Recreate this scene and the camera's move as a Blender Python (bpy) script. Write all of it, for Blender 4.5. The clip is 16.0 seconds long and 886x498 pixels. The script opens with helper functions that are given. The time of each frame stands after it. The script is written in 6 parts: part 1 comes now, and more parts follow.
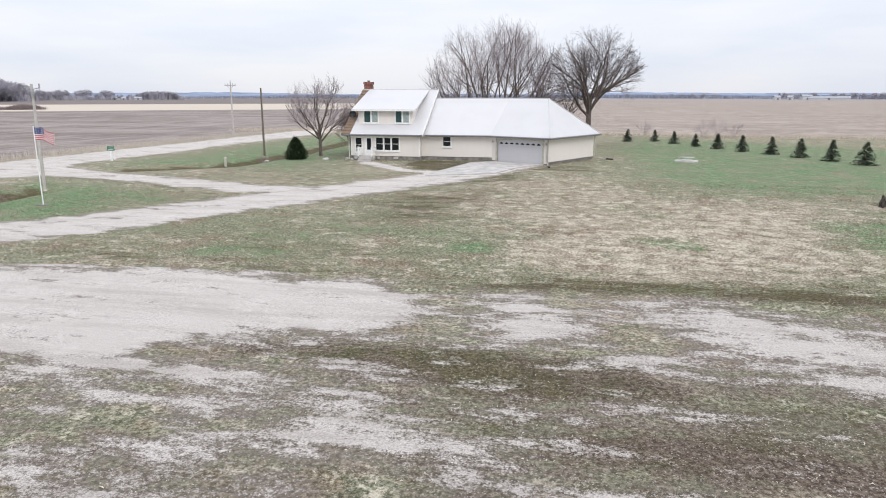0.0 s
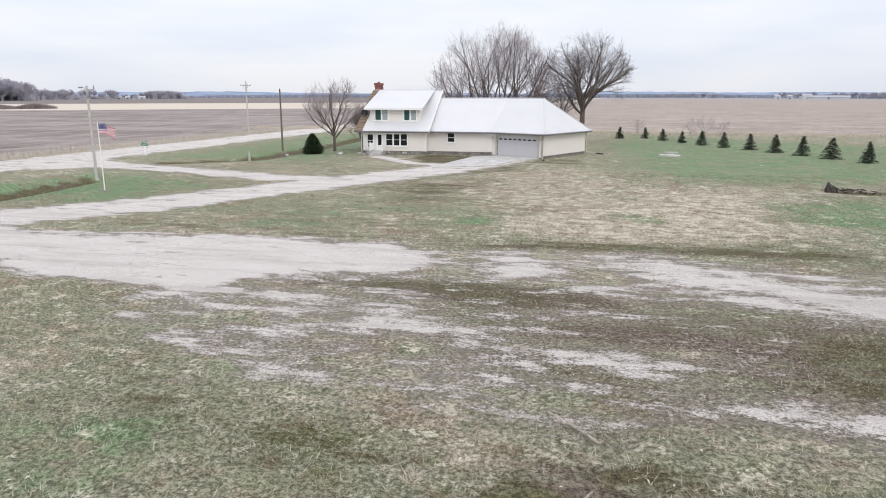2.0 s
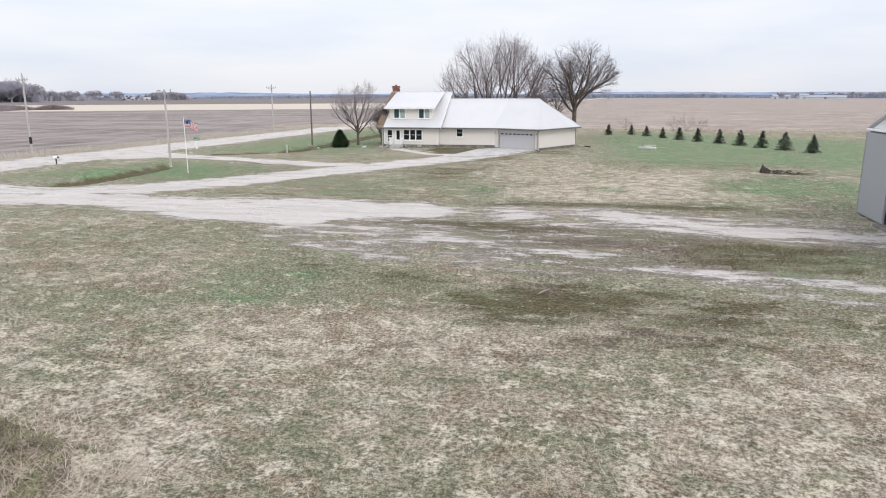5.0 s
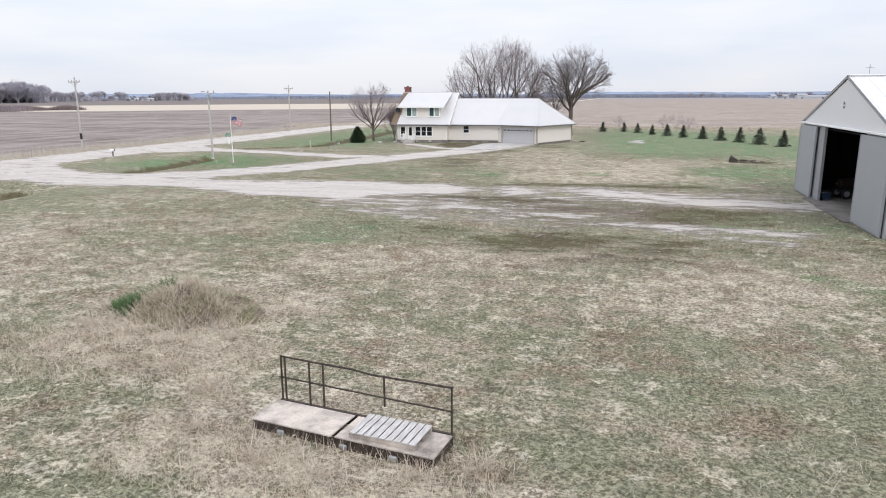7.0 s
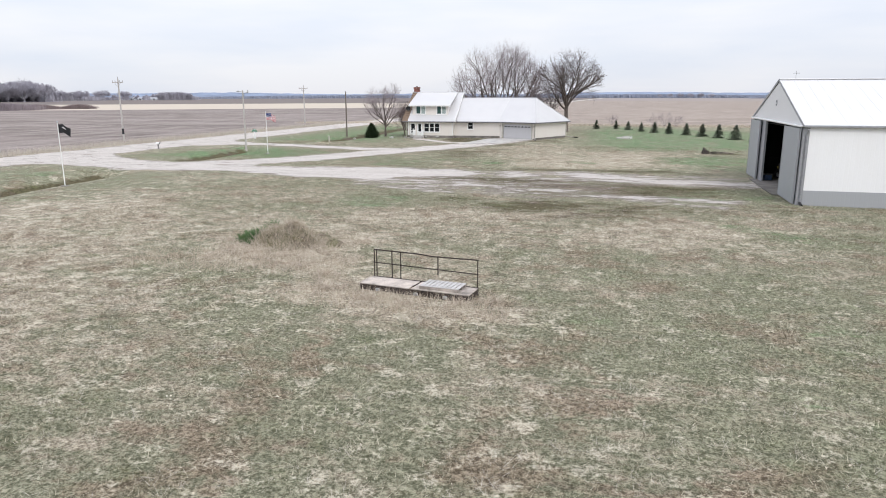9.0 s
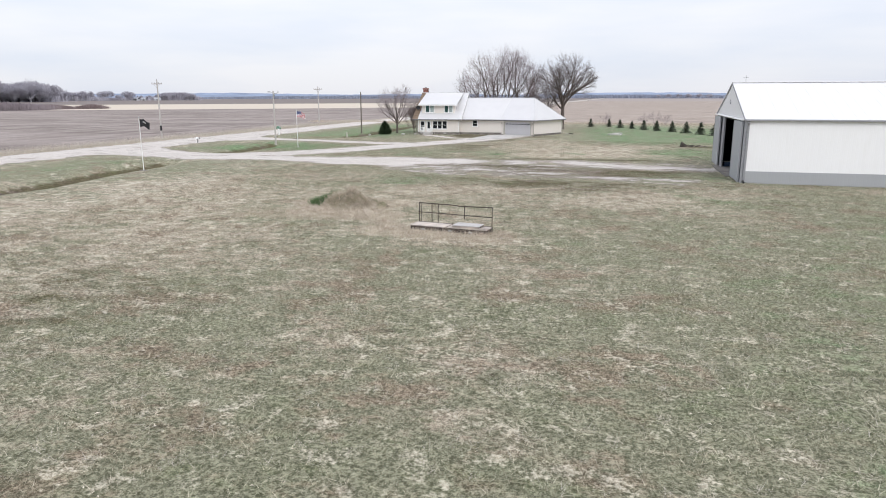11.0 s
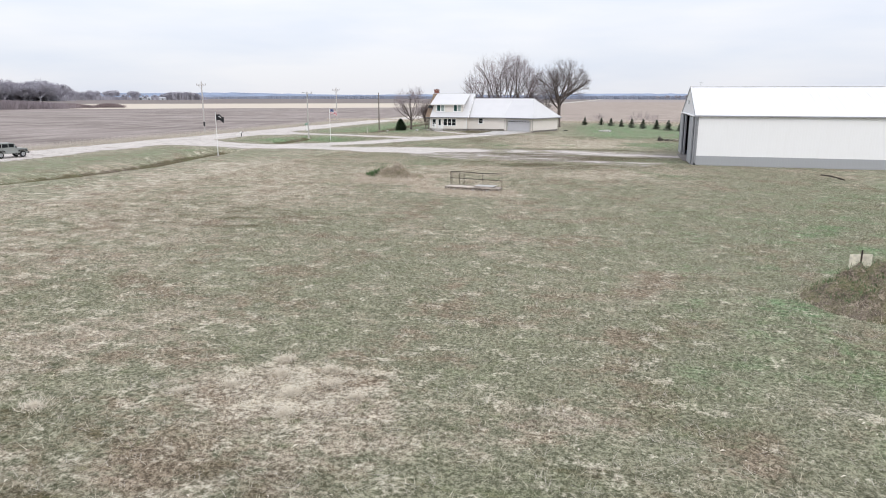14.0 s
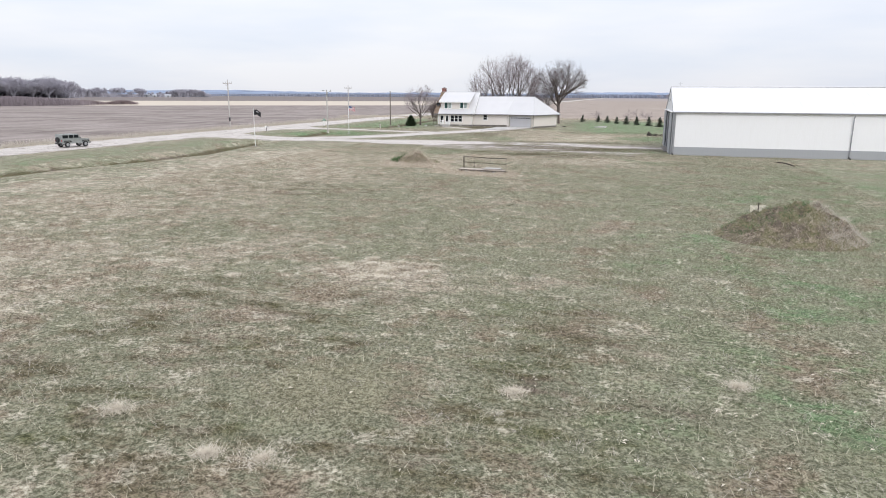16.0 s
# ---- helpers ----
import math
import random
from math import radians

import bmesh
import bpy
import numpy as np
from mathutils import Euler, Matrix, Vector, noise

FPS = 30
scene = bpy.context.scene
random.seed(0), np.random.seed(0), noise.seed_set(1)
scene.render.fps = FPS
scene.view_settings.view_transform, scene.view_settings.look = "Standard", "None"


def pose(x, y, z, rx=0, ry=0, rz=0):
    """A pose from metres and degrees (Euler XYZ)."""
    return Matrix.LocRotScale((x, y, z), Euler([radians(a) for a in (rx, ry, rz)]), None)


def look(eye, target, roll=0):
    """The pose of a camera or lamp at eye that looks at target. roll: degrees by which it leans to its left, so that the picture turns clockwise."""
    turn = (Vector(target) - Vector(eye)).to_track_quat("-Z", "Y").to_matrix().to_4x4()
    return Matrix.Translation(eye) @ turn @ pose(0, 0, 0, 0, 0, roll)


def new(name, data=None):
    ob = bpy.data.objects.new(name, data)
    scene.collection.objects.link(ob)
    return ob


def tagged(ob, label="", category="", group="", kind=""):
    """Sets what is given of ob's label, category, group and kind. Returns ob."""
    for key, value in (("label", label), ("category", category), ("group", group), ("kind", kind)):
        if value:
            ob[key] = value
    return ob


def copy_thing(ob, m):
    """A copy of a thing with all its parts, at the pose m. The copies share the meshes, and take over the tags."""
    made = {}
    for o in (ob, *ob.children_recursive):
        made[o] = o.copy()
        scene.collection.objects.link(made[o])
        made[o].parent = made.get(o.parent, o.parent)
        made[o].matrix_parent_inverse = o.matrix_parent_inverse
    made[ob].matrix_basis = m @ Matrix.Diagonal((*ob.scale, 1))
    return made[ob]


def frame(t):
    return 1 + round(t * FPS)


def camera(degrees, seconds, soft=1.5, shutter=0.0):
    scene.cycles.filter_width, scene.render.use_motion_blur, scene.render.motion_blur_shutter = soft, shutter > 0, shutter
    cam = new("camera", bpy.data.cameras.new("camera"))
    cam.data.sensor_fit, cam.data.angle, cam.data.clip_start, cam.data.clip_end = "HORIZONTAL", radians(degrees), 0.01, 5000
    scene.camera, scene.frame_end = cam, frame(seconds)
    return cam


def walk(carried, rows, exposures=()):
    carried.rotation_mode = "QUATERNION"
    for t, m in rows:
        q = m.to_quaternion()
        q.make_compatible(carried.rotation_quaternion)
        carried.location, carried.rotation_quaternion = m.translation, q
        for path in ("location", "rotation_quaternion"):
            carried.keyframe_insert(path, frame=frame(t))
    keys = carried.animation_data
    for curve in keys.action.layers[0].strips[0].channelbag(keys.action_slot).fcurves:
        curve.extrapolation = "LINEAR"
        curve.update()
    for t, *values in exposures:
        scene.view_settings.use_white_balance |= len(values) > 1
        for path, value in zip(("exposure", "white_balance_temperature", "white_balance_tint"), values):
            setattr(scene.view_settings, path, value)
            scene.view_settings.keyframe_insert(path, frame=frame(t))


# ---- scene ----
cam = camera(66.5, 16.0, soft=1.0)
PATH = [
    (0, (7.716, -0.378, 6.004), (7.211, 1.506, 5.561), 0.0),
    (0.5, (8.124, -1.863, 6.012), (7.619, 0.02, 5.569), 0.0),
    (1, (8.469, -3.313, 6.034), (7.963, -1.43, 5.59), 0.0),
    (1.5, (8.763, -4.834, 6.061), (8.256, -2.951, 5.617), -0.0),
    (2, (9.037, -6.45, 6.088), (8.528, -4.568, 5.643), -0.0),
    (2.5, (9.353, -8.14, 6.117), (8.844, -6.258, 5.672), -0.1),
    (3, (9.682, -9.904, 6.146), (9.172, -8.023, 5.7), -0.1),
    (3.5, (9.978, -11.777, 6.168), (9.466, -9.895, 5.722), -0.1),
    (4, (10.307, -13.738, 6.176), (9.795, -11.856, 5.731), -0.1),
    (6.5, (12.003, -24.476, 6.165), (11.491, -22.594, 5.722), -0.2),
    (7, (12.294, -26.62, 6.154), (11.781, -24.738, 5.711), -0.2),
    (7.5, (12.671, -28.881, 6.143), (12.159, -26.999, 5.701), -0.2),
    (8, (13.066, -31.179, 6.132), (12.554, -29.297, 5.69), -0.2),
    (8.5, (13.428, -33.511, 6.121), (12.915, -31.629, 5.678), -0.2),
    (9, (13.831, -35.853, 6.112), (13.319, -33.972, 5.669), -0.1),
    (11.5, (15.683, -48.277, 6.099), (15.172, -46.395, 5.657), -0.1),
    (12, (16.015, -50.574, 6.101), (15.505, -48.692, 5.659), -0.1),
    (12.5, (16.326, -52.946, 6.103), (15.817, -51.063, 5.661), -0.0),
    (13, (16.692, -55.336, 6.107), (16.183, -53.453, 5.666), 0.0),
    (13.5, (17.06, -57.59, 6.117), (16.55, -55.707, 5.677), 0.1),
    (14, (17.446, -59.982, 6.114), (16.935, -58.099, 5.673), 0.1),
    (14.5, (17.842, -62.383, 6.098), (17.329, -60.501, 5.656), 0.2),
    (15, (18.253, -64.801, 6.087), (17.739, -62.92, 5.643), 0.2),
    (15.5, (18.662, -67.253, 6.088), (18.148, -65.372, 5.642), 0.3),
    (16, (19.035, -69.691, 6.097), (18.52, -67.81, 5.651), 0.3),
]
walk(cam, [(t, look(eye, target, roll)) for t, eye, target, roll in PATH])

# ---------------------------------------------------------------- light
scene.view_settings.exposure = 0.0
world = bpy.data.worlds.new("overcast_sky")
scene.world = world
world.use_nodes = True
wt = world.node_tree
wt.nodes.clear()


SUN_EL, SUN_AZ = 42.0, 145.0
sky = wt.nodes.new("ShaderNodeTexSky")
sky.sky_type = "NISHITA"
sky.sun_disc = False
sky.sun_elevation = radians(SUN_EL)
sky.sun_rotation = radians(SUN_AZ)
tc = wt.nodes.new("ShaderNodeTexCoord")
sep = wt.nodes.new("ShaderNodeSeparateXYZ")
wt.links.new(tc.outputs["Generated"], sep.inputs[0])
lift = wt.nodes.new("ShaderNodeMapRange")
lift.inputs["From Min"].default_value = 0.0
lift.inputs["From Max"].default_value = 1.0
lift.inputs["To Min"].default_value = 0.86
lift.inputs["To Max"].default_value = 1.75
wt.links.new(sep.outputs["Z"], lift.inputs["Value"])
# layered cloud: streaks drawn out along the horizon
mapping = wt.nodes.new("ShaderNodeMapping")
mapping.inputs["Scale"].default_value = (1.6, 1.6, 9.0)
wt.links.new(tc.outputs["Generated"], mapping.inputs["Vector"])
cl = wt.nodes.new("ShaderNodeTexNoise")
cl.inputs["Scale"].default_value = 1.7
cl.inputs["Detail"].default_value = 5.0
cl.inputs["Roughness"].default_value = 0.5
wt.links.new(mapping.outputs[0], cl.inputs["Vector"])
ramp = wt.nodes.new("ShaderNodeValToRGB")
ramp.color_ramp.elements[0].position = 0.34
ramp.color_ramp.elements[0].color = (0.90, 0.955, 1.09, 1)
ramp.color_ramp.elements[1].position = 0.62
ramp.color_ramp.elements[1].color = (1.05, 1.06, 1.13, 1)
wt.links.new(cl.outputs["Fac"], ramp.inputs[0])
mul = wt.nodes.new("ShaderNodeVectorMath")
mul.operation = "SCALE"
wt.links.new(ramp.outputs[0], mul.inputs[0])
wt.links.new(lift.outputs[0], mul.inputs["Scale"])
bg_cloud = wt.nodes.new("ShaderNodeBackground")
wt.links.new(mul.outputs[0], bg_cloud.inputs["Color"])
bg_cloud.inputs["Strength"].default_value = 1.0
bg_sky = wt.nodes.new("ShaderNodeBackground")
wt.links.new(sky.outputs[0], bg_sky.inputs["Color"])
bg_sky.inputs["Strength"].default_value = 0.10
mixw = wt.nodes.new("ShaderNodeMixShader")
mixw.inputs[0].default_value = 0.88
wt.links.new(bg_sky.outputs[0], mixw.inputs[1])
wt.links.new(bg_cloud.outputs[0], mixw.inputs[2])
wout = wt.nodes.new("ShaderNodeOutputWorld")
wt.links.new(mixw.outputs[0], wout.inputs[0])

sun = bpy.data.lights.new("sun", "SUN")
sun.energy = 1.3
sun.angle = radians(25)
sun.color = (1.0, 0.97, 0.92)
sun_ob = new("sun", sun)
sun_ob.matrix_world = pose(0, 0, 60, 90 - SUN_EL, 0, 180 - SUN_AZ)

# ---------------------------------------------------------------- materials


def srgb(r, g, b):
    """Base colour from 0..255 display values."""
    return tuple((c / 255 / 12.92 if c / 255 <= 0.04045 else ((c / 255 + 0.055) / 1.055) ** 2.4) for c in (r, g, b)) + (1.0,)


class Nodes:
    """Short hand for building a node material."""

    def __init__(self, name):
        self.mat = bpy.data.materials.new(name)
        self.mat.use_nodes = True
        self.t = self.mat.node_tree
        self.t.nodes.clear()
        self.out = self.t.nodes.new("ShaderNodeOutputMaterial")
        self.bsdf = self.t.nodes.new("ShaderNodeBsdfPrincipled")
        self.t.links.new(self.bsdf.outputs[0], self.out.inputs[0])

    def n(self, kind, **vals):
        node = self.t.nodes.new(kind)
        for key, v in vals.items():
            node.inputs[key.replace("_", " ")].default_value = v
        return node

    def link(self, a, b):
        self.t.links.new(a, b)

    def pos(self):
        return self.t.nodes.new("ShaderNodeNewGeometry").outputs["Position"]

    def obj(self):
        return self.t.nodes.new("ShaderNodeTexCoord").outputs["Object"]

    def noise(self, vec, scale, detail=4.0, rough=0.55, stretch=None):
        if stretch:
            m = self.n("ShaderNodeMapping", Scale=stretch)
            self.link(vec, m.inputs["Vector"])
            vec = m.outputs[0]
        node = self.n("ShaderNodeTexNoise", Scale=scale, Detail=detail, Roughness=rough)
        self.link(vec, node.inputs["Vector"])
        return node.outputs["Fac"]

    def math(self, op, a, b=None, c=None, clamp=False):
        node = self.t.nodes.new("ShaderNodeMath")
        node.operation = op
        node.use_clamp = clamp
        for i, v in enumerate((a, b, c)):
            if v is None:
                continue
            if isinstance(v, (int, float)):
                node.inputs[i].default_value = v
            else:
                self.link(v, node.inputs[i])
        return node.outputs[0]

    def step(self, v, lo, hi):
        node = self.n("ShaderNodeMapRange", From_Min=lo, From_Max=hi)
        node.interpolation_type = "SMOOTHSTEP"
        self.link(v, node.inputs["Value"])
        return node.outputs[0]

    def mix(self, fac, a, b, kind="MIX"):
        node = self.t.nodes.new("ShaderNodeMix")
        node.data_type = "RGBA"
        node.blend_type = kind
        for v, i in ((fac, 0), (a, 6), (b, 7)):
            if isinstance(v, (int, float)):
                node.inputs[i].default_value = v
            elif isinstance(v, tuple):
                node.inputs[i].default_value = v
            else:
                self.link(v, node.inputs[i])
        return node.outputs[2]

    def attr(self, name):
        node = self.t.nodes.new("ShaderNodeAttribute")
        node.attribute_name = name
        return node.outputs["Fac"]

    def finish(self, color, rough=0.8, metal=0.0, bump=None, strength=0.3, dist=0.02, spec=0.5):
        b = self.bsdf
        if isinstance(color, tuple):
            b.inputs["Base Color"].default_value = color
        else:
            self.link(color, b.inputs["Base Color"])
        if isinstance(rough, (int, float)):
            b.inputs["Roughness"].default_value = rough
        else:
            self.link(rough, b.inputs["Roughness"])
        b.inputs["Metallic"].default_value = metal
        b.inputs["Specular IOR Level"].default_value = spec
        if bump is not None:
            bn = self.n("ShaderNodeBump", Strength=strength, Distance=dist)
            self.link(bump, bn.inputs["Height"])
            self.link(bn.outputs[0], b.inputs["Normal"])
        return self.mat


def plain(name, col, rough=0.7, metal=0.0, vary=0.12, scale=6.0, grain=60.0, bump=0.15):
    """A painted or raw surface with stains at one scale and grain at another."""
    m = Nodes(name)
    o = m.obj()
    a, b = m.noise(o, scale, 5), m.noise(o, grain, 3)
    dark = tuple(c * (1 - 2.2 * vary) for c in col[:3]) + (1.0,)
    light = tuple(min(1.0, c * (1 + vary)) for c in col[:3]) + (1.0,)
    c1 = m.mix(m.step(a, 0.3, 0.7), dark, light)
    c2 = m.mix(m.math("MULTIPLY", m.step(b, 0.45, 0.75), vary * 1.5), c1, dark)
    r = m.math("ADD", m.math("MULTIPLY", a, 0.2), rough - 0.1, clamp=True)
    return m.finish(c2, r, metal, b, bump, 0.01)


def siding(name, col, pitch=0.0, along="z", rough=0.55):
    """Painted siding: laps or ribs as relief, streaks of dirt running down."""
    m = Nodes(name)
    o = m.obj()
    s = m.t.nodes.new("ShaderNodeSeparateXYZ")
    m.link(o, s.inputs[0])
    axis = s.outputs[along.upper()]
    saw = m.math("FRACT", m.math("DIVIDE", axis, pitch))
    if along == "z":
        h = m.math("SUBTRACT", 1.0, saw)
    else:
        h = m.step(m.math("ABSOLUTE", m.math("SUBTRACT", saw, 0.5)), 0.06, 0.1)
    dirt = m.noise(o, 2.0, 5, 0.6, (1.5, 1.5, 0.25))
    fine = m.noise(o, 14.0, 4)
    dark = tuple(c * f for c, f in zip(col[:3], (0.86, 0.85, 0.82))) + (1.0,)
    c = m.mix(m.math("MULTIPLY", m.step(dirt, 0.45, 0.85), 0.22), col, dark)
    c = m.mix(m.math("MULTIPLY", m.step(fine, 0.4, 0.9), 0.2), c, dark)
    return m.finish(c, rough, 0.0, h, 0.25, 0.015)


def roof_metal(name, col):
    m = Nodes(name)
    o = m.obj()
    a = m.noise(o, 0.5, 5, 0.6)
    b = m.noise(o, 3.0, 4, 0.6)
    dark = tuple(c * f for c, f in zip(col[:3], (0.95, 0.95, 0.955))) + (1.0,)
    c = m.mix(m.step(a, 0.35, 0.75), col, dark)
    c = m.mix(m.math("MULTIPLY", m.step(b, 0.5, 0.8), 0.35), c, dark)
    return m.finish(c, 0.42, 0.0, b, 0.05, 0.02)


def wood(name, col, dark, stretch=(1, 12, 12), rough=0.85):
    m = Nodes(name)
    o = m.obj()
    g = m.noise(o, 3.0, 6, 0.65, stretch)
    st = m.noise(o, 1.7, 4)
    c = m.mix(m.step(g, 0.3, 0.7), dark, col)
    c = m.mix(m.math("MULTIPLY", m.step(st, 0.5, 0.75), 0.5), c, dark)
    return m.finish(c, rough, 0.0, g, 0.35, 0.01)


def glass(name, col):
    m = Nodes(name)
    o = m.obj()
    a = m.noise(o, 1.2, 2)
    c = m.mix(a, col, tuple(x * 1.6 for x in col[:3]) + (1.0,))
    return m.finish(c, 0.08, 0.0, spec=0.22)


def foliage(name, col_a, col_b, rough=0.8):
    m = Nodes(name)
    g = m.t.nodes.new("ShaderNodeNewGeometry")
    p = m.noise(g.outputs["Position"], 1.3, 3)
    f = m.math("ADD", m.math("MULTIPLY", g.outputs["Random Per Island"], 0.65), m.math("MULTIPLY", p, 0.35))
    return m.finish(m.mix(f, col_a, col_b), rough, spec=0.25)


def bark(name, col, dark):
    m = Nodes(name)
    o = m.pos()
    a = m.noise(o, 4.0, 5, 0.6, (3, 3, 0.6))
    return m.finish(m.mix(m.step(a, 0.3, 0.7), dark, col), 0.95, 0.0, a, 0.5, 0.03, spec=0.15)


MAT_SIDING = siding("cream_lap_siding", (0.72, 0.675, 0.63, 1), 0.115)
MAT_TRIM = plain("white_trim_paint", (0.80, 0.80, 0.79, 1), 0.5, vary=0.06)
MAT_ROOF = roof_metal("white_roof_steel", (0.555, 0.55, 0.555, 1))
MAT_BROOF = roof_metal("white_shed_roof_steel", (0.655, 0.655, 0.66, 1))
MAT_FOUND = plain("concrete_block", (0.23, 0.21, 0.19, 1), 0.9, vary=0.2, scale=2.5)
MAT_GDOOR = siding("garage_door_paint", (0.50, 0.495, 0.51, 1), 0.53)
MAT_GLASS = glass("window_glass", (0.012, 0.014, 0.016, 1))
MAT_GLASS_G = glass("green_window_glass", (0.03, 0.065, 0.06, 1))
MAT_BLIND = plain("pale_blind", (0.35, 0.42, 0.40, 1), 0.6)
MAT_BRICK = plain("red_brick", (0.26, 0.11, 0.088, 1), 0.9, vary=0.25, scale=5)
MAT_SHINGLE = wood("brown_shingle", (0.27, 0.19, 0.13, 1), (0.12, 0.085, 0.06, 1))
MAT_GREY = siding("grey_steel_siding", (0.33, 0.345, 0.36, 1), 0.23, "y")
MAT_GREYX = siding("grey_steel_wainscot", (0.36, 0.37, 0.385, 1), 0.23, "x")
# one white steel in two tones: sunny south wall and shaded gable, in colour
MAT_BARN = siding("lit_white_steel_siding", (0.83, 0.83, 0.835, 1), 0.23, "x")
MAT_BARNY = siding("shaded_white_steel_gable", (0.70, 0.70, 0.70, 1), 0.23, "y")
MAT_GREYTRIM = plain("grey_trim", (0.30, 0.305, 0.32, 1), 0.5, vary=0.06)
MAT_GUTTER = plain("dark_gutter", (0.16, 0.16, 0.17, 1), 0.5)
# near-black: the shed's inner shade is put into this colour
MAT_INNER_SHADE = plain("shade_black_barn_inside", (0.012, 0.011, 0.010, 1), 0.9)
MAT_CONC = plain("pale_concrete", (0.46, 0.44, 0.42, 1), 0.9, vary=0.12, scale=1.2, grain=25)
MAT_POLE = wood("weathered_pole", (0.54, 0.515, 0.495, 1), (0.36, 0.335, 0.315, 1), (14, 14, 1))
MAT_POLE_D = wood("dark_pole", (0.21, 0.175, 0.15, 1), (0.10, 0.085, 0.07, 1), (14, 14, 1))
MAT_BLACK = plain("black_band", (0.012, 0.012, 0.014, 1), 0.5)
MAT_IRON = plain("rusty_black_iron", (0.05, 0.035, 0.028, 1), 0.75, vary=0.3, scale=9)
MAT_PLY = plain("weathered_plywood", (0.47, 0.415, 0.37, 1), 0.9, vary=0.30, scale=1.7, grain=40)
MAT_SLAT = wood("bleached_slat", (0.60, 0.585, 0.58, 1), (0.36, 0.345, 0.335, 1), (9, 1, 9))
MAT_INSUL = plain("porcelain", (0.35, 0.34, 0.34, 1), 0.3)
MAT_GALV = plain("galvanised", (0.40, 0.41, 0.42, 1), 0.4, 0.6, vary=0.1)
MAT_RED = plain("flag_red", (0.42, 0.04, 0.06, 1), 0.8, vary=0.06)
MAT_FWHITE = plain("flag_white", (0.70, 0.69, 0.70, 1), 0.8, vary=0.05)
MAT_BLUE = plain("flag_blue", (0.03, 0.05, 0.16, 1), 0.8, vary=0.08)
MAT_FDARK = plain("dark_flag_cloth", (0.018, 0.019, 0.022, 1), 0.85)
MAT_SIGNG = plain("sign_green", (0.02, 0.20, 0.11, 1), 0.4, vary=0.05)
MAT_BEIGE = plain("beige_plastic", (0.48, 0.46, 0.40, 1), 0.5)
MAT_BARK = bark("grey_bark", (0.17, 0.14, 0.125, 1), (0.075, 0.06, 0.055, 1))
MAT_TWIG = foliage("bare_twigs", (0.20, 0.165, 0.175, 1), (0.40, 0.345, 0.36, 1), 0.95)
MAT_TWIG_D = foliage("dark_twigs", (0.12, 0.10, 0.105, 1), (0.27, 0.235, 0.235, 1), 0.95)
# twigs_far, brushfar and belt: the haze of distance is mixed into the colour
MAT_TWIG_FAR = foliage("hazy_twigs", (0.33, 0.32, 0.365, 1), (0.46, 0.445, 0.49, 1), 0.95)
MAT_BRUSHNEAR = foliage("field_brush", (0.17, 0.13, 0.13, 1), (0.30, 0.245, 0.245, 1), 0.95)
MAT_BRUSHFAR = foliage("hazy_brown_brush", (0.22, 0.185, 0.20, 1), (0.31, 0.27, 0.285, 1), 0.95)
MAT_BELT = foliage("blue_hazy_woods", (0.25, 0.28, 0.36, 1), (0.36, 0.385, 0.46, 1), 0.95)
MAT_BRUSH = foliage("red_brown_brush", (0.12, 0.085, 0.08, 1), (0.22, 0.17, 0.16, 1), 0.95)
MAT_DRYPALE = foliage("pale_road_grass", (0.42, 0.375, 0.32, 1), (0.62, 0.575, 0.51, 1), 0.9)
MAT_SPRUCE = foliage("spruce_needles", (0.042, 0.055, 0.038, 1), (0.125, 0.145, 0.105, 1))
MAT_YEW = foliage("evergreen_bush", (0.016, 0.03, 0.014, 1), (0.055, 0.085, 0.038, 1))
MAT_STUMP = bark("charred_stump", (0.11, 0.095, 0.085, 1), (0.015, 0.013, 0.012, 1))
MAT_STICK = bark("peeled_stick", (0.42, 0.37, 0.32, 1), (0.24, 0.20, 0.17, 1))
MAT_STICK_D = bark("dark_branch", (0.10, 0.085, 0.07, 1), (0.04, 0.033, 0.028, 1))
MAT_DRY = foliage("dry_weeds", (0.37, 0.30, 0.235, 1), (0.68, 0.61, 0.51, 1), 0.9)
MAT_BLADE = foliage("matted_grass_blades", (0.12, 0.135, 0.065, 1), (0.43, 0.38, 0.275, 1), 0.85)
MAT_GREENB = foliage("green_grass_blades", (0.05, 0.11, 0.04, 1), (0.13, 0.20, 0.085, 1), 0.85)
MAT_LITTER = foliage("pale_leaf_litter", (0.48, 0.42, 0.33, 1), (0.74, 0.69, 0.59, 1), 0.9)
MAT_CAR = plain("silver_green_car_paint", (0.30, 0.315, 0.305, 1), 0.35, 0.1, vary=0.05)
MAT_TYRE = plain("tyre_rubber", (0.025, 0.025, 0.026, 1), 0.85)
# blue haze of distance is put into the hill colour
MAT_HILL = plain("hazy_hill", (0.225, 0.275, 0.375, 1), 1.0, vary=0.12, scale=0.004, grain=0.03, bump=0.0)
MAT_FARWHITE = plain("far_white_wall", (0.50, 0.51, 0.54, 1), 0.7)
MAT_FARROOF = plain("far_grey_roof", (0.36, 0.37, 0.40, 1), 0.7)
MAT_PALE = plain("pale_board", (0.72, 0.68, 0.56, 1), 0.7)
MAT_FLOOR = plain("dusty_shed_floor", (0.20, 0.185, 0.17, 1), 0.95, vary=0.2, scale=0.8)
MAT_TRACTOR = plain("faded_tractor_paint", (0.028, 0.012, 0.010, 1), 0.5)
MAT_BLUEBOX = plain("blue_plastic", (0.02, 0.05, 0.11, 1), 0.5)
MAT_YELLOW = plain("yellow_lamp_housing", (0.6, 0.5, 0.12, 1), 0.4)

# ---------------------------------------------------------------- mesh helpers


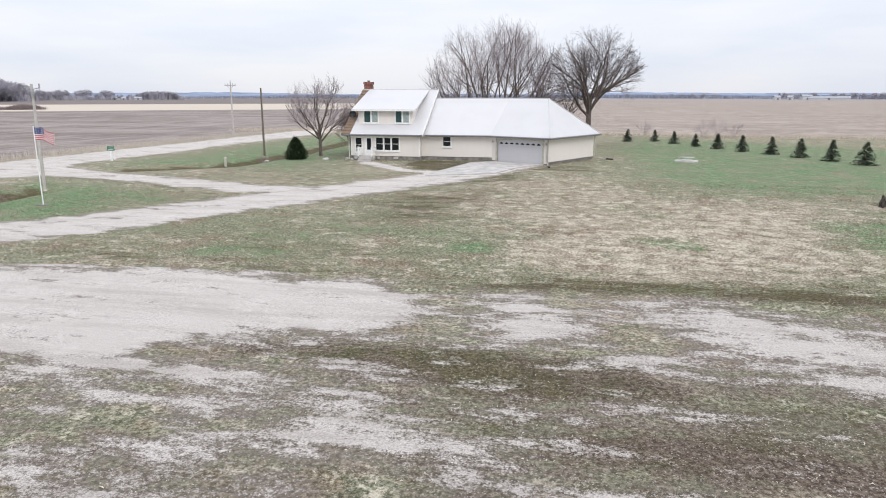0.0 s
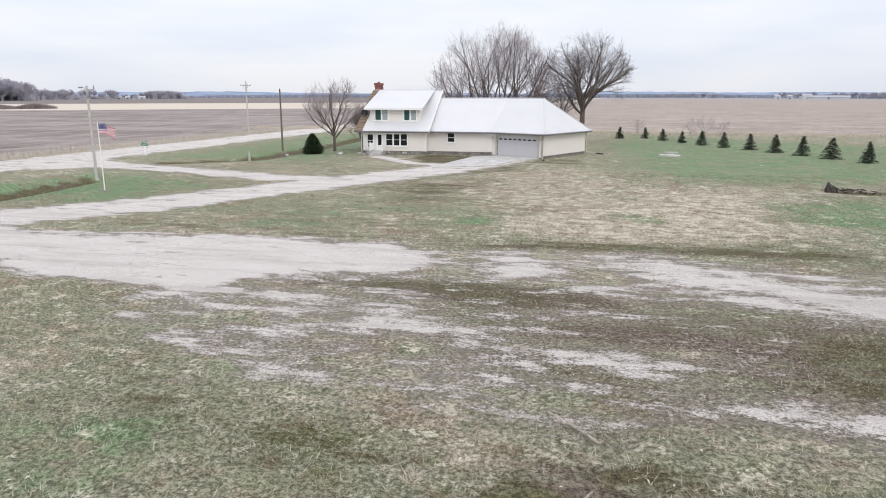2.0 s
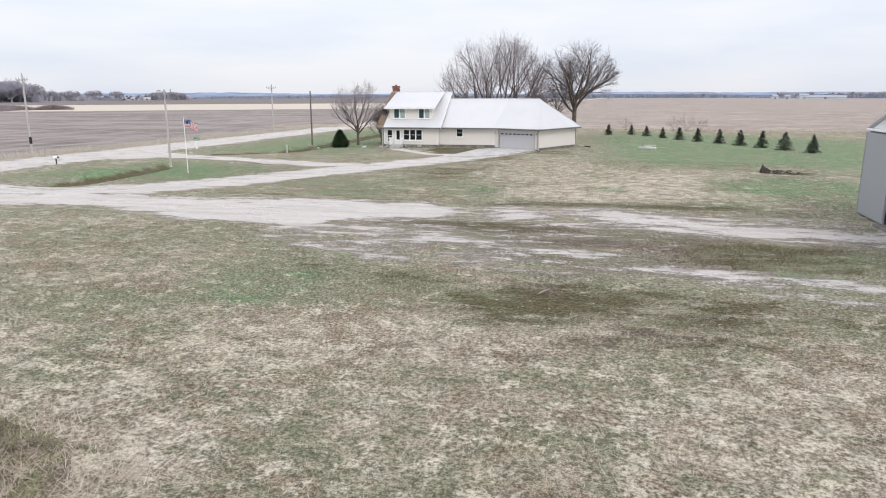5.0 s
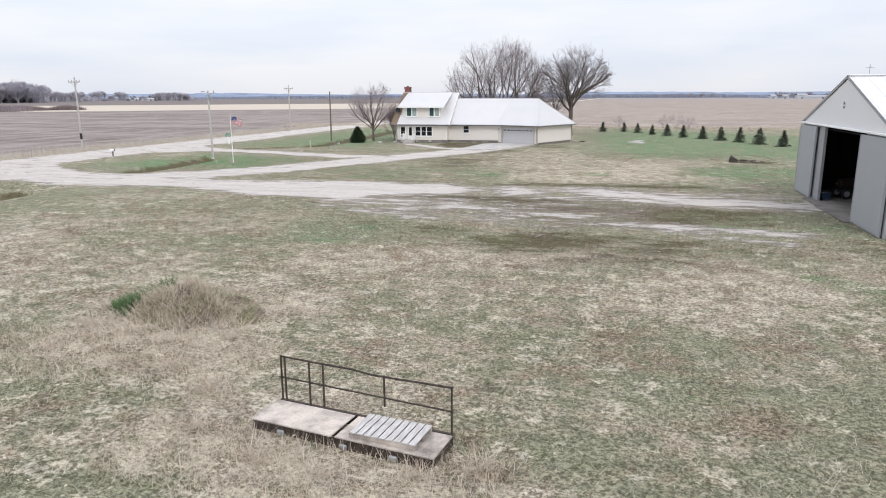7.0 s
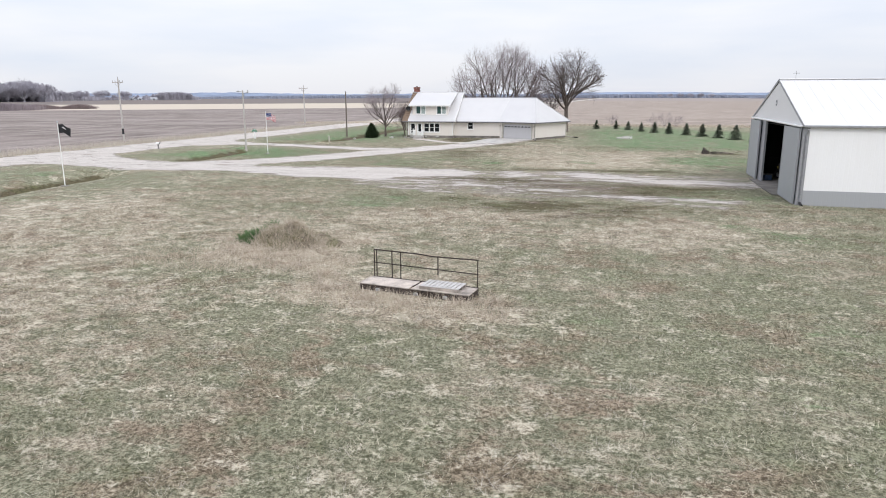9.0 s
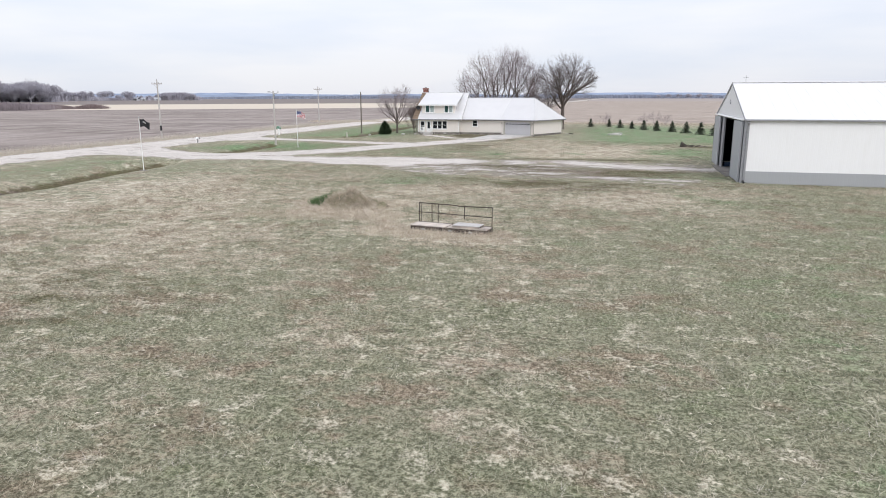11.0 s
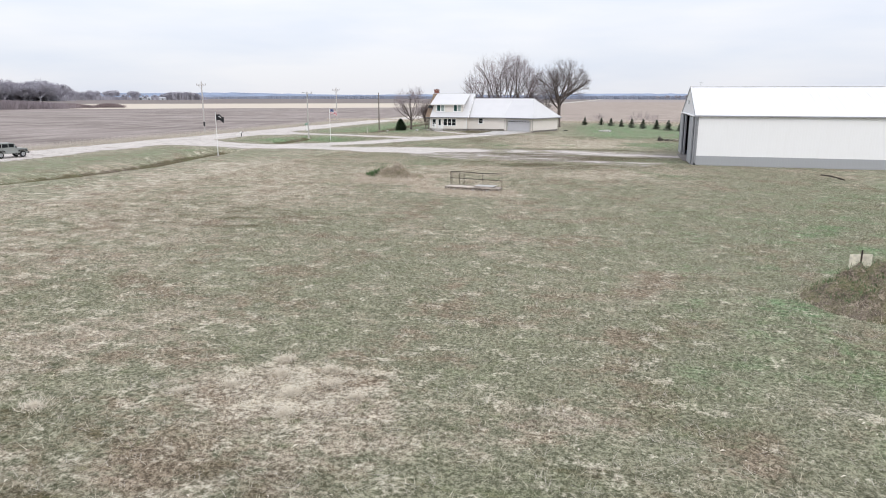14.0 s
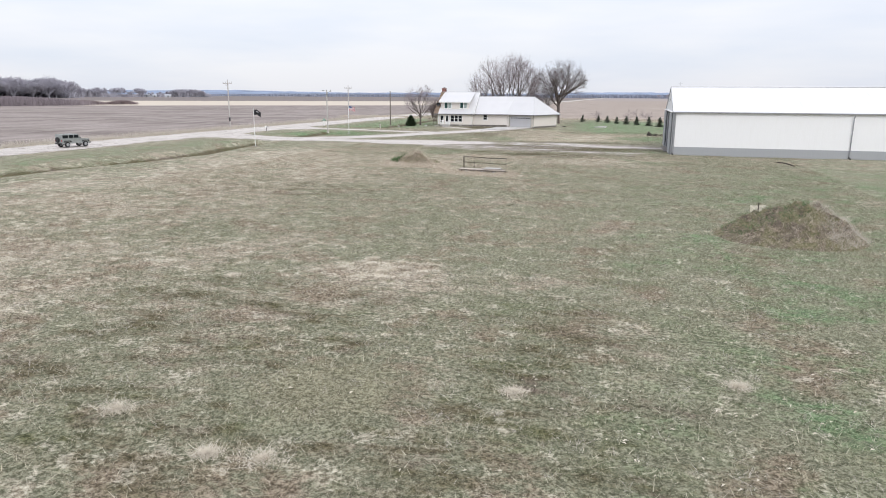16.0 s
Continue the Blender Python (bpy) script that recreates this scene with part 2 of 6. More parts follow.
def part(name, bm, material, parent, label=""):
    """Links a bmesh as one mesh object under a thing or a part."""
    me = bpy.data.meshes.new(name)
    bm.to_mesh(me)
    bm.free()
    me.materials.append(material)
    ob = new(name, me)
    ob.parent = parent
    if label:
        tagged(ob, label)
    return ob


def raw(name, verts, faces, material, parent=None, label=""):
    me = bpy.data.meshes.new(name)
    me.from_pydata([tuple(map(float, v)) for v in verts], [], [tuple(int(i) for i in f) for f in faces])
    me.materials.append(material)
    ob = new(name, me)
    ob.parent = parent
    if label:
        tagged(ob, label)
    return ob


def thing(name, m, label, category, group="", kind=""):
    ob = new(name)
    ob.empty_display_size = 0.2
    ob.matrix_world = m
    return tagged(ob, label, category, group, kind)


def box(x0, y0, z0, x1, y1, z1, bevel=0.0, bm=None, m=None):
    b = bmesh.new()
    bmesh.ops.create_cube(b, size=1)
    for v in b.verts:
        v.co = Vector(((x0 + x1) / 2 + v.co.x * (x1 - x0), (y0 + y1) / 2 + v.co.y * (y1 - y0), (z0 + z1) / 2 + v.co.z * (z1 - z0)))
    if bevel:
        bmesh.ops.bevel(b, geom=b.edges[:], offset=bevel, segments=1, affect="EDGES")
    if m is not None:
        b.transform(m)
    return join(bm, b)


def join(bm, b):
    if bm is None:
        return b
    me = bpy.data.meshes.new("tmp")
    b.to_mesh(me)
    b.free()
    bm.from_mesh(me)
    bpy.data.meshes.remove(me)
    return bm


def rod(p, q, r0, r1=None, seg=8, bm=None):
    """A tapered round bar from p to q."""
    b = bmesh.new()
    p, q = Vector(p), Vector(q)
    d = q - p
    bmesh.ops.create_cone(b, cap_ends=True, segments=seg, radius1=r0, radius2=r0 if r1 is None else r1, depth=d.length)
    b.transform(Matrix.Translation((p + q) / 2) @ d.to_track_quat("Z", "Y").to_matrix().to_4x4())
    return join(bm, b)


def slab(corners, thick, bm=None):
    """A plate of even thickness under the polygon given by its top corners."""
    b = bmesh.new()
    c = [Vector(v) for v in corners]
    nrm = (c[1] - c[0]).cross(c[2] - c[0]).normalized()
    if nrm.z < 0:
        c.reverse()
        nrm = -nrm
    top = [b.verts.new(v) for v in c]
    low = [b.verts.new(v - nrm * thick) for v in c]
    b.faces.new(top)
    b.faces.new(low[::-1])
    for i in range(len(c)):
        j = (i + 1) % len(c)
        b.faces.new((top[j], top[i], low[i], low[j]))
    return join(bm, b)


def prism(poly, z0, z1, bm=None):
    """An upright block over a plan polygon."""
    return slab([(x, y, z1) for x, y in poly], z1 - z0, bm)

# ---------------------------------------------------------------- the ground: one sheet to the horizon


def seg_dist(x, y, pts):
    """Distance from grid points to a polyline."""
    best = np.full(x.shape, 1e9)
    for (ax, ay), (bx, by) in zip(pts[:-1], pts[1:]):
        dx, dy = bx - ax, by - ay
        t = np.clip(((x - ax) * dx + (y - ay) * dy) / (dx * dx + dy * dy), 0, 1)
        best = np.minimum(best, np.hypot(x - ax - t * dx, y - ay - t * dy))
    return best


def inside(x, y, poly):
    hit = np.zeros(x.shape, bool)
    for (ax, ay), (bx, by) in zip(poly, poly[1:] + poly[:1]):
        cross = (ay > y) != (by > y)
        with np.errstate(divide="ignore", invalid="ignore"):
            hit ^= cross & (x < (bx - ax) * (y - ay) / ((by - ay) or 1e-9) + ax)
    return hit


def soft(poly, x, y, edge):
    """1 inside a polygon, falling to 0 over an edge width."""
    d = seg_dist(x, y, poly + poly[:1])
    d = np.where(inside(x, y, poly), -d, d)
    return np.clip(0.5 - d / edge, 0, 1)


def band(pts, half, x, y, edge):
    return np.clip(0.5 - (seg_dist(x, y, pts) - half) / edge, 0, 1)


DRIVE = [(-1.6, 60.2), (-3.4, 54.5), (-6.0, 47.5), (-10.2, 39.6), (-13.6, 33.2), (-16.8, 26.6), (-21.0, 21.0), (-27.0, 17.0), (-36.0, 17.6), (-44.0, 19.0)]
DRIVE_N = [(-11.0, 39.5), (-16.5, 39.6), (-24.0, 41.6), (-32.0, 43.3), (-40.0, 44.2), (-45.0, 44.5)]
LOT = [(-24.0, 19.6), (-19.3, 17.9), (-13.7, 18.1), (-5.9, 19.5), (-0.6, 19.8), (1.8, 18.3), (2.0, 16.1), (-1.3, 14.4), (-3.0, 13.3), (-3.7, 12.0), (-5.2, 11.3), (-6.9, 12.0), (-10.9, 11.9), (-18.0, 14.4), (-25.0, 13.2)]
LOT_EAST = [(8.8, 18.6), (11.5, 18.8), (16.7, 17.2), (23.2, 16.4), (23.2, 13.6), (17, 13.2), (12.6, 13.8), (9.6, 15.6)]
DITCHES = [
    ([(-30.5, -140), (-28.6, -24), (-26.6, -16), (-25.8, -8), (-27.6, 1.5), (-28.0, 10.5)], 0.85, 1.9),
    ([(-28.6, 22.6), (-29.0, 28.0), (-30.0, 35.6)], 0.8, 1.4),
    ([(-32.6, 48.4), (-27.0, 53.6), (-26.8, 62.0), (-28.4, 84.0), (-29.0, 120.0)], 0.6, 1.7),
]


def ground_height(x, y):
    z = np.zeros(np.shape(x))
    for pts, deep, half in DITCHES:
        d = seg_dist(x, y, pts)
        z = z - deep * np.exp(-((d / half) ** 2))
    z = z + 0.10 * np.clip(1 - np.abs((x + 43.7) / 5.0), 0, 1)
    lump = np.sin(x * 0.31 + 1.3) * np.sin(y * 0.27) * 0.03 + np.sin(x * 1.1 + 0.4 * y) * 0.012
    return z + lump * np.exp(-((x / 90) ** 2) - ((y / 130) ** 2)) * (seg_dist(x, y, DRIVE) > 4)


def axis(lo, hi, step, far, grow=1.25):
    mid = np.arange(lo, hi + step / 2, step)
    out, s = [], step
    a = hi
    while a < far:
        s = min(s * grow, 260)
        a += s
        out.append(a)
    left, s, a = [], step, lo
    while a > -far:
        s = min(s * grow, 260)
        a -= s
        left.append(a)
    return np.concatenate([left[::-1], mid, out])


GX, GY = axis(-58, 48, 0.4, 4600), axis(-66, 112, 0.4, 4600)
gx, gy = np.meshgrid(GX, GY)
gz = ground_height(gx, gy)
gravel = np.maximum.reduce([
    band(DRIVE, 2.5, gx, gy, 1.3),
    band(DRIVE_N, 1.6, gx, gy, 1.2),
    band([(-43.7, -4600), (-43.7, 4600)], 3.9, gx, gy, 1.2),
    soft([(-46, 12.0), (-37.5, 15.2), (-28, 13.4), (-24, 13.6), (-24, 20.0), (-31, 20.2), (-36.6, 22.6), (-40.5, 26.0), (-46, 30)], gx, gy, 1.2),
    soft([(-46, 38.0), (-39.5, 39.4), (-36, 41.0), (-33, 45.2), (-38.0, 47.2), (-40.5, 50.5), (-46, 54)], gx, gy, 1.4),
    1.15 * soft(LOT, gx, gy, 1.6),
    0.80 * soft(LOT_EAST, gx, gy, 2.2),
    0.62 * soft([(7.6, 17.8), (9.2, 20.4), (14.6, 19.2), (17, 18), (9.0, 16.6)], gx, gy, 1.6),
    0.72 * soft([(3.2, 19.4), (5.6, 19.4), (6.2, 17.2), (4.4, 17.0)], gx, gy, 1.6),
    0.86 * band([(-4.1, 11.9), (0.0, 11.5), (2.9, 11.2), (5.3, 10.0), (6.7, 9.4), (8.4, 8.9), (13.1, 7.3), (16.6, 6.7), (20, 6.2)], 0.55, gx, gy, 1.8),
    0.74 * soft([(1.9, 11.4), (3.8, 11.4), (5.4, 9.8), (4.5, 8.8), (2.4, 8.6), (1.1, 9.7)], gx, gy, 1.8),
    0.52 * band([(10.8, 6.7), (13.6, 6.2), (15.6, 5.2), (19.0, 4.2)], 0.5, gx, gy, 1.8),
    0.58 * soft([(2, 18.6), (7, 18.0), (9, 16.4), (6, 15.8), (1.6, 16.4)], gx, gy, 1.8),
    0.34 * soft([(-7, 12.4), (-4.6, 8.4), (0, 5.8), (7, 5.6), (12, 5.6), (14, 13), (22.4, 12.6), (22.8, 19), (9, 20.4), (-1, 19.8)], gx, gy, 3.5),
    0.36 * soft([(-4, 11.4), (-3.2, 7.6), (1.5, 5.4), (5, 7.2), (3, 9.4)], gx, gy, 2.5),
    soft([(-16.5, 58.4), (-15.4, 57.0), (-10.2, 52.3), (-6.2, 50.6), (-5.4, 51.6), (-9.6, 53.6), (-14.6, 58.4)], gx, gy, 0.5),
])
green = np.maximum.reduce([
    0.62 * soft([(13, 12.4), (22.4, 12.2), (23, 5.6), (17, 4.6), (12.4, 8)], gx, gy, 3.0),
    0.85 * soft([(19.6, 9.0), (22.8, 9.6), (22.8, 5.4), (20.2, 5.6)], gx, gy, 2.0),
    0.70 * band([(9, 21.4), (16, 21.6), (22.6, 20.6)], 0.6, gx, gy, 2.0),
    0.32 * soft([(-11, -8), (-6, -19), (4, -22), (3.5, -17), (-2, -14)], gx, gy, 4.0),
    0.30 * soft([(9, -20), (22, -22), (22, -9), (12, -9)], gx, gy, 6.0),
    0.36 * soft([(-8, -1), (-2, 1.5), (2, -1.5), (-3, -4.5)], gx, gy, 3.0),
    0.40 * soft([(-5.5, 9.4), (-3.0, 6.0), (0, 4.6), (3.2, 5.6), (1.2, 7.6)], gx, gy, 3.0),
    0.7 * soft([(-20, 24.4), (-13, 24.6), (-8, 26.8), (-10.5, 30), (-14, 30.5)], gx, gy, 3.0),
    0.95 * soft([(12, 43), (20, 44), (26, 46), (50, 34), (50, 80), (10, 104), (5, 82), (8.7, 52)], gx, gy, 9.0),
    0.95 * soft([(17.0, 35.3), (22.4, 39.5), (30, 34), (26, 26), (18.4, 27.5), (15.7, 29.2)], gx, gy, 3.0),
    0.95 * soft([(8.2, 29.4), (11.1, 30.1), (11.0, 27.6), (8.2, 27.2)], gx, gy, 1.6),
    1.05 * soft([(0.5, 26.6), (2.6, 27.0), (2.8, 24.8), (1.2, 24.6)], gx, gy, 1.4),
    0.85 * soft([(-9.4, 24.2), (-4.7, 24.2), (-4.2, 21.9), (-9.6, 21.2)], gx, gy, 2.0),
    0.72 * soft([(-3.9, 0.8), (-2.5, 3.6), (1.4, 4.9), (2.6, 1.8), (1.0, -0.6), (-1.6, -1.3)], gx, gy, 2.2),
    0.62 * soft([(2.2, 3.3), (4.6, 4.0), (4.9, 2.4), (3.0, 1.8)], gx, gy, 1.6),
    0.70 * soft([(16, 24), (24, 21), (27, 31), (17, 30)], gx, gy, 5.0),
    0.62 * soft([(18.5, -36), (23, -33), (30, -42), (28, -54), (22, -52), (19, -44)], gx, gy, 6.0),
    0.58 * soft([(17, -70), (18, -32), (17, -14), (23, -16), (25, -4), (48, -4), (48, -70)], gx, gy, 12.0),
    0.60 * band([(19.2, -42), (21, -30)], 1.6, gx, gy, 4.0),
    0.95 * soft([(18.4, -1.2), (22.6, -2.2), (23.4, -5.4), (19.6, -4.6)], gx, gy, 2.5),
    0.6 * band([(-34.0, -90), (-33.4, 9)], 3.0, gx, gy, 4.0),
    0.55 * band([(-23.0, -90), (-22.0, 8)], 1.2, gx, gy, 5.0),
    1.15 * soft([(-36, 24), (-20, 26), (-18, 35), (-32, 39)], gx, gy, 5.0),
    0.90 * soft([(-33, 50), (-18, 50), (-19, 70), (-26, 96), (-37, 96), (-37, 52)], gx, gy, 6.0),
    0.40 * soft([(-1.5, -0.8), (3.2, -1.2), (4.6, 3.6), (0.5, 5.6), (-1.5, 3)], gx, gy, 2.6),
    0.5 * soft([(-12, 24), (2, 23), (4, 30), (-6, 33)], gx, gy, 4.0),
    0.42 * soft([(11.2, -58.4), (12.4, -56.0), (14.6, -56.4), (14.6, -58.8), (12.8, -59.6)], gx, gy, 1.0),
    0.6 * band([(23.5, 5.2), (54, 5.2)], 0.5, gx, gy, 1.6),
])
dirt = np.maximum.reduce([
    # darker line just west of each ditch's bottom
    *[1.25 * np.exp(-((seg_dist(gx + 0.7, gy - 0.3, pts) / 0.9) ** 2)) for pts, _, _ in DITCHES],
    0.95 * soft([(-11, 61.2), (-4.6, 61.8), (-4.4, 58.6), (-5.4, 53.0), (-9.4, 53.8), (-11.8, 57.6)], gx, gy, 1.4),
    0.62 * band([(-14, 20.9), (2, 20.9), (14, 20.6), (22, 19.4)], 0.8, gx, gy, 2.4),
    1.15 * soft([(-1.8, 13.9), (1.0, 14.7), (5.3, 15.1), (8.2, 14.8), (10.4, 13.0), (5.9, 11.8), (3.4, 12.3), (1.2, 12.7)], gx, gy, 2.0),
    1.05 * soft([(5.8, 10.7), (7.4, 11.8), (10.5, 12.2), (14, 11.4), (14, 9.6), (9.2, 9.6), (6.7, 9.8)], gx, gy, 2.0),
    1.0 * soft([(-1.7, 13.7), (-0.7, 14.2), (0.3, 13.7), (-0.8, 12.5)], gx, gy, 1.0),
    0.80 * soft([(-0.3, 19.9), (6.0, 22.1), (16.3, 23.6), (22, 21), (15.6, 20.8), (6.2, 19.7), (1.1, 18.9)], gx, gy, 2.2),
    0.62 * soft([(-9.8, 39.3), (2.0, 45.4), (0.5, 30.2), (-4.1, 28.9)], gx, gy, 6.0),
    0.86 * soft([(4.6, 0.4), (7.6, 4.8), (13.4, 4.2), (11.7, 0.8), (7.9, -0.4)], gx, gy, 2.6),
    0.60 * soft([(-6, 10.4), (-4, 7.6), (3, 5.2), (6.5, 6.0), (2, 9.6)], gx, gy, 3.0),
    0.72 * soft([(0, 9), (8, 5), (16, 5), (21, 9.5), (21, 14), (12, 16.5), (-1, 15.6)], gx, gy, 5.0),
    0.60 * band([(0, 4.4), (4, 3.4), (10, 3.0), (16, 2.2), (22, 3.4)], 1.5, gx, gy, 3.0),
    0.66 * soft([(5.4, 3.6), (6.6, 0.2), (10.4, 0.4), (10.6, 3.2)], gx, gy, 2.6),
    0.70 * soft([(8.6, -2.6), (14.5, -1.6), (16.5, 4.4), (13, 4.4)], gx, gy, 3.0),
    0.48 * soft([(3, -66), (14, -64), (14, -50), (3, -48)], gx, gy, 5.0),
    0.60 * soft([(1.6, 60.5), (5.4, 60.0), (6.0, 55.0), (1.0, 54.0), (-1.4, 56.4)], gx, gy, 2.0),
    0.52 * soft([(12, -62), (16, -66), (22, -60), (20, -46), (14, -50)], gx, gy, 7.0),
    0.50 * soft([(21.0, -4.4), (24.5, -6.0), (28.0, -4.5), (24.0, -2.4)], gx, gy, 2.4),
    0.45 * soft([(-14, -34), (2, -36), (8, -26), (-6, -22)], gx, gy, 8.0),
    0.40 * soft([(3, 24), (10, 21.5), (-6, 21.5), (-14, 23), (-6, 27)], gx, gy, 4.0),
    0.55 * soft([(-7, 43.5), (-3, 43.0), (2, 50), (0, 57)], gx, gy, 3.0),
    0.8 * soft([(20.6, 41.0), (25.4, 40.0), (25.8, 42.6), (21.4, 43.6)], gx, gy, 1.6),
    0.55 * band([(-46, 24), (-37.5, 23.4), (-31, 21.2), (-25, 21.0), (-19.4, 24.5), (-15.6, 31), (-16.6, 36.4), (-24, 39.4), (-33, 41)], 0.5, gx, gy, 1.0),
    0.5 * band([(-31, 11.8), (-22, 11.6), (-16, 12.6)], 0.8, gx, gy, 2.0),
])
straw = np.maximum.reduce([
    0.90 * soft([(6.5, 31.8), (12.1, 38.4), (17.2, 39.7), (17.1, 27.7), (20, 25.5), (11.7, 23.6), (5.0, 22.6), (3.2, 27.0)], gx, gy, 5.0),
    0.8 * soft([(-4.9, 26.6), (-0.7, 26.1), (-1.9, 23.1)], gx, gy, 2.0),
    0.55 * soft([(-2.0, -1.9), (2.1, -0.3), (6.7, -0.8), (9.4, -2.3), (0.9, -6.6)], gx, gy, 2.5),
    0.65 * soft([(-24.6, -4.2), (-13.2, -0.6), (-2.6, -13.4), (1.5, -20.3), (-3.7, -24.7)], gx, gy, 6.0),
    0.5 * soft([(4, 25), (21, 22), (24, 36), (14, 46), (2, 50), (-1, 34)], gx, gy, 10.0),
    0.35 * soft([(-24, -60), (3, -60), (8, -36), (9, -14), (4, 0), (-24, 0)], gx, gy, 9.0),
    0.8 * soft([(-2.5, -14), (4.5, -15), (4, -7), (-2, -6.5)], gx, gy, 4.0),
    0.95 * soft([(8.8, -48.4), (9.8, -46.2), (12.6, -46.6), (12.9, -48.6), (10.6, -49.4)], gx, gy, 1.4),
    1.2 * band([(4, -17.2), (10.6, -17.8)], 0.7, gx, gy, 2.0),
    1.0 * band([(-49.2, -200), (-49.2, 200)], 1.0, gx, gy, 1.2),
    0.6 * soft([(11, -8), (20, -8), (22, -1), (12, 0)], gx, gy, 5.0),
])
straw -= 0.9 * soft([(11.2, -58.4), (12.4, -56.0), (14.6, -56.4), (14.6, -58.8), (12.8, -59.6)], gx, gy, 1.0)

disc = np.clip((1.8 - np.hypot(gx - 13.2, gy + 57.5) + 0.25 * np.sin(gx * 5) * np.sin(gy * 4)) / 0.6, 0, 1)
straw -= 0.40 * soft([(-3, -34), (9, -34), (9, -21), (1, -20)], gx, gy, 5.0)
straw -= 0.5 * disc + 0.35 * soft([(-4, -46), (-4, -36), (8, -34), (14, -38), (12, -43), (4, -46)], gx, gy, 6.0)

dirt -= 0.9 * disc
green -= 0.4 * disc


def turf(m, p):
    """The lawn's colour: olive, green, thatch brown and straw in patches, by the zones laid over the yard."""
    n_mid = m.noise(p, 0.6, 6, 0.62)
    n_tuft = m.noise(p, 2.0, 6, 0.66, (0.8, 1.2, 1))
    n_big = m.noise(shifted(m, p, 13.0), 1.45, 5, 0.61)
    n_fine = m.noise(p, 9.0, 6, 0.75)
    n_tiny = m.noise(p, 26.0, 3, 0.7)
    n_str = m.noise(m_turned(m, p), 0.6, 8, 0.68, (0.62, 1.5, 1))
    n_pat = m.noise(p, 0.17, 5, 0.58)
    n_pat2 = m.noise(m_turned(m, p), 0.33, 5, 0.62, (0.8, 1.4, 1))
    n_grn = m.noise(shifted(m, p, 37.0), 0.42, 6, 0.64)
    n_brn = m.noise(shifted(m, p, -61.0), 0.36, 6, 0.64)
    val = m.step(m.math("ADD", m.math("MULTIPLY", n_fine, 0.6), m.math("MULTIPLY", n_tiny, 0.45)), 0.44, 0.61)
    grey = m.mix(val, (0.108, 0.110, 0.068, 1), (0.325, 0.320, 0.230, 1))
    tan = m.mix(val, (0.175, 0.142, 0.105, 1), (0.49, 0.432, 0.345, 1))
    moss = m.mix(val, (0.048, 0.042, 0.022, 1), (0.150, 0.128, 0.076, 1))
    olive = m.mix(val, (0.046, 0.054, 0.020, 1), (0.145, 0.150, 0.072, 1))
    dull = m.mix(val, (0.082, 0.094, 0.050, 1), (0.268, 0.284, 0.186, 1))
    lush = m.mix(val, (0.058, 0.108, 0.046, 1), (0.198, 0.308, 0.160, 1))
    grn = m.mix(m.step(m.math("ADD", m.attr("green"), m.math("MULTIPLY", m.math("SUBTRACT", n_pat2, 0.5), 2.4)), 0.25, 1.0), dull, lush)
    soil = m.mix(val, (0.062, 0.046, 0.035, 1), (0.205, 0.165, 0.132, 1))
    thatch = m.mix(val, (0.098, 0.070, 0.048, 1), (0.345, 0.275, 0.205, 1))
    # olive grass against straw, in patches of several sizes
    lean = m.math("ADD", m.math("MULTIPLY", m.attr("straw"), 0.17), m.math("MULTIPLY", m.attr("green"), -0.10))
    hue = m.math("ADD", m.math("ADD", m.math("MULTIPLY", n_pat, 0.42), m.math("MULTIPLY", n_pat2, 0.36)), m.math("ADD", m.math("MULTIPLY", n_tuft, 0.46), lean))
    col = m.mix(m.step(hue, 0.585, 0.735), grey, tan)
    # brown thatch
    bp = m.math("ADD", n_brn, m.math("MULTIPLY", n_tuft, 0.4))
    col = m.mix(m.math("MULTIPLY", m.step(bp, 0.70, 0.84), 0.80), col, thatch)
    # green growth
    gpick = m.math("ADD", m.math("MULTIPLY", m.attr("green"), 0.50), m.math("ADD", m.math("MULTIPLY", m.attr("straw"), -0.06), m.math("MULTIPLY", m.math("SUBTRACT", m.math("ADD", n_grn, m.math("MULTIPLY", n_tuft, 0.8)), 0.90), 2.2)))
    col = m.mix(m.math("MULTIPLY", m.step(gpick, 0.08, 0.70), 0.88), col, grn)
    # bleached tufts
    mat = m.math("ADD", m.math("ADD", m.math("MULTIPLY", n_big, 0.62), m.math("MULTIPLY", n_fine, 0.38)), m.math("ADD", m.math("SUBTRACT", m.math("MULTIPLY", m.attr("straw"), 0.085), m.math("MULTIPLY", m.attr("green"), 0.045)), m.math("MULTIPLY", n_mid, 0.25)))
    col = m.mix(m.math("MULTIPLY", m.step(mat, 0.652, 0.745), 0.78), col, m.mix(val, (0.40, 0.355, 0.28, 1), (0.64, 0.59, 0.485, 1)))
    # dark tussocks standing in the paler growth
    n_cl = m.noise(shifted(m, p, 91.0), 1.15, 5, 0.66, (0.8, 1.3, 1))
    cl = m.math("ADD", n_cl, m.math("ADD", m.math("MULTIPLY", m.attr("straw"), 0.035), m.math("MULTIPLY", m.attr("green"), -0.06)))
    col = m.mix(m.math("MULTIPLY", m.step(cl, 0.575, 0.65), 0.62), col, m.mix(m.step(n_brn, 0.46, 0.56), m.mix(val, (0.062, 0.075, 0.036, 1), (0.190, 0.205, 0.115, 1)), m.mix(val, (0.080, 0.062, 0.045, 1), (0.235, 0.195, 0.150, 1))))
    # a round of other turf
    col = m.mix(m.math("MULTIPLY", m.attr("disc"), 0.92), col, m.mix(val, (0.115, 0.106, 0.064, 1), (0.34, 0.322, 0.228, 1)))
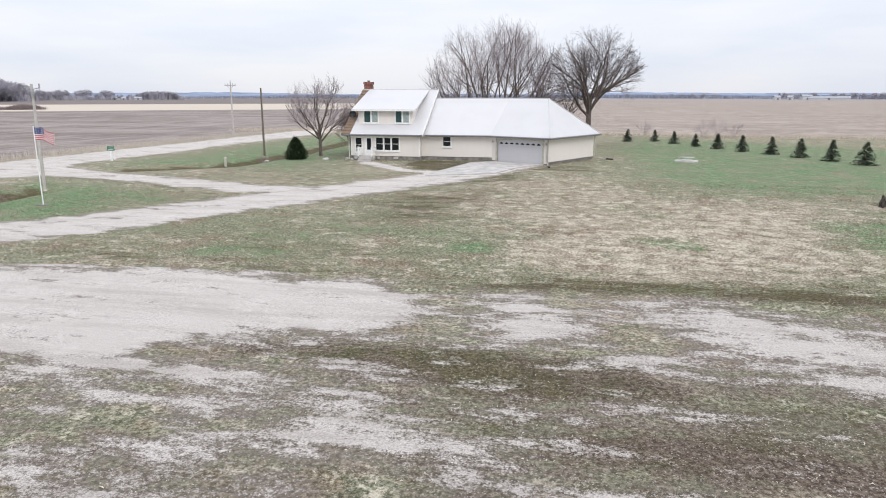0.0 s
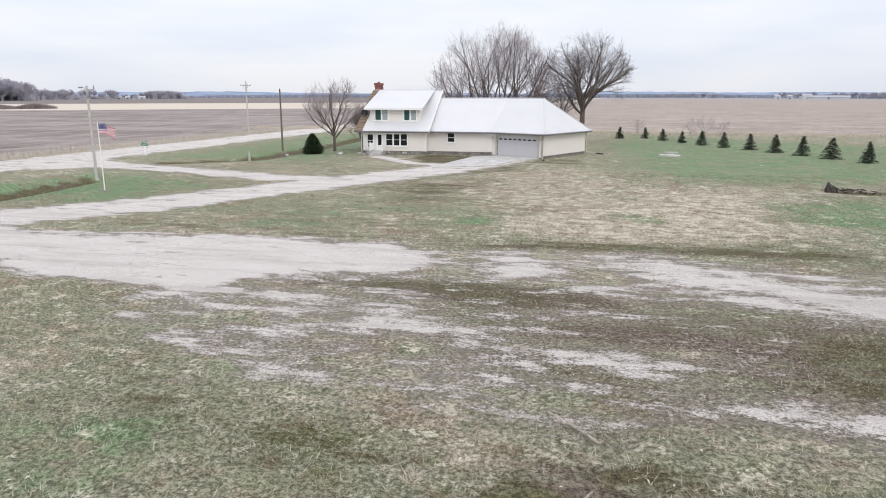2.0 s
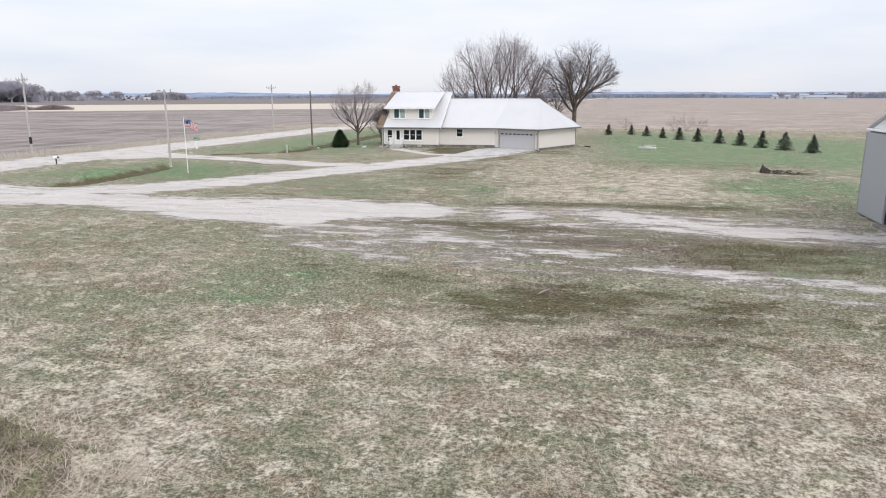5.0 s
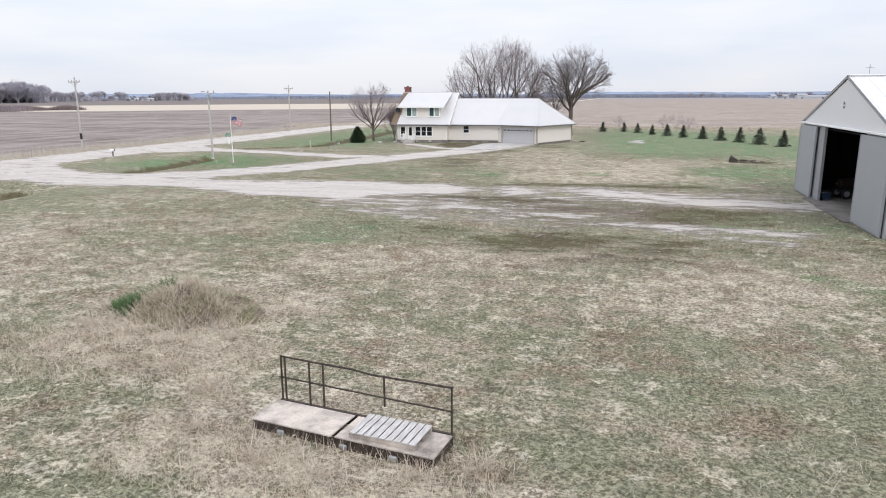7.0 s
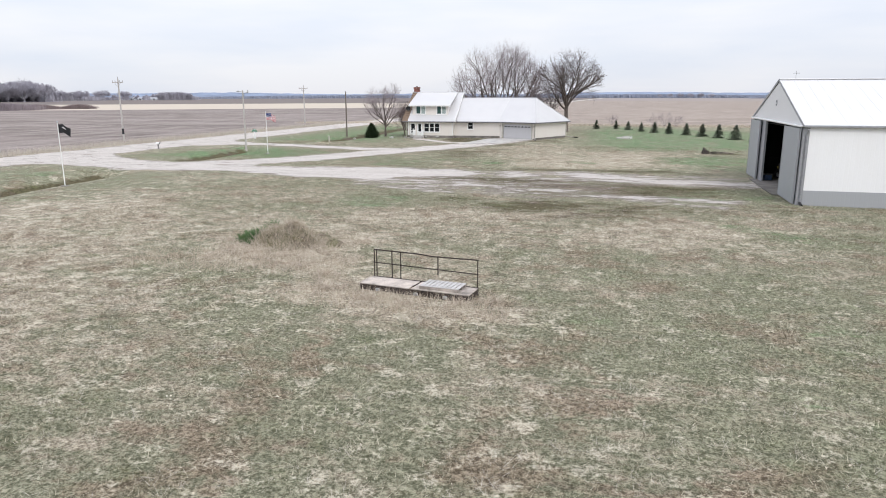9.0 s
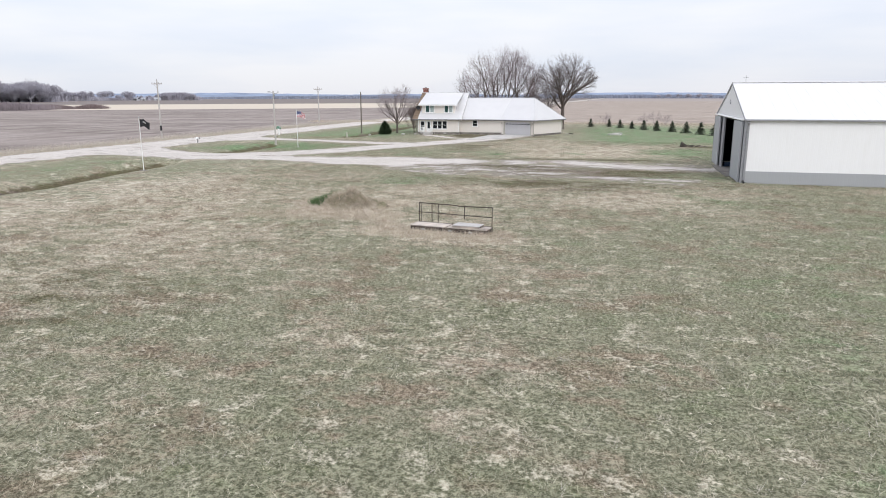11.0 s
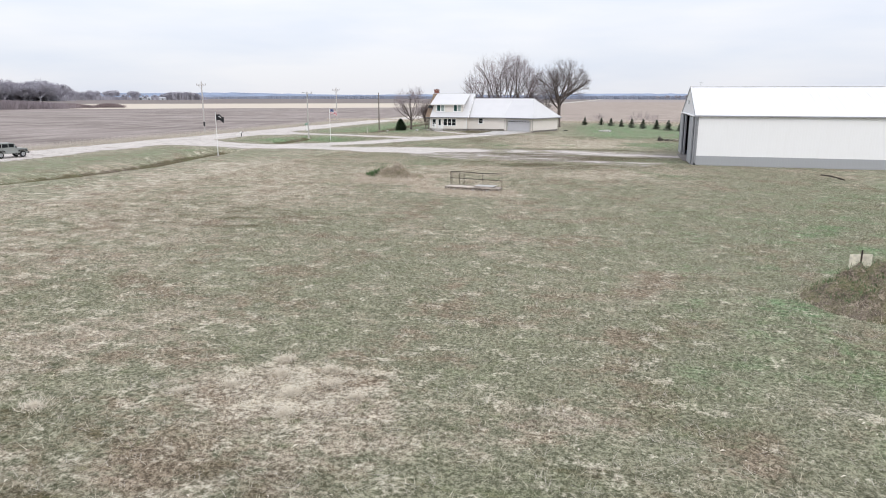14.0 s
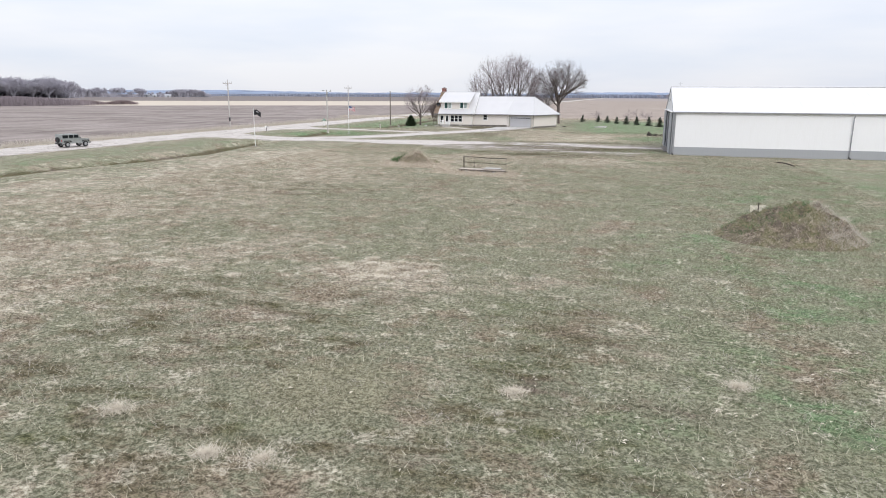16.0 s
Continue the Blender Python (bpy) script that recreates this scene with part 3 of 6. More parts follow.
    # moss and bare soil where traffic wore the grass, and the darker line along the ditches
    dpick = m.math("ADD", m.attr("dirt"), m.math("MULTIPLY", m.math("SUBTRACT", m.math("ADD", n_str, m.math("MULTIPLY", n_tuft, 0.7)), 0.85), 2.0))
    worn = m.mix(m.step(m.math("ADD", n_pat2, m.math("MULTIPLY", m.attr("gravel"), 0.22)), 0.50, 0.66), m.mix(m.math("MULTIPLY", m.step(n_grn, 0.48, 0.66), 0.7), moss, olive), soil)
    col = m.mix(m.step(dpick, 0.36, 0.86), col, worn)
    # thick and thin growth
    thick = m.step(m.math("ADD", m.math("MULTIPLY", n_tuft, 0.6), m.math("MULTIPLY", n_fine, 0.4)), 0.40, 0.60)
    col = m.mix(1.0, col, m.mix(thick, (0.80, 0.80, 0.79, 1), (1.15, 1.15, 1.14, 1)), "MULTIPLY")
    return col, n_mid, n_tuft, n_fine, n_str


def shifted(m, p, d):
    r = m.n("ShaderNodeMapping", Location=(d, d * 0.7, 0))
    m.link(p, r.inputs["Vector"])
    return r.outputs[0]


def m_turned(m, p):
    """The place turned so that wheel tracks across the yard run along x."""
    r = m.n("ShaderNodeMapping", Rotation=(0, 0, radians(-3)))
    m.link(p, r.inputs["Vector"])
    return r.outputs[0]


def ground_material():
    m = Nodes("farm_ground")
    p = m.pos()
    s = m.t.nodes.new("ShaderNodeSeparateXYZ")
    m.link(p, s.inputs[0])
    px, py = s.outputs["X"], s.outputs["Y"]
    lawn, n_mid, n_tuft, n_fine, n_str = turf(m, p)
    n_grit = m.noise(p, 24.0, 4, 0.8)
    track = m.noise(m_turned(m, p), 0.6, 5, 0.6, (0.22, 2.2, 1))
    # crushed limestone, packed in the wheel tracks
    grit = m.mix(m.step(n_grit, 0.38, 0.62), (0.40, 0.365, 0.336, 1), (0.69, 0.65, 0.615, 1))
    grit = m.mix(m.math("MULTIPLY", m.step(track, 0.45, 0.7), 0.55), grit, (0.37, 0.33, 0.30, 1))
    grit = m.mix(m.math("MULTIPLY", m.step(n_mid, 0.5, 0.72), 0.35), grit, (0.69, 0.65, 0.615, 1))
    silt = m.mix(m.step(m.math("ADD", m.math("MULTIPLY", n_grit, 0.5), m.math("MULTIPLY", n_fine, 0.5)), 0.38, 0.64), (0.120, 0.097, 0.079, 1), (0.290, 0.254, 0.222, 1))
    spick = m.math("ADD", m.attr("gravel"), m.math("MULTIPLY", m.math("SUBTRACT", n_str, 0.5), 2.6))
    bare = m.math("SUBTRACT", 1.0, m.math("MULTIPLY", m.step(m.attr("dirt"), 0.45, 0.95), 0.95))
    near = m.mix(m.math("MULTIPLY", m.math("MULTIPLY", m.step(spick, 0.10, 0.40), m.step(m.attr("gravel"), 0.06, 0.22)), bare), lawn, m.mix(m.step(n_tuft, 0.42, 0.60), silt, m.mix(0.6, lawn, silt)))
    kpick = m.math("ADD", m.math("SUBTRACT", m.attr("gravel"), m.math("MULTIPLY", m.attr("dirt"), 0.28)), m.math("ADD", m.math("ADD", m.math("MULTIPLY", m.math("SUBTRACT", n_str, 0.5), 4.2), m.math("MULTIPLY", m.math("SUBTRACT", track, 0.5), 1.5)), m.math("ADD", m.math("MULTIPLY", m.math("SUBTRACT", n_fine, 0.5), 1.5), m.math("MULTIPLY", m.math("SUBTRACT", n_tuft, 0.5), 1.1))))
    near = m.mix(m.math("MULTIPLY", m.math("MULTIPLY", m.step(m.math("ADD", kpick, m.math("MULTIPLY", m.math("SUBTRACT", n_grit, 0.5), 1.4)), 0.22, 0.80), m.step(m.attr("gravel"), 0.05, 0.2)), 0.95), near, grit)
    # loose pale stones over the worn yard
    vor = m.n("ShaderNodeTexVoronoi", Scale=14.0, Randomness=1.0)
    m.link(p, vor.inputs["Vector"])
    chip = m.math("MULTIPLY", m.math("LESS_THAN", vor.outputs["Distance"], 0.20), m.step(m.math("ADD", m.attr("gravel"), m.math("SUBTRACT", n_tuft, 0.5)), 0.12, 0.35))
    near = m.mix(m.math("MULTIPLY", chip, 0.55), near, (0.56, 0.54, 0.52, 1))
    # ploughed field west of the road, stubble beyond, stubble field to the north-east
    rows = m.noise(p, 1.0, 3, 0.5, (0.9, 0.012, 1))
    rows2 = m.noise(p, 0.05, 5, 0.6, (0.35, 1.6, 1))
    till = m.noise(p, 0.35, 5, 0.65, (0.8, 0.16, 1))
    brown = m.mix(m.step(rows2, 0.35, 0.65), (0.165, 0.138, 0.125, 1), (0.285, 0.244, 0.226, 1))
    brown = m.mix(m.math("MULTIPLY", m.step(rows, 0.4, 0.7), 0.4), brown, (0.37, 0.325, 0.30, 1))
    brown = m.mix(m.math("MULTIPLY", m.step(till, 0.47, 0.62), 0.55), brown, (0.39, 0.345, 0.32, 1))
    brown = m.mix(m.math("MULTIPLY", m.step(n_tuft, 0.45, 0.7), 0.5), brown, (0.115, 0.097, 0.088, 1))
    pale = m.mix(rows2, (0.46, 0.40, 0.33, 1), (0.58, 0.52, 0.44, 1))
    u = m.math("SUBTRACT", py, m.math("MULTIPLY", px, 0.7))
    wob = m.math("MULTIPLY", m.math("SUBTRACT", m.noise(p, 0.03, 2), 0.5), 14.0)
    west = m.mix(m.step(m.math("ADD", u, wob), 372, 378), brown, pale)
    west = m.mix(m.step(u, 640, 650), west, (0.19, 0.165, 0.155, 1))
    stub = m.mix(m.step(rows2, 0.25, 0.75), (0.25, 0.205, 0.18, 1), (0.36, 0.305, 0.265, 1))
    rowe = m.noise(p, 0.4, 6, 0.7, (0.22, 1.3, 1))
    stub = m.mix(m.math("MULTIPLY", m.step(rowe, 0.46, 0.60), 0.75), stub, (0.49, 0.425, 0.365, 1))
    stub = m.mix(m.math("MULTIPLY", m.step(m.noise(p, 0.7, 7, 0.78, (0.7, 1.2, 1)), 0.48, 0.58), 0.6), stub, (0.16, 0.13, 0.11, 1))
    edge = m.math("MINIMUM", m.math("SUBTRACT", py, 111.0), m.math("SUBTRACT", m.math("ADD", py, m.math("MULTIPLY", px, 0.7)), 116.0))
    is_n = m.step(m.math("ADD", edge, m.math("MULTIPLY", m.math("SUBTRACT", n_mid, 0.5), 5.0)), -0.8, 0.8)
    is_n = m.math("MULTIPLY", is_n, m.step(px, -39.0, -36.0))
    far_n = m.mix(m.step(py, 760, 790), stub, (0.30, 0.265, 0.25, 1))
    col = m.mix(is_n, near, far_n)
    is_w = m.math("SUBTRACT", 1.0, m.step(m.math("ADD", px, m.math("MULTIPLY", n_tuft, 2.0)), -49.4, -48.2))
    col = m.mix(is_w, col, west)
    h = m.math("ADD", m.math("MULTIPLY", n_fine, 1.2), m.math("ADD", m.math("MULTIPLY", n_grit, 0.4), m.math("MULTIPLY", n_tuft, 1.2)))
    return m.finish(col, 0.95, 0.0, h, 0.8, 0.06, spec=0.12)


def blade_material():
    """Blades take the colour of the lawn they stand in, lighter or darker one by one."""
    m = Nodes("lawn_blades")
    p = m.pos()
    col = turf(m, p)[0]
    g = m.t.nodes.new("ShaderNodeNewGeometry")
    r = g.outputs["Random Per Island"]
    col = m.mix(m.math("MULTIPLY", m.step(r, 0.60, 1.0), 0.72), col, (0.60, 0.56, 0.45, 1))
    col = m.mix(m.math("MULTIPLY", m.math("SUBTRACT", 1.0, m.step(r, 0.0, 0.40)), 0.45), col, (0.060, 0.066, 0.034, 1))
    col = m.mix(1.0, col, (1.12, 1.10, 1.09, 1), "MULTIPLY")
    return m.finish(col, 0.85, spec=0.2)


def build_ground():
    ny, nx = gx.shape
    v = np.stack([gx, gy, gz], -1).reshape(-1, 3)
    i = np.arange(ny * nx).reshape(ny, nx)
    q = np.stack([i[:-1, :-1], i[:-1, 1:], i[1:, 1:], i[1:, :-1]], -1).reshape(-1, 4)
    me = bpy.data.meshes.new("ground")
    me.vertices.add(len(v))
    me.vertices.foreach_set("co", v.ravel())
    me.loops.add(q.size)
    me.loops.foreach_set("vertex_index", q.ravel())
    me.polygons.add(len(q))
    me.polygons.foreach_set("loop_start", np.arange(0, q.size, 4))
    me.polygons.foreach_set("use_smooth", np.ones(len(q), bool))
    me.update(calc_edges=True)
    for name, a in (("gravel", gravel), ("green", green), ("dirt", dirt), ("straw", straw), ("disc", disc)):
        me.attributes.new(name, "FLOAT", "POINT").data.foreach_set("value", a.ravel().astype(np.float32))
    me.materials.append(ground_material())
    return tagged(new("ground", me), "flat farmyard of patchy spring grass, gravel and ploughed fields", "ground", kind="structure")


build_ground()

# distant wooded bluffs along the horizon
def hills():
    rng = np.random.default_rng(5)
    for k, (dist, high) in enumerate(((3300, 15.0), (3900, 24.0))):
        n = 220
        ang = np.linspace(radians(-62), radians(60), n)
        wave = 0.75 + 0.16 * np.sin(ang * 9 + k) + 0.10 * np.sin(ang * 23 + 2 * k) + 0.05 * rng.standard_normal(n)
        verts, faces = [], []
        for a, w in zip(ang, wave):
            x, y = 8 + dist * math.sin(a), dist * math.cos(a)
            x2, y2 = 8 + (dist + 300) * math.sin(a), (dist + 300) * math.cos(a)
            verts += [(x, y, -3), (8 + (dist + 90) * math.sin(a), (dist + 90) * math.cos(a), high * w), (x2, y2, high * w * 1.03)]
        for i in range(n - 1):
            for j in range(2):
                faces.append((3 * i + j, 3 * i + 3 + j, 3 * i + 4 + j, 3 * i + 1 + j))
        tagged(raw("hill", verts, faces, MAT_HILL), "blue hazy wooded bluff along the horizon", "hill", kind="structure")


hills()

# ---------------------------------------------------------------- house


def wall_run(p, q, z0, z1, thick, mat, parent, holes=(), name="wall", side=1):
    """A wall from p to q in plan with openings (start, end, low, high) along it; thickness goes to its left."""
    p, q = Vector((*p, 0)), Vector((*q, 0))
    d = (q - p).normalized()
    length = (q - p).length
    m = Matrix.Translation(p) @ Matrix.Rotation(math.atan2(d.y, d.x), 4, "Z")
    bm = bmesh.new()
    cuts = sorted({0.0, length, *[v for h in holes for v in h[:2]]})
    for a, b in zip(cuts[:-1], cuts[1:]):
        mid = (a + b) / 2
        gaps = sorted([(h[2], h[3]) for h in holes if h[0] <= mid <= h[1]])
        z = z0
        for lo, hi in gaps + [(z1, z1)]:
            if lo > z + 1e-4:
                box(a, 0, z, b, thick * side, lo, bm=bm)
            z = hi
    bmesh.ops.remove_doubles(bm, verts=bm.verts, dist=0.0005)
    ob = part(name, bm, mat, parent)
    ob.matrix_basis = m
    return ob


def window(parent, m, w, h, mullions=1, bars=0, glass_mat=None, name="window", half=None):
    """A framed window: m puts its lower left corner on the wall face, x along, y inwards."""
    f = 0.11
    bm = bmesh.new()
    for x0, z0, x1, z1 in ((-f, -f, w + f, 0), (-f, h, w + f, h + f), (-f, 0, 0, h), (w, 0, w + f, h)):
        box(x0, -0.05, z0, x1, 0.06, z1, bm=bm)
    fr = part(name, bm, MAT_TRIM, parent, "white painted window frame")
    fr.matrix_basis = m
    step = w / mullions
    for k in range(mullions):
        x0 = k * step
        g = box(x0 + 0.01, 0.035, 0.005, x0 + step - 0.01, 0.05, h - 0.005)
        part("pane", g, (half if half and k % 2 else glass_mat) or MAT_GLASS, fr)
        if k:
            part("mullion", box(x0 - 0.075, -0.03, 0, x0 + 0.075, 0.034, h), MAT_TRIM, fr)
        for r in range(bars):
            z = h * (r + 1) / (bars + 1)
            part("sash_bar", box(x0 + 0.045, -0.005, z - 0.02, x0 + step - 0.045, 0.034, z + 0.02), MAT_TRIM, fr)
    part("window_sill", box(-f - 0.03, -0.10, -f - 0.04, w + f + 0.03, 0.0, -f - 0.001), MAT_TRIM, fr)
    return fr


HOUSE = pose(-11.0, 61.8, 0, 0, 0, 2.0)
B_L = (6.72, 0.0)
inv = HOUSE.inverted()
C_L = tuple((inv @ Vector((1.15, 59.55, 0)))[:2])
gdir = (Vector(C_L) - Vector(B_L)).normalized()
gnrm = Vector((-gdir.y, gdir.x))
DEEP = 8.5
D_L = tuple(Vector(C_L) + gnrm * DEEP)


def shift(parent, before, dy):
    """Moves the parts made since a mark along the house's depth."""
    for ob in parent.children:
        if ob not in before:
            ob.matrix_basis = Matrix.Translation((0, dy, 0)) @ ob.matrix_basis


def house():
    h = thing("house", HOUSE, "cream farmhouse with white metal roof, shed dormer and attached garage", "house")
    z_e = 2.45
    seen = set()
    # foundation
    found = bmesh.new()
    prism([(-6.8, 0.06), (0, 0.06), (0, 11.9), (-6.8, 11.9)], -0.3, 0.38, found)
    part("foundation", found, MAT_FOUND, h, "dark concrete block foundation")
    bk = (B_L[0] + gnrm.x * 2.0, DEEP)
    wing = [(0.01, 0.06), (B_L[0], 0.06), tuple(Vector(C_L) + gnrm * 0.06 - gdir * 0.06), tuple(Vector(D_L) - gdir * 0.06), bk, (0.01, DEEP - 0.06)]
    # main block walls
    wall_run((-6.8, 0), (0, 0), 0.38, z_e, 0.16, MAT_SIDING, h, [(0.45, 1.05, 0.75, 2.05), (1.45, 2.1, 0.42, 2.15), (2.5, 4.75, 0.95, 2.1)])
    wall_run((0, 0.16), (0, 12), 0.38, z_e, 0.16, MAT_SIDING, h)
    wall_run((0, 12), (-6.8, 12), 0.38, z_e, 0.16, MAT_SIDING, h)
    wall_run((-6.8, 12), (-6.8, 0.16), 0.38, z_e, 0.16, MAT_SIDING, h)
    shift(h, seen, -0.9)
    seen = set(h.children)
    # wing walls
    wall_run((0.01, 0.0), B_L, 0.36, z_e, 0.16, MAT_SIDING, h, [(2.05, 2.75, 1.35, 2.2)])
    part("foundation", prism(wing, -0.3, 0.34), MAT_FOUND, h, "dark concrete block foundation")
    g_len = (Vector(C_L) - Vector(B_L)).length
    wall_run(B_L, C_L, 0.12, z_e, 0.16, MAT_SIDING, h, [(0.62, 5.42, 0.0, 2.1)])
    wall_run(C_L, D_L, 0.26, z_e, 0.16, MAT_SIDING, h)
    wall_run(D_L, bk, 0.26, z_e, 0.16, MAT_SIDING, h)
    wall_run(bk, (0.01, DEEP), 0.26, z_e, 0.16, MAT_SIDING, h)
    seen = set(h.children)
    # gable ends of the main block
    z_r, half = 6.62, 6.0
    for x in (-6.8, -0.14):
        b = bmesh.new()
        lo = [b.verts.new((x, y, z)) for y, z in ((0, z_e), (12, z_e), (half, z_r - 0.2))]
        hi = [b.verts.new((x + 0.14, y, z)) for y, z in ((0, z_e), (12, z_e), (half, z_r - 0.2))]
        b.faces.new(lo)
        b.faces.new(hi[::-1])
        for i in range(3):
            b.faces.new((lo[i], hi[i], hi[(i + 1) % 3], lo[(i + 1) % 3]))
        bmesh.ops.recalc_face_normals(b, faces=b.faces)
        part("gable", b, MAT_SIDING, h)
    # main roof
    s = (z_r - 2.44) / (half + 0.45)
    ye = -0.45
    f1 = part("roof", slab([(-6.75, ye, 2.44), (0.35, ye, 2.44), (0.35, half, z_r), (-6.75, half, z_r)], 0.14), MAT_ROOF, h, "white standing seam metal roof")
    part("roof", slab([(-7.6, half, z_r), (0.35, half, z_r), (0.35, 12.45, 2.44), (-7.6, 12.45, 2.44)], 0.14), MAT_ROOF, h)
    part("ridge_cap", box(-7.6, half - 0.16, z_r - 0.06, 0.38, half + 0.16, z_r + 0.035, 0.02), MAT_ROOF, f1)
    part("barge_board", slab([(0.35, ye, 2.46), (0.40, ye, 2.46), (0.40, half, z_r + 0.02), (0.35, half, z_r + 0.02)], 0.22), MAT_TRIM, h)
    # old shingled strip beside the dormer, in courses
    strip = part("shingle_roof", slab([(-7.6, ye, 2.42), (-6.752, ye, 2.42), (-6.752, half, z_r - 0.02), (-7.6, half, z_r - 0.02)], 0.10), MAT_SHINGLE, h, "weathered brown shingle strip")
    n = 16
    for k in range(n):
        y0 = ye + (half - ye) * k / n
        y1 = y0 + (half - ye) / n + 0.06
        z0, z1 = 2.42 + s * (y0 - ye), 2.42 + s * (y1 - ye)
        part("shingle", slab([(-7.63, y0 - 0.02, z0 + 0.06), (-6.77, y0 - 0.02, z0 + 0.06), (-6.77, y1, z1 + 0.01), (-7.63, y1, z1 + 0.01)], 0.035), MAT_SHINGLE, strip)
    # shed dormer
    dx0, dx1, dy = -6.35, -0.95, 0.95
    z_b, z_t = 2.44 + s * (dy - ye) - 0.1, 4.68
    wall_run((dx0, dy), (dx1, dy), z_b, z_t, 0.14, MAT_SIDING, h, [(0.6, 1.95, 3.5, 4.55), (3.75, 5.05, 3.5, 4.55)], name="dormer_wall")
    for x in (dx0, dx1 - 0.14):
        b = bmesh.new()
        prof = [(dy + 0.14, z_b), (dy + 0.14, z_t), (half - 0.2, z_r - 0.12), (half - 0.4, z_r - 0.3)]
        lo = [b.verts.new((x, y, z)) for y, z in prof]
        hi = [b.verts.new((x + 0.14, y, z)) for y, z in prof]
        b.faces.new(lo)
        b.faces.new(hi[::-1])
        for i in range(4):
            b.faces.new((lo[i], hi[i], hi[(i + 1) % 4], lo[(i + 1) % 4]))
        bmesh.ops.recalc_face_normals(b, faces=b.faces)
        part("dormer_cheek", b, MAT_SIDING, h)
    dr = part("dormer_roof", slab([(dx0 - 0.5, dy - 0.5, z_t + 0.06), (dx1 + 0.45, dy - 0.5, z_t + 0.06), (dx1 + 0.45, half + 0.05, z_r + 0.03), (dx0 - 0.5, half + 0.05, z_r + 0.03)], 0.13), MAT_ROOF, h)
    part("fascia", box(dx0 - 0.5, dy - 0.53, z_t - 0.12, dx1 + 0.45, dy - 0.5, z_t + 0.05), MAT_TRIM, dr)
    window(h, pose(dx0 + 0.6, dy, 3.5), 1.35, 1.05, 2, 0, MAT_GLASS_G, half=MAT_BLIND)
    window(h, pose(dx0 + 3.75, dy, 3.5), 1.3, 1.05, 2, 0, MAT_GLASS_G, half=MAT_BLIND)
    # ground floor openings
    window(h, pose(-6.8 + 0.45, 0, 0.75), 0.6, 1.3, 1, 1)
    window(h, pose(-6.8 + 2.5, 0, 0.95), 2.25, 1.15, 3, 1)
    dr2 = part("front_door", box(-6.8 + 1.5, 0.04, 0.42, -6.8 + 2.05, 0.10, 2.15), MAT_TRIM, h, "white storm door with dark glass")
    part("pane", box(-6.8 + 1.58, 0.025, 0.95, -6.8 + 1.97, 0.038, 2.02), MAT_GLASS, dr2)
    part("door_frame", box(-6.8 + 1.40, -0.04, 0.42, -6.8 + 1.5, 0.1, 2.22, bm=box(-6.8 + 2.05, -0.04, 0.42, -6.8 + 2.15, 0.1, 2.22)), MAT_TRIM, dr2)
    # entrance steps with white rails
    st = part("porch_steps", box(-5.7, -1.05, -0.1, -4.4, -0.002, 0.40), MAT_CONC, h, "grey concrete porch with steps")
    part("tread", box(-5.7, -1.35, -0.1, -4.4, -1.052, 0.22), MAT_CONC, st)
    part("tread", box(-5.7, -1.65, -0.1, -4.4, -1.352, 0.06), MAT_CONC, st)
    for x in (-5.72, -4.42):
        rl = part("porch_railing", box(x, -1.1, 1.15, x + 0.06, -0.05, 1.22, 0.01), MAT_TRIM, h, "white painted porch railing")
        part("bottom_rail", box(x, -1.1, 0.48, x + 0.06, -0.05, 0.54), MAT_TRIM, rl)
        part("post", box(x - 0.03, -1.2, 0.38, x + 0.08, -1.1, 1.32, 0.015), MAT_TRIM, rl)
        for k in range(8):
            part("baluster", box(x + 0.015, -1.0 + k * 0.12, 0.54, x + 0.045, -0.97 + k * 0.12, 1.15), MAT_TRIM, rl)
    for x0, x1 in ((-6.35, -5.75), (-4.4, -4.1)):
        rl = part("porch_railing", box(x0, -0.72, 1.1, x1, -0.66, 1.17), MAT_TRIM, h, "white painted porch railing")
        for k in range(max(2, int((x1 - x0) / 0.12))):
            part("baluster", box(x0 + 0.04 + k * 0.12, -0.71, 0.1, x0 + 0.07 + k * 0.12, -0.68, 1.1), MAT_TRIM, rl)
    # corner boards
    for x, y in ((-6.83, -0.03), (-0.1, -0.03)):
        part("corner_board", box(x, y, 0.38, x + 0.12, y + 0.028, z_e - 0.05), MAT_TRIM, h)
    shift(h, seen, -0.9)
    window(h, pose(0.01 + 2.05, 0, 1.35), 0.7, 0.85, 1, 1)
    # garage door in its angled wall
    gm = Matrix.Translation((*B_L, 0)) @ Matrix.Rotation(math.atan2(gdir.y, gdir.x), 4, "Z")
    gd = part("garage_door", box(0.66, 0.05, 0.0, 5.38, 0.10, 2.08), MAT_GDOOR, h, "grey sectional garage door with small arched windows")
    gd.matrix_basis = gm
    for k in range(1, 4):
        part("panel_joint", box(0.67, 0.038, 0.52 * k - 0.012, 5.37, 0.052, 0.52 * k + 0.012), MAT_GDOOR, gd)
    for k in range(8):
        x = 0.84 + k * 0.57
        b = bmesh.new()
        vs = [b.verts.new((x + u, 0.04, 1.68 + w)) for u, w in ((0, 0), (0.36, 0), (0.36, 0.08), (0.18, 0.17), (0, 0.08))]
        b.faces.new(vs)
        ex = bmesh.ops.extrude_face_region(b, geom=b.faces[:])
        for e in ex["geom"]:
            if isinstance(e, bmesh.types.BMVert):
                e.co.y += 0.012
        bmesh.ops.recalc_face_normals(b, faces=b.faces)
        part("door_light", b, MAT_GLASS, gd)
    fr = bmesh.new()
    box(0.44, -0.05, 0.0, 0.62, 0.05, 2.1, bm=fr)
    box(5.42, -0.05, 0.0, 5.60, 0.05, 2.1, bm=fr)
    box(0.44, -0.05, 2.101, 5.60, 0.05, 2.30, bm=fr)
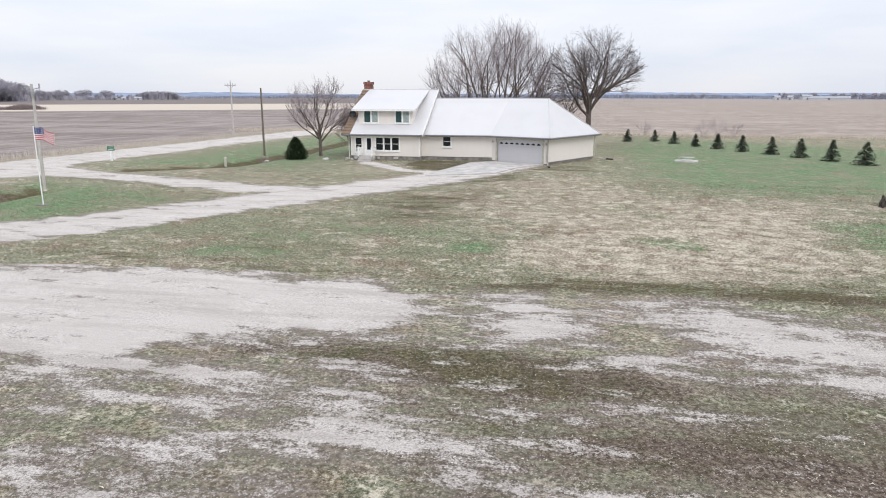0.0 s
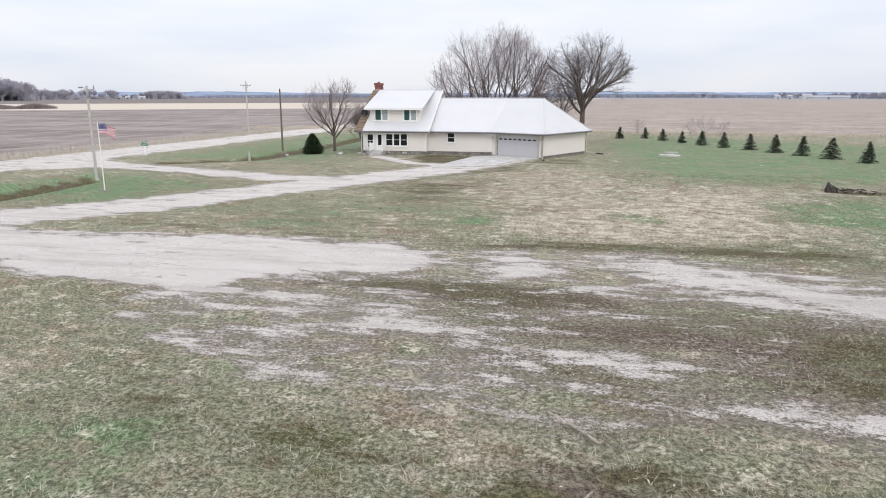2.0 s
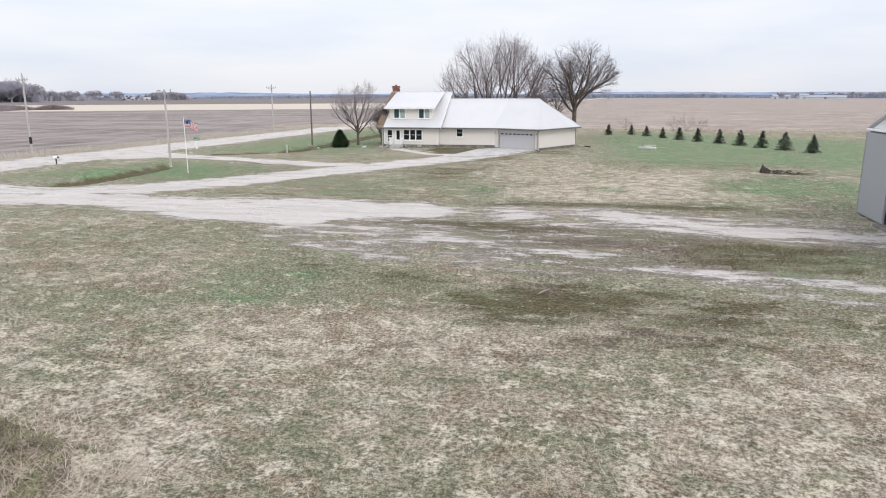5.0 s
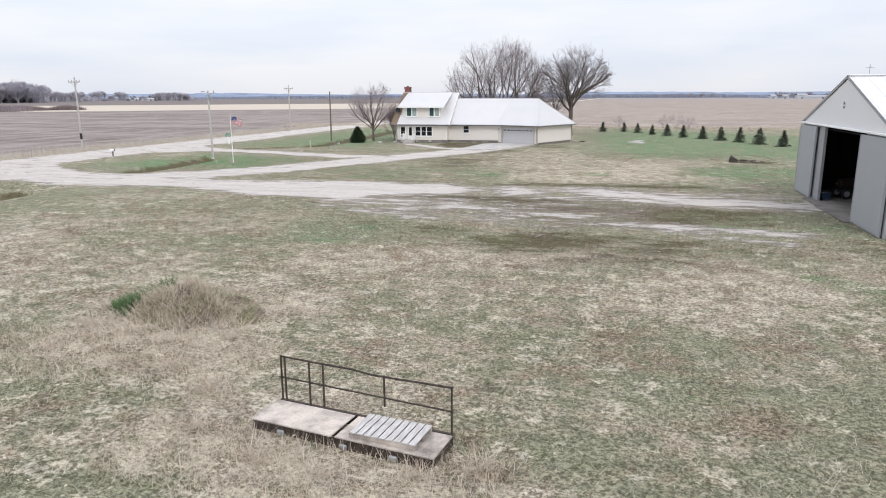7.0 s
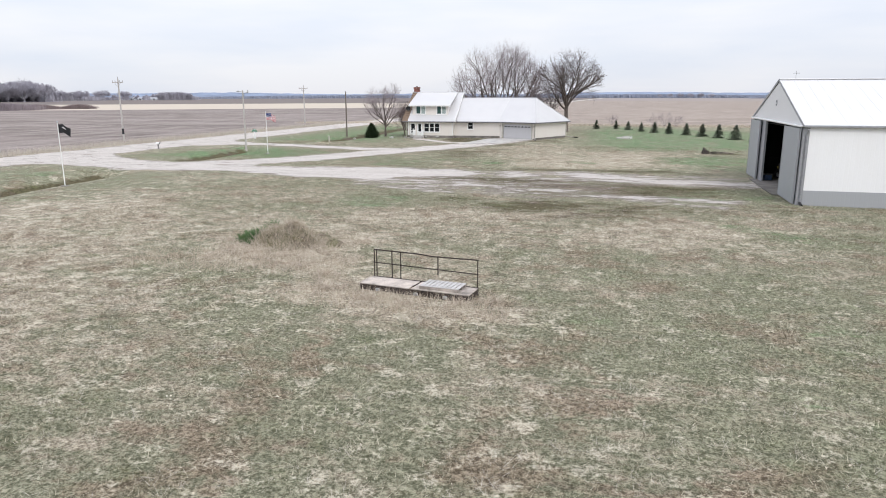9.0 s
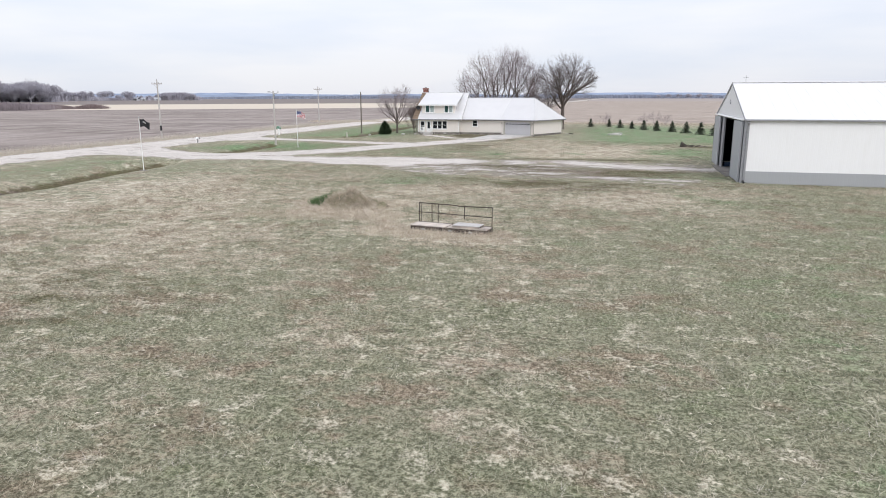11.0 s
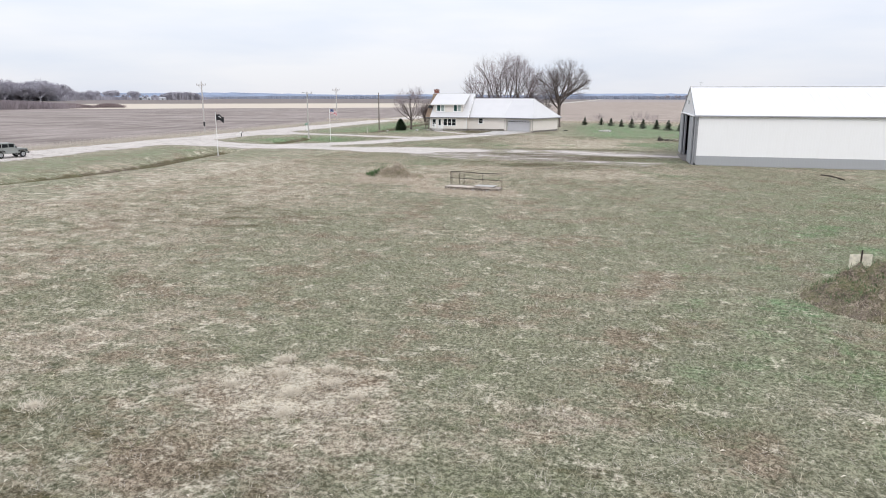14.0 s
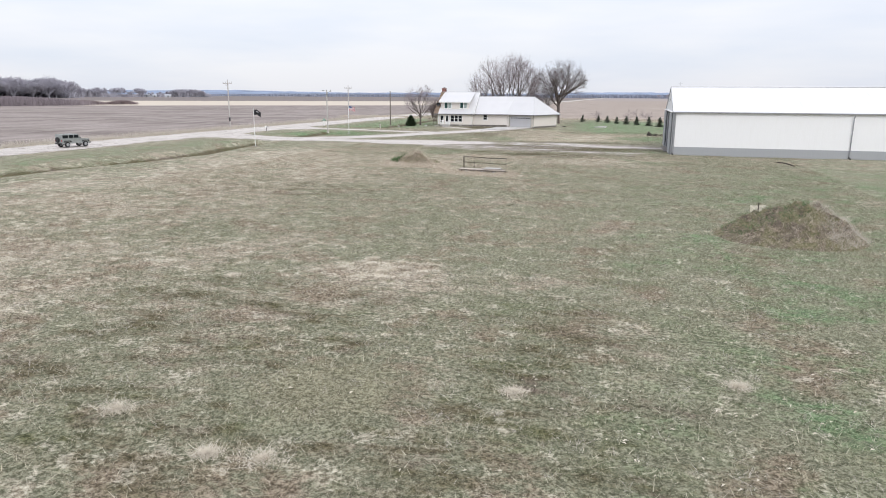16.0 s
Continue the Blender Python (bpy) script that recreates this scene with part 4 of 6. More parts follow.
    for xa, sx in ((0.62, 1), (5.42, -1)):
        b = bmesh.new()
        pts = ((xa, 2.1), (xa + 0.35 * sx, 2.1), (xa, 1.75))
        lo = [b.verts.new((x, -0.045, z)) for x, z in pts]
        hi = [b.verts.new((x, 0.03, z)) for x, z in pts]
        b.faces.new(lo)
        b.faces.new(hi[::-1])
        for i in range(3):
            b.faces.new((lo[i], hi[i], hi[(i + 1) % 3], lo[(i + 1) % 3]))
        bmesh.ops.recalc_face_normals(b, faces=b.faces)
        join(fr, b)
    part("door_frame", fr, MAT_BEIGE, gd)
    for x in (0.12, 5.85):
        lp = part("wall_lamp", rod((x, -0.12, 1.75), (x, -0.12, 2.0), 0.07, 0.05), MAT_BEIGE, h, "small lantern beside garage door")
        lp.matrix_basis = gm
        part("bracket", box(x - 0.04, -0.10, 1.80, x + 0.04, -0.001, 1.9), MAT_GREYTRIM, lp)
    # wing roof: valley at the bend, hip at the garage end
    o, zr, mid = 0.45, 5.72, DEEP / 2
    n1, n2 = Vector((0, 1)), gnrm
    Bv, Cv, Dv = Vector(B_L), Vector(C_L), Vector(D_L)

    def meet(d):
        a = n1.dot(Vector((0, 0))) + d
        c = n2.dot(Bv) + d
        det = n1.x * n2.y - n1.y * n2.x
        return Vector(((a * n2.y - n1.y * c) / det, (n1.x * c - a * n2.x) / det))

    eb, rb, kb = meet(-o), meet(mid), meet(DEEP + o)
    ec = Cv - n2 * o + gdir * o
    ed = Dv + n2 * o + gdir * o
    r3 = Cv + n2 * mid - gdir * 2.6
    ze = 2.42
    P = lambda v, z: (v.x, v.y, z)  # noqa: E731
    faces = [
        [(0.16, -o, ze), P(eb, ze), P(rb, zr), (0.16, mid, zr)],
        [P(eb, ze), P(ec, ze), P(r3, zr), P(rb, zr)],
        [P(ec, ze), P(ed, ze), P(r3, zr)],
        [P(ed, ze), P(kb, ze), P(rb, zr), P(r3, zr)],
        [P(kb, ze), (0.16, DEEP + o, ze), (0.16, mid, zr), P(rb, zr)],
    ]
    for fc in faces:
        part("roof", slab(fc, 0.12), MAT_ROOF, h, "white standing seam metal roof")
    rid = bmesh.new()
    for a, b in (((0.36, mid, zr + 0.02), P(rb, zr + 0.02)), (P(rb, zr + 0.02), P(r3, zr + 0.02)), (P(r3, zr + 0.02), P(ec, ze + 0.03)), (P(r3, zr + 0.02), P(ed, ze + 0.03))):
        rod(a, b, 0.045, seg=6, bm=rid)
    part("ridge_cap", rid, MAT_ROOF, h)
    # gutters and downspouts
    gut = bmesh.new()
    runs = [((-7.6, ye - 0.96, 2.36), (0.35, ye - 0.96, 2.36)), ((0.42, -o - 0.06, 2.33), P(eb - n1 * 0.06, 2.33)), (P(eb - n2 * 0.06, 2.33), P(ec - n2 * 0.06, 2.33)), (P(ec + gdir * 0.06, 2.33), P(ed + gdir * 0.06, 2.33))]
    for k, (a, b) in enumerate(runs):
        part("gutter", rod(a, b, 0.075, seg=6), MAT_GUTTER, h, "grey eaves gutter")
    soff = bmesh.new()
    for fc in (([(-7.5, ye - 0.9, 2.30), (0.34, ye - 0.9, 2.30), (0.34, -0.88, 2.30), (-7.5, -0.88, 2.30)]), ([(0.42, -o, 2.295), P(eb, 2.295), (B_L[0], 0.02, 2.295), (0.42, 0.02, 2.295)]), ([P(eb, 2.29), P(ec, 2.29), P(Cv, 2.29), P(Bv, 2.29)]), ([P(ec, 2.285), P(ed, 2.285), P(Dv, 2.285), P(Cv, 2.285)])):
        slab(fc, 0.02, soff)
    part("soffit", soff, MAT_TRIM, h)
    for base, d in ((Cv + gdir * 0.06 - n2 * 0.08, -n2 + gdir * 0.7), (Dv + gdir * 0.1 + n2 * 0.05, gdir)):
        dn = rod(P(base, 2.3), P(base, 0.15), 0.05, seg=6)
        rod(P(base, 0.17), P(base + d.normalized() * 1.3, 0.06), 0.05, seg=6, bm=dn)
        sp = part("downspout", dn, MAT_BEIGE, h, "cream downspout")
        e = base + d.normalized() * 1.3
        part("spout_end", rod(P(e, 0.07), P(e + d.normalized() * 0.7, 0.05), 0.08, seg=6), MAT_BLACK, sp)
    part("downspout", rod((-6.95, -1.1, 2.3), (-6.95, -1.1, 0.05), 0.05, seg=6), MAT_BEIGE, h, "cream downspout")
    seen = set(h.children)
    # chimney with brick courses
    cx, cy = -7.15, 6.5
    ch = part("chimney", box(cx - 0.36, cy - 0.36, -0.2, cx + 0.36, cy + 0.36, 7.05), MAT_BRICK, h, "red brick chimney with corbelled top")
    for k, g in enumerate((0.04, 0.08, 0.08)):
        part("corbel", box(cx - 0.36 - g, cy - 0.36 - g, 7.052 + k * 0.11, cx + 0.36 + g, cy + 0.36 + g, 7.15 + k * 0.11), MAT_BRICK, ch)
    part("flue", rod((cx, cy, 7.38), (cx, cy, 7.52), 0.14), MAT_FOUND, ch)
    for z in np.arange(5.6, 7.0, 0.24):
        part("brick", box(cx - 0.372, cy - 0.372, z, cx + 0.372, cy + 0.372, z + 0.21), MAT_BRICK, ch)
    part("vent_pipe", rod((-6.6, 6.3, 6.3), (-6.6, 6.3, 6.95), 0.05), MAT_GUTTER, h)
    # satellite dish
    b = bmesh.new()
    bmesh.ops.create_uvsphere(b, u_segments=16, v_segments=8, radius=0.5)
    bmesh.ops.delete(b, geom=[v for v in b.verts if v.co.z > -0.30], context="VERTS")
    ds = part("satellite_dish", b, MAT_BLACK, h, "dark satellite dish on roof edge")
    ds.matrix_basis = pose(-7.2, 1.5, 4.35, 70, 0, 10)
    part("dish_mast", rod((-7.2, 1.55, 3.4), (-7.2, 1.55, 4.1), 0.03), MAT_GUTTER, h)
    # basement vents
    for x in (-4.2, -2.6, -2.35):
        part("vent_block", box(x, -0.0, 0.12, x + 0.22, 0.055, 0.32), MAT_CONC, h)
    shift(h, seen, -0.9)
    return h


house()

# concrete apron before the garage
ap = HOUSE @ Vector((*B_L, 0))
a0 = HOUSE @ Vector((*(Vector(B_L) + gdir * 0.45), 0))
a1 = HOUSE @ Vector((*(Vector(B_L) + gdir * 5.6), 0))
fwd = (HOUSE.to_3x3() @ Vector((*-gnrm, 0)))
apron_pts = [(a0.x, a0.y), (a1.x, a1.y), (a1.x + fwd.x * 3 - 0.6, a1.y + fwd.y * 3), (-2.2, 51.8), (-7.0, 49.2), (-7.0, 51.0), (a0.x + fwd.x * 2.0 - 1.2, a0.y + fwd.y * 2)]
drive = tagged(new("pavement"), "pale concrete driveway apron before the garage", "driveway", kind="structure")
part("slab", prism(apron_pts[:3] + apron_pts[6:], -0.1, 0.07), MAT_CONC, drive)
part("slab", prism([apron_pts[6], apron_pts[2], apron_pts[3], apron_pts[4], apron_pts[5]], -0.1, 0.062), MAT_CONC, drive)

# ---------------------------------------------------------------- machine shed
BX0, BX1, BY0, BY1, BZE, BZR = 23.16, 53.0, 5.97, 22.45, 4.46, 7.04
BYM = 13.95


def barn():
    h = thing("barn", pose(0, 0, 0), "white steel machine shed with grey sliding doors, one open", "barn")
    t = 0.12
    # long walls: white above a grey wainscot
    for y, s in ((BY0, 1), (BY1, -1)):
        y0, y1 = sorted((y, y + t * s))
        part("wall", box(BX0 + 0.06, y0, 0.86, BX1, y1, BZE), MAT_BARN, h, "white ribbed steel wall")
        y0, y1 = sorted((y - 0.015 * s, y + t * s))
        part("wainscot", box(BX0 + 0.06, y0, -0.3, BX1, y1, 0.858), MAT_GREYX, h, "grey steel wainscot")
    # ribs of the south wall cladding
    ribs = bmesh.new()
    x = BX0 + 0.5
    while x < BX1 - 0.2:
        box(x, BY0 - 0.004, 0.88, x + 0.03, BY0 + 0.01, BZE - 0.16, bm=ribs)
        x += 0.69
    part("cladding_ribs", ribs, MAT_BARN, h)
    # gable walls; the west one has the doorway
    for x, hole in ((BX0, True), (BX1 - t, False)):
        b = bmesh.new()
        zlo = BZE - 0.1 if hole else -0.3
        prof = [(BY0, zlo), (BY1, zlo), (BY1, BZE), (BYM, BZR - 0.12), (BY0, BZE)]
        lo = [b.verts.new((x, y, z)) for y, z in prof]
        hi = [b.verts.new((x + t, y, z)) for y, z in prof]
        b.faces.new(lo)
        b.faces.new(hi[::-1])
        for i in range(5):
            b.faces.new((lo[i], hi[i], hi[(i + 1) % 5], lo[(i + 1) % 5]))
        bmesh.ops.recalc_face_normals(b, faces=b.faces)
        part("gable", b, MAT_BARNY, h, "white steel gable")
    # grey front below: fixed panels and two sliding leaves
    zt = BZE - 0.12
    part("wall", box(BX0 + 0.02, 18.6, -0.3, BX0 + t, BY1, zt), MAT_GREY, h, "grey steel front wall")
    part("wall", box(BX0 + 0.02, BY0, -0.3, BX0 + t, 9.9, zt), MAT_GREY, h, "grey steel front wall")
    for y0, y1 in ((18.4, 22.3), (6.15, 10.2)):
        d = part("sliding_door", box(BX0 - 0.16, y0, 0.06, BX0 - 0.08, y1, zt - 0.06), MAT_GREY, h, "grey ribbed steel sliding door leaf")
        for y in (y0, y1 - 0.09):
            part("door_stile", box(BX0 - 0.175, y, 0.06, BX0 - 0.161, y + 0.09, zt - 0.06), MAT_GREYTRIM, d)
        part("door_rail", box(BX0 - 0.175, y0 + 0.09, 0.06, BX0 - 0.161, y1 - 0.09, 0.16), MAT_GREYTRIM, d)
    part("door_track", box(BX0 - 0.20, BY0 + 0.1, zt + 0.02, BX0 - 0.001, BY1 - 0.1, zt + 0.12, 0.02), MAT_TRIM, h, "white sliding door track cover")
    part("jamb", box(BX0 + 0.02, 17.2, -0.1, BX0 + 0.16, 18.6, zt), MAT_GREYTRIM, h)
    # roof
    ov = 0.12
    sl = (BZR - BZE) / (BYM - BY0)
    for s in (-1, 1):
        ye = BY0 - ov if s < 0 else BY1 + ov
        ze = BZE + 0.06 - sl * ov
        rf = part("roof", slab([(BX0 - 0.03, ye, ze), (BX1 + 0.35, ye, ze), (BX1 + 0.35, BYM, BZR + 0.06), (BX0 - 0.03, BYM, BZR + 0.06)], 0.08), MAT_BROOF, h, "white ribbed steel roof")
        rb = bmesh.new()
        x = BX0 + 0.1
        while x < BX1:
            slab([(x, ye, ze + 0.012), (x + 0.03, ye, ze + 0.012), (x + 0.03, BYM, BZR + 0.072), (x, BYM, BZR + 0.072)], 0.02, rb)
            x += 0.69
        part("roof_ribs", rb, MAT_BROOF, rf)
        part("barge_board", slab([(BX0 - 0.06, ye, ze + 0.02), (BX0 - 0.031, ye, ze + 0.02), (BX0 - 0.031, BYM, BZR + 0.08), (BX0 - 0.06, BYM, BZR + 0.08)], 0.15), MAT_GREYTRIM, h)
        part("gutter", box(BX0 - 0.03, ye - 0.12 if s < 0 else ye, ze - 0.13, BX1 + 0.35, ye if s < 0 else ye + 0.12, ze - 0.005, 0.02), MAT_GREYTRIM, h, "grey eaves gutter")
    part("ridge_cap", box(BX0 - 0.05, BYM - 0.2, BZR + 0.03, BX1 + 0.35, BYM + 0.2, BZR + 0.11, 0.03), MAT_BROOF, h)
    # corner trims and downspouts on the south side
    part("corner_trim", box(BX0 - 0.03, BY0 - 0.03, -0.2, BX0 + 0.30, BY0 - 0.002, BZE - 0.12), MAT_GREYTRIM, h)
    part("corner_trim", box(BX0 - 0.03, BY0 - 0.002, -0.2, BX0 - 0.002, BY0 + 0.22, BZE - 0.2), MAT_GREYTRIM, h)
    part("corner_trim", box(BX0 - 0.03, BY1 - 0.22, -0.2, BX0 - 0.002, BY1 + 0.02, BZE - 0.2), MAT_GREYTRIM, h)
    for x in (BX0 + 0.18, 40.02):
        dn = rod((x, BY0 - 0.36, BZE - 0.2), (x, BY0 - 0.09, BZE - 0.45), 0.05, seg=6)
        rod((x, BY0 - 0.09, BZE - 0.43), (x, BY0 - 0.09, 0.16), 0.05, seg=6, bm=dn)
        sp = part("downspout", dn, MAT_GREYTRIM, h, "grey downspout")
        part("spout_end", rod((x, BY0 - 0.06, 0.16), (x, BY0 - 0.5, 0.07), 0.075, seg=8), MAT_BLACK, sp)
    # gable ornament
    orn = rod((BX0 - 0.05, BYM, 5.62), (BX0 - 0.05, BYM, 5.78), 0.05, 0.02)
    rod((BX0 - 0.05, BYM, 5.42), (BX0 - 0.05, BYM, 5.55), 0.03, 0.05, bm=orn)
    part("yard_lamp", orn, MAT_GREYTRIM, h, "small grey lamp high on the gable")
    # inside
    part("floor_slab", box(BX0 - 0.5, 9.9, -0.2, BX1 - 0.2, 18.6, 0.05), MAT_FLOOR, h, "concrete shed floor")
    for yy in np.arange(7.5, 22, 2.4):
        part("stud", box(BX1 - 0.3, yy, 0, BX1 - 0.14, yy + 0.14, BZE), MAT_INNER_SHADE, h)
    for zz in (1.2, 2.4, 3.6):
        part("girt", box(BX0 + 0.3, BY1 - 0.26, zz, BX1 - 0.2, BY1 - 0.13, zz + 0.14), MAT_INNER_SHADE, h)
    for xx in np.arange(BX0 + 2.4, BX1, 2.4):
        part("truss", box(xx, BY0 + 0.2, BZE - 0.25, xx + 0.08, BY1 - 0.2, BZE - 0.05), MAT_INNER_SHADE, h)
        part("post", box(xx, BY1 - 0.46, 0, xx + 0.14, BY1 - 0.27, BZE - 0.25), MAT_INNER_SHADE, h)
    # added partition, wall sheets and ceiling, blackened to stand for the shade indoors
    part("shade_lining", box(BX0 + 8, BY0 + 0.2, 0.06, BX0 + 8.1, BY1 - 0.15, BZE - 0.3), MAT_INNER_SHADE, h, "near-black partition added to darken the shed inside")
    part("shade_lining", box(BX0 + 0.2, BY1 - 0.14, 0.06, BX0 + 8, BY1 - 0.125, BZE - 0.1), MAT_INNER_SHADE, h, "near-black wall sheeting added to darken the shed inside")
    part("shade_lining", box(BX0 + 0.2, BY0 + 0.125, 0.06, BX0 + 8, BY0 + 0.14, BZE - 0.1), MAT_INNER_SHADE, h, "near-black wall sheeting added to darken the shed inside")
    part("shade_ceiling", box(BX0 + 0.2, BY0 + 0.15, BZE - 0.29, BX0 + 8, BY1 - 0.15, BZE - 0.27), MAT_INNER_SHADE, h, "near-black ceiling sheeting added to darken the shed inside")
    return h


barn()
tv = thing("television_aerial", pose(24.1, BYM, BZR + 0.1), "thin aerial with crossed rods on the shed ridge", "aerial")
part("mast", rod((0, 0, 0), (0, 0, 0.5), 0.014, seg=6), MAT_GALV, tv)
part("crossbar", rod((-0.2, 0, 0.34), (0.2, 0, 0.34), 0.012, seg=6), MAT_GALV, tv)
part("crossbar", rod((0, -0.25, 0.36), (0, 0.25, 0.36), 0.012, seg=6), MAT_GALV, tv)


def wheel(parent, x, y, r, w, rim=MAT_GALV):
    b = bmesh.new()
    bmesh.ops.create_cone(b, cap_ends=True, segments=24, radius1=r, radius2=r, depth=w)
    bmesh.ops.bevel(b, geom=b.edges[:], offset=min(0.05, r * 0.12), segments=2, affect="EDGES")
    b.transform(Matrix.Translation((x, y, r)) @ Matrix.Rotation(radians(90), 4, "X"))
    ty = part("tyre", b, MAT_TYRE, parent, "black rubber tyre")
    b = bmesh.new()
    bmesh.ops.create_cone(b, cap_ends=True, segments=16, radius1=r * 0.58, radius2=r * 0.58, depth=w + 0.03)
    b.transform(Matrix.Translation((x, y, r)) @ Matrix.Rotation(radians(90), 4, "X"))
    part("rim", b, rim, ty)
    return ty


tr = thing("tractor", pose(25.6, 18.9, 0.05, 0, 0, 14) @ Matrix.Scale(0.85, 4), "old dull red tractor parked inside the shed", "tractor")
part("hood", box(-1.2, -0.28, 0.75, 0.3, 0.28, 1.35, 0.06), MAT_TRACTOR, tr)
part("seat", box(0.75, -0.22, 1.05, 1.1, 0.22, 1.45, 0.05), MAT_BLACK, tr)
part("axle", box(-1.0, -0.6, 0.4, 1.2, 0.6, 0.6, 0.03), MAT_IRON, tr)
for x, y, r, w in ((-0.95, 0.62, 0.36, 0.18), (-0.95, -0.62, 0.36, 0.18), (0.75, 0.75, 0.66, 0.34), (0.75, -0.75, 0.66, 0.34)):
    wheel(tr, x, y, r, w)
part("headlight", rod((-1.25, 0.2, 1.0), (-1.2, 0.2, 1.0), 0.09), MAT_YELLOW, tr)
bx = thing("storage_tote", pose(23.75, 18.0, 0.05, 0, 0, 6) @ Matrix.Scale(0.62, 4), "dark blue plastic tote on the shed floor", "tote")
part("body", box(-0.4, -0.5, 0, 0.4, 0.5, 0.62, 0.04), MAT_BLUEBOX, bx)
part("lid", box(-0.43, -0.53, 0.622, 0.43, 0.53, 0.69, 0.02), MAT_GALV, bx)

# ---------------------------------------------------------------- trees


def grow(rng, base, height, spread, limbs, depth, kids, r0, first=0.25, droop=0.0, lean=(0, 0), kink=0.16, upturn=0.1, low=0.3, crown=None):
    """Branch segments (p, q, r0, r1, level) of a bare tree."""
    segs = []

    def shoot(p, d, length, r, level):
        n = 4 if level < 2 else 3
        pts = [p]
        for k in range(n):
            d = (d + Vector(rng.normal(0, kink, 3)) + Vector((0, 0, upturn if level < depth else upturn * 0.5 - droop))).normalized()
            q = pts[-1] + d * (length / n)
            if crown and level > 1:
                e = ((q.x - crown[0]) / crown[3]) ** 2 + ((q.y - crown[1]) / crown[3]) ** 2 + ((q.z - crown[2]) / crown[4]) ** 2
                if e > rng.uniform(0.70, 1.25):
                    break
            ra, rb = r * (1 - 0.62 * k / n), r * (1 - 0.62 * (k + 1) / n)
            segs.append((pts[-1], q, ra, rb, level))
            pts.append(q)
        n = len(pts) - 1
        if level >= depth or n == 0:
            return
        for c in range(kids[level]):
            f = 0.25 + 0.75 * (c + rng.random()) / kids[level]
            i = min(n - 1, int(f * n))
            at = pts[i].lerp(pts[i + 1], f * n - i)
            side = Vector(rng.normal(0, 1, 3))
            side = (side - side.dot(d) * d).normalized()
            ang = rng.uniform(0.35, 0.85)
            nd = (d * math.cos(ang) + side * math.sin(ang)).normalized()
            shoot(at, nd, length * rng.uniform(0.42, 0.68), r * (1 - 0.6 * f) * 0.55, level + 1)
        shoot(pts[-1], d, length * 0.5, r * 0.36, level + 1)

    trunk = height * first
    p = Vector(base)
    d = Vector((lean[0], lean[1], 1)).normalized()
    top = p + d * trunk
    segs.append((p - Vector((0, 0, 0.2)), p + d * trunk * 0.2, r0 * 1.35, r0, 0))
    segs.append((p + d * trunk * 0.2, top, r0, r0 * 0.85, 0))
    for k in range(limbs):
        a = 2 * math.pi * (k + rng.uniform(-0.3, 0.3)) / limbs
        out = spread * rng.uniform(0.35, 1.0)
        nd = Vector((math.cos(a) * out + lean[0] * 1.1, math.sin(a) * out + lean[1], 1.0)).normalized()
        shoot(top - d * rng.uniform(0, trunk * low), nd, (height - trunk) * rng.uniform(0.5, 0.72), r0 * rng.uniform(0.42, 0.62), 1)
    return segs


def tube_mesh(segs, sides_of, rmin):
    verts, faces = [], []
    for p, q, ra, rb, level in segs:
        ra, rb = max(ra, rmin), max(rb, rmin * 0.7)
        d = (q - p)
        if d.length < 1e-5:
            continue
        d.normalize()
        u = d.orthogonal().normalized()
        w = d.cross(u)
        n = sides_of(level)
        s = len(verts)
        for c, r in ((p, ra), (q, rb)):
            for k in range(n):
                a = 2 * math.pi * k / n
                verts.append(c + u * (math.cos(a) * r) + w * (math.sin(a) * r))
        for k in range(n):
            faces.append((s + k, s + (k + 1) % n, s + n + (k + 1) % n, s + n + k))
    return verts, faces


def bare_tree(name, m, seed, label, mat_twig, rmin=0.012, trunk_levels=2, group="", mat_trunk=None, **kw):
    rng = np.random.default_rng(seed)
    t = thing(name, m, label, "tree", group)
    segs = grow(rng, (0, 0, 0), **kw)
    thick = [s for s in segs if s[4] <= trunk_levels]
    thin = [s for s in segs if s[4] > trunk_levels]
    v, f = tube_mesh(thick, lambda lv: 8 if lv == 0 else 6 if lv == 1 else 4, rmin)
    tk = raw("trunk", v, f, mat_trunk or MAT_BARK, t)
    v, f = tube_mesh(thin, lambda lv: 3, rmin)
    raw("crown", v, f, mat_twig, t, "bare twigs without leaves")
    return t


bare_tree("young_tree", pose(-22.3, 63.4, 0), 3, "bare young shade tree on the lawn by the house", MAT_TWIG, rmin=0.008,
          height=9.0, spread=1.5, limbs=10, depth=4, kids=(0, 6, 5, 4), r0=0.16, first=0.34, low=0.6, kink=0.12, upturn=0.07, crown=(0, 0, 4.8, 3.6, 3.6))
# base, lean, height, seed: stems fanning out of one stool under a common dome
MAPLES = ((-3.2, 1.0, -0.62, 13.0, 15), (-1.8, 0.2, -0.34, 16.0, 13), (-0.6, 0.9, -0.10, 18.0, 31), (0.7, -0.3, 0.10, 18.5, 12), (1.8, 0.6, 0.34, 17.5, 16), (2.6, 0.0, 0.62, 15.0, 19))
for dx, dy, ln, hh, sd in MAPLES:
    bare_tree("soft_maple", pose(-8.9 + dx, 87.0 + dy, 0), sd, "tall bare maple in a clump behind the house", MAT_TWIG, rmin=0.0075, group="maples behind the house",
              height=hh, spread=0.75, limbs=5, depth=4, kids=(0, 7, 6, 4), r0=0.27, first=0.22, lean=(ln, 0.05 * dx), kink=0.13, upturn=0.05, low=0.5, crown=(-0.3 - dx, 0, 5.9, 9.2, 9.9))
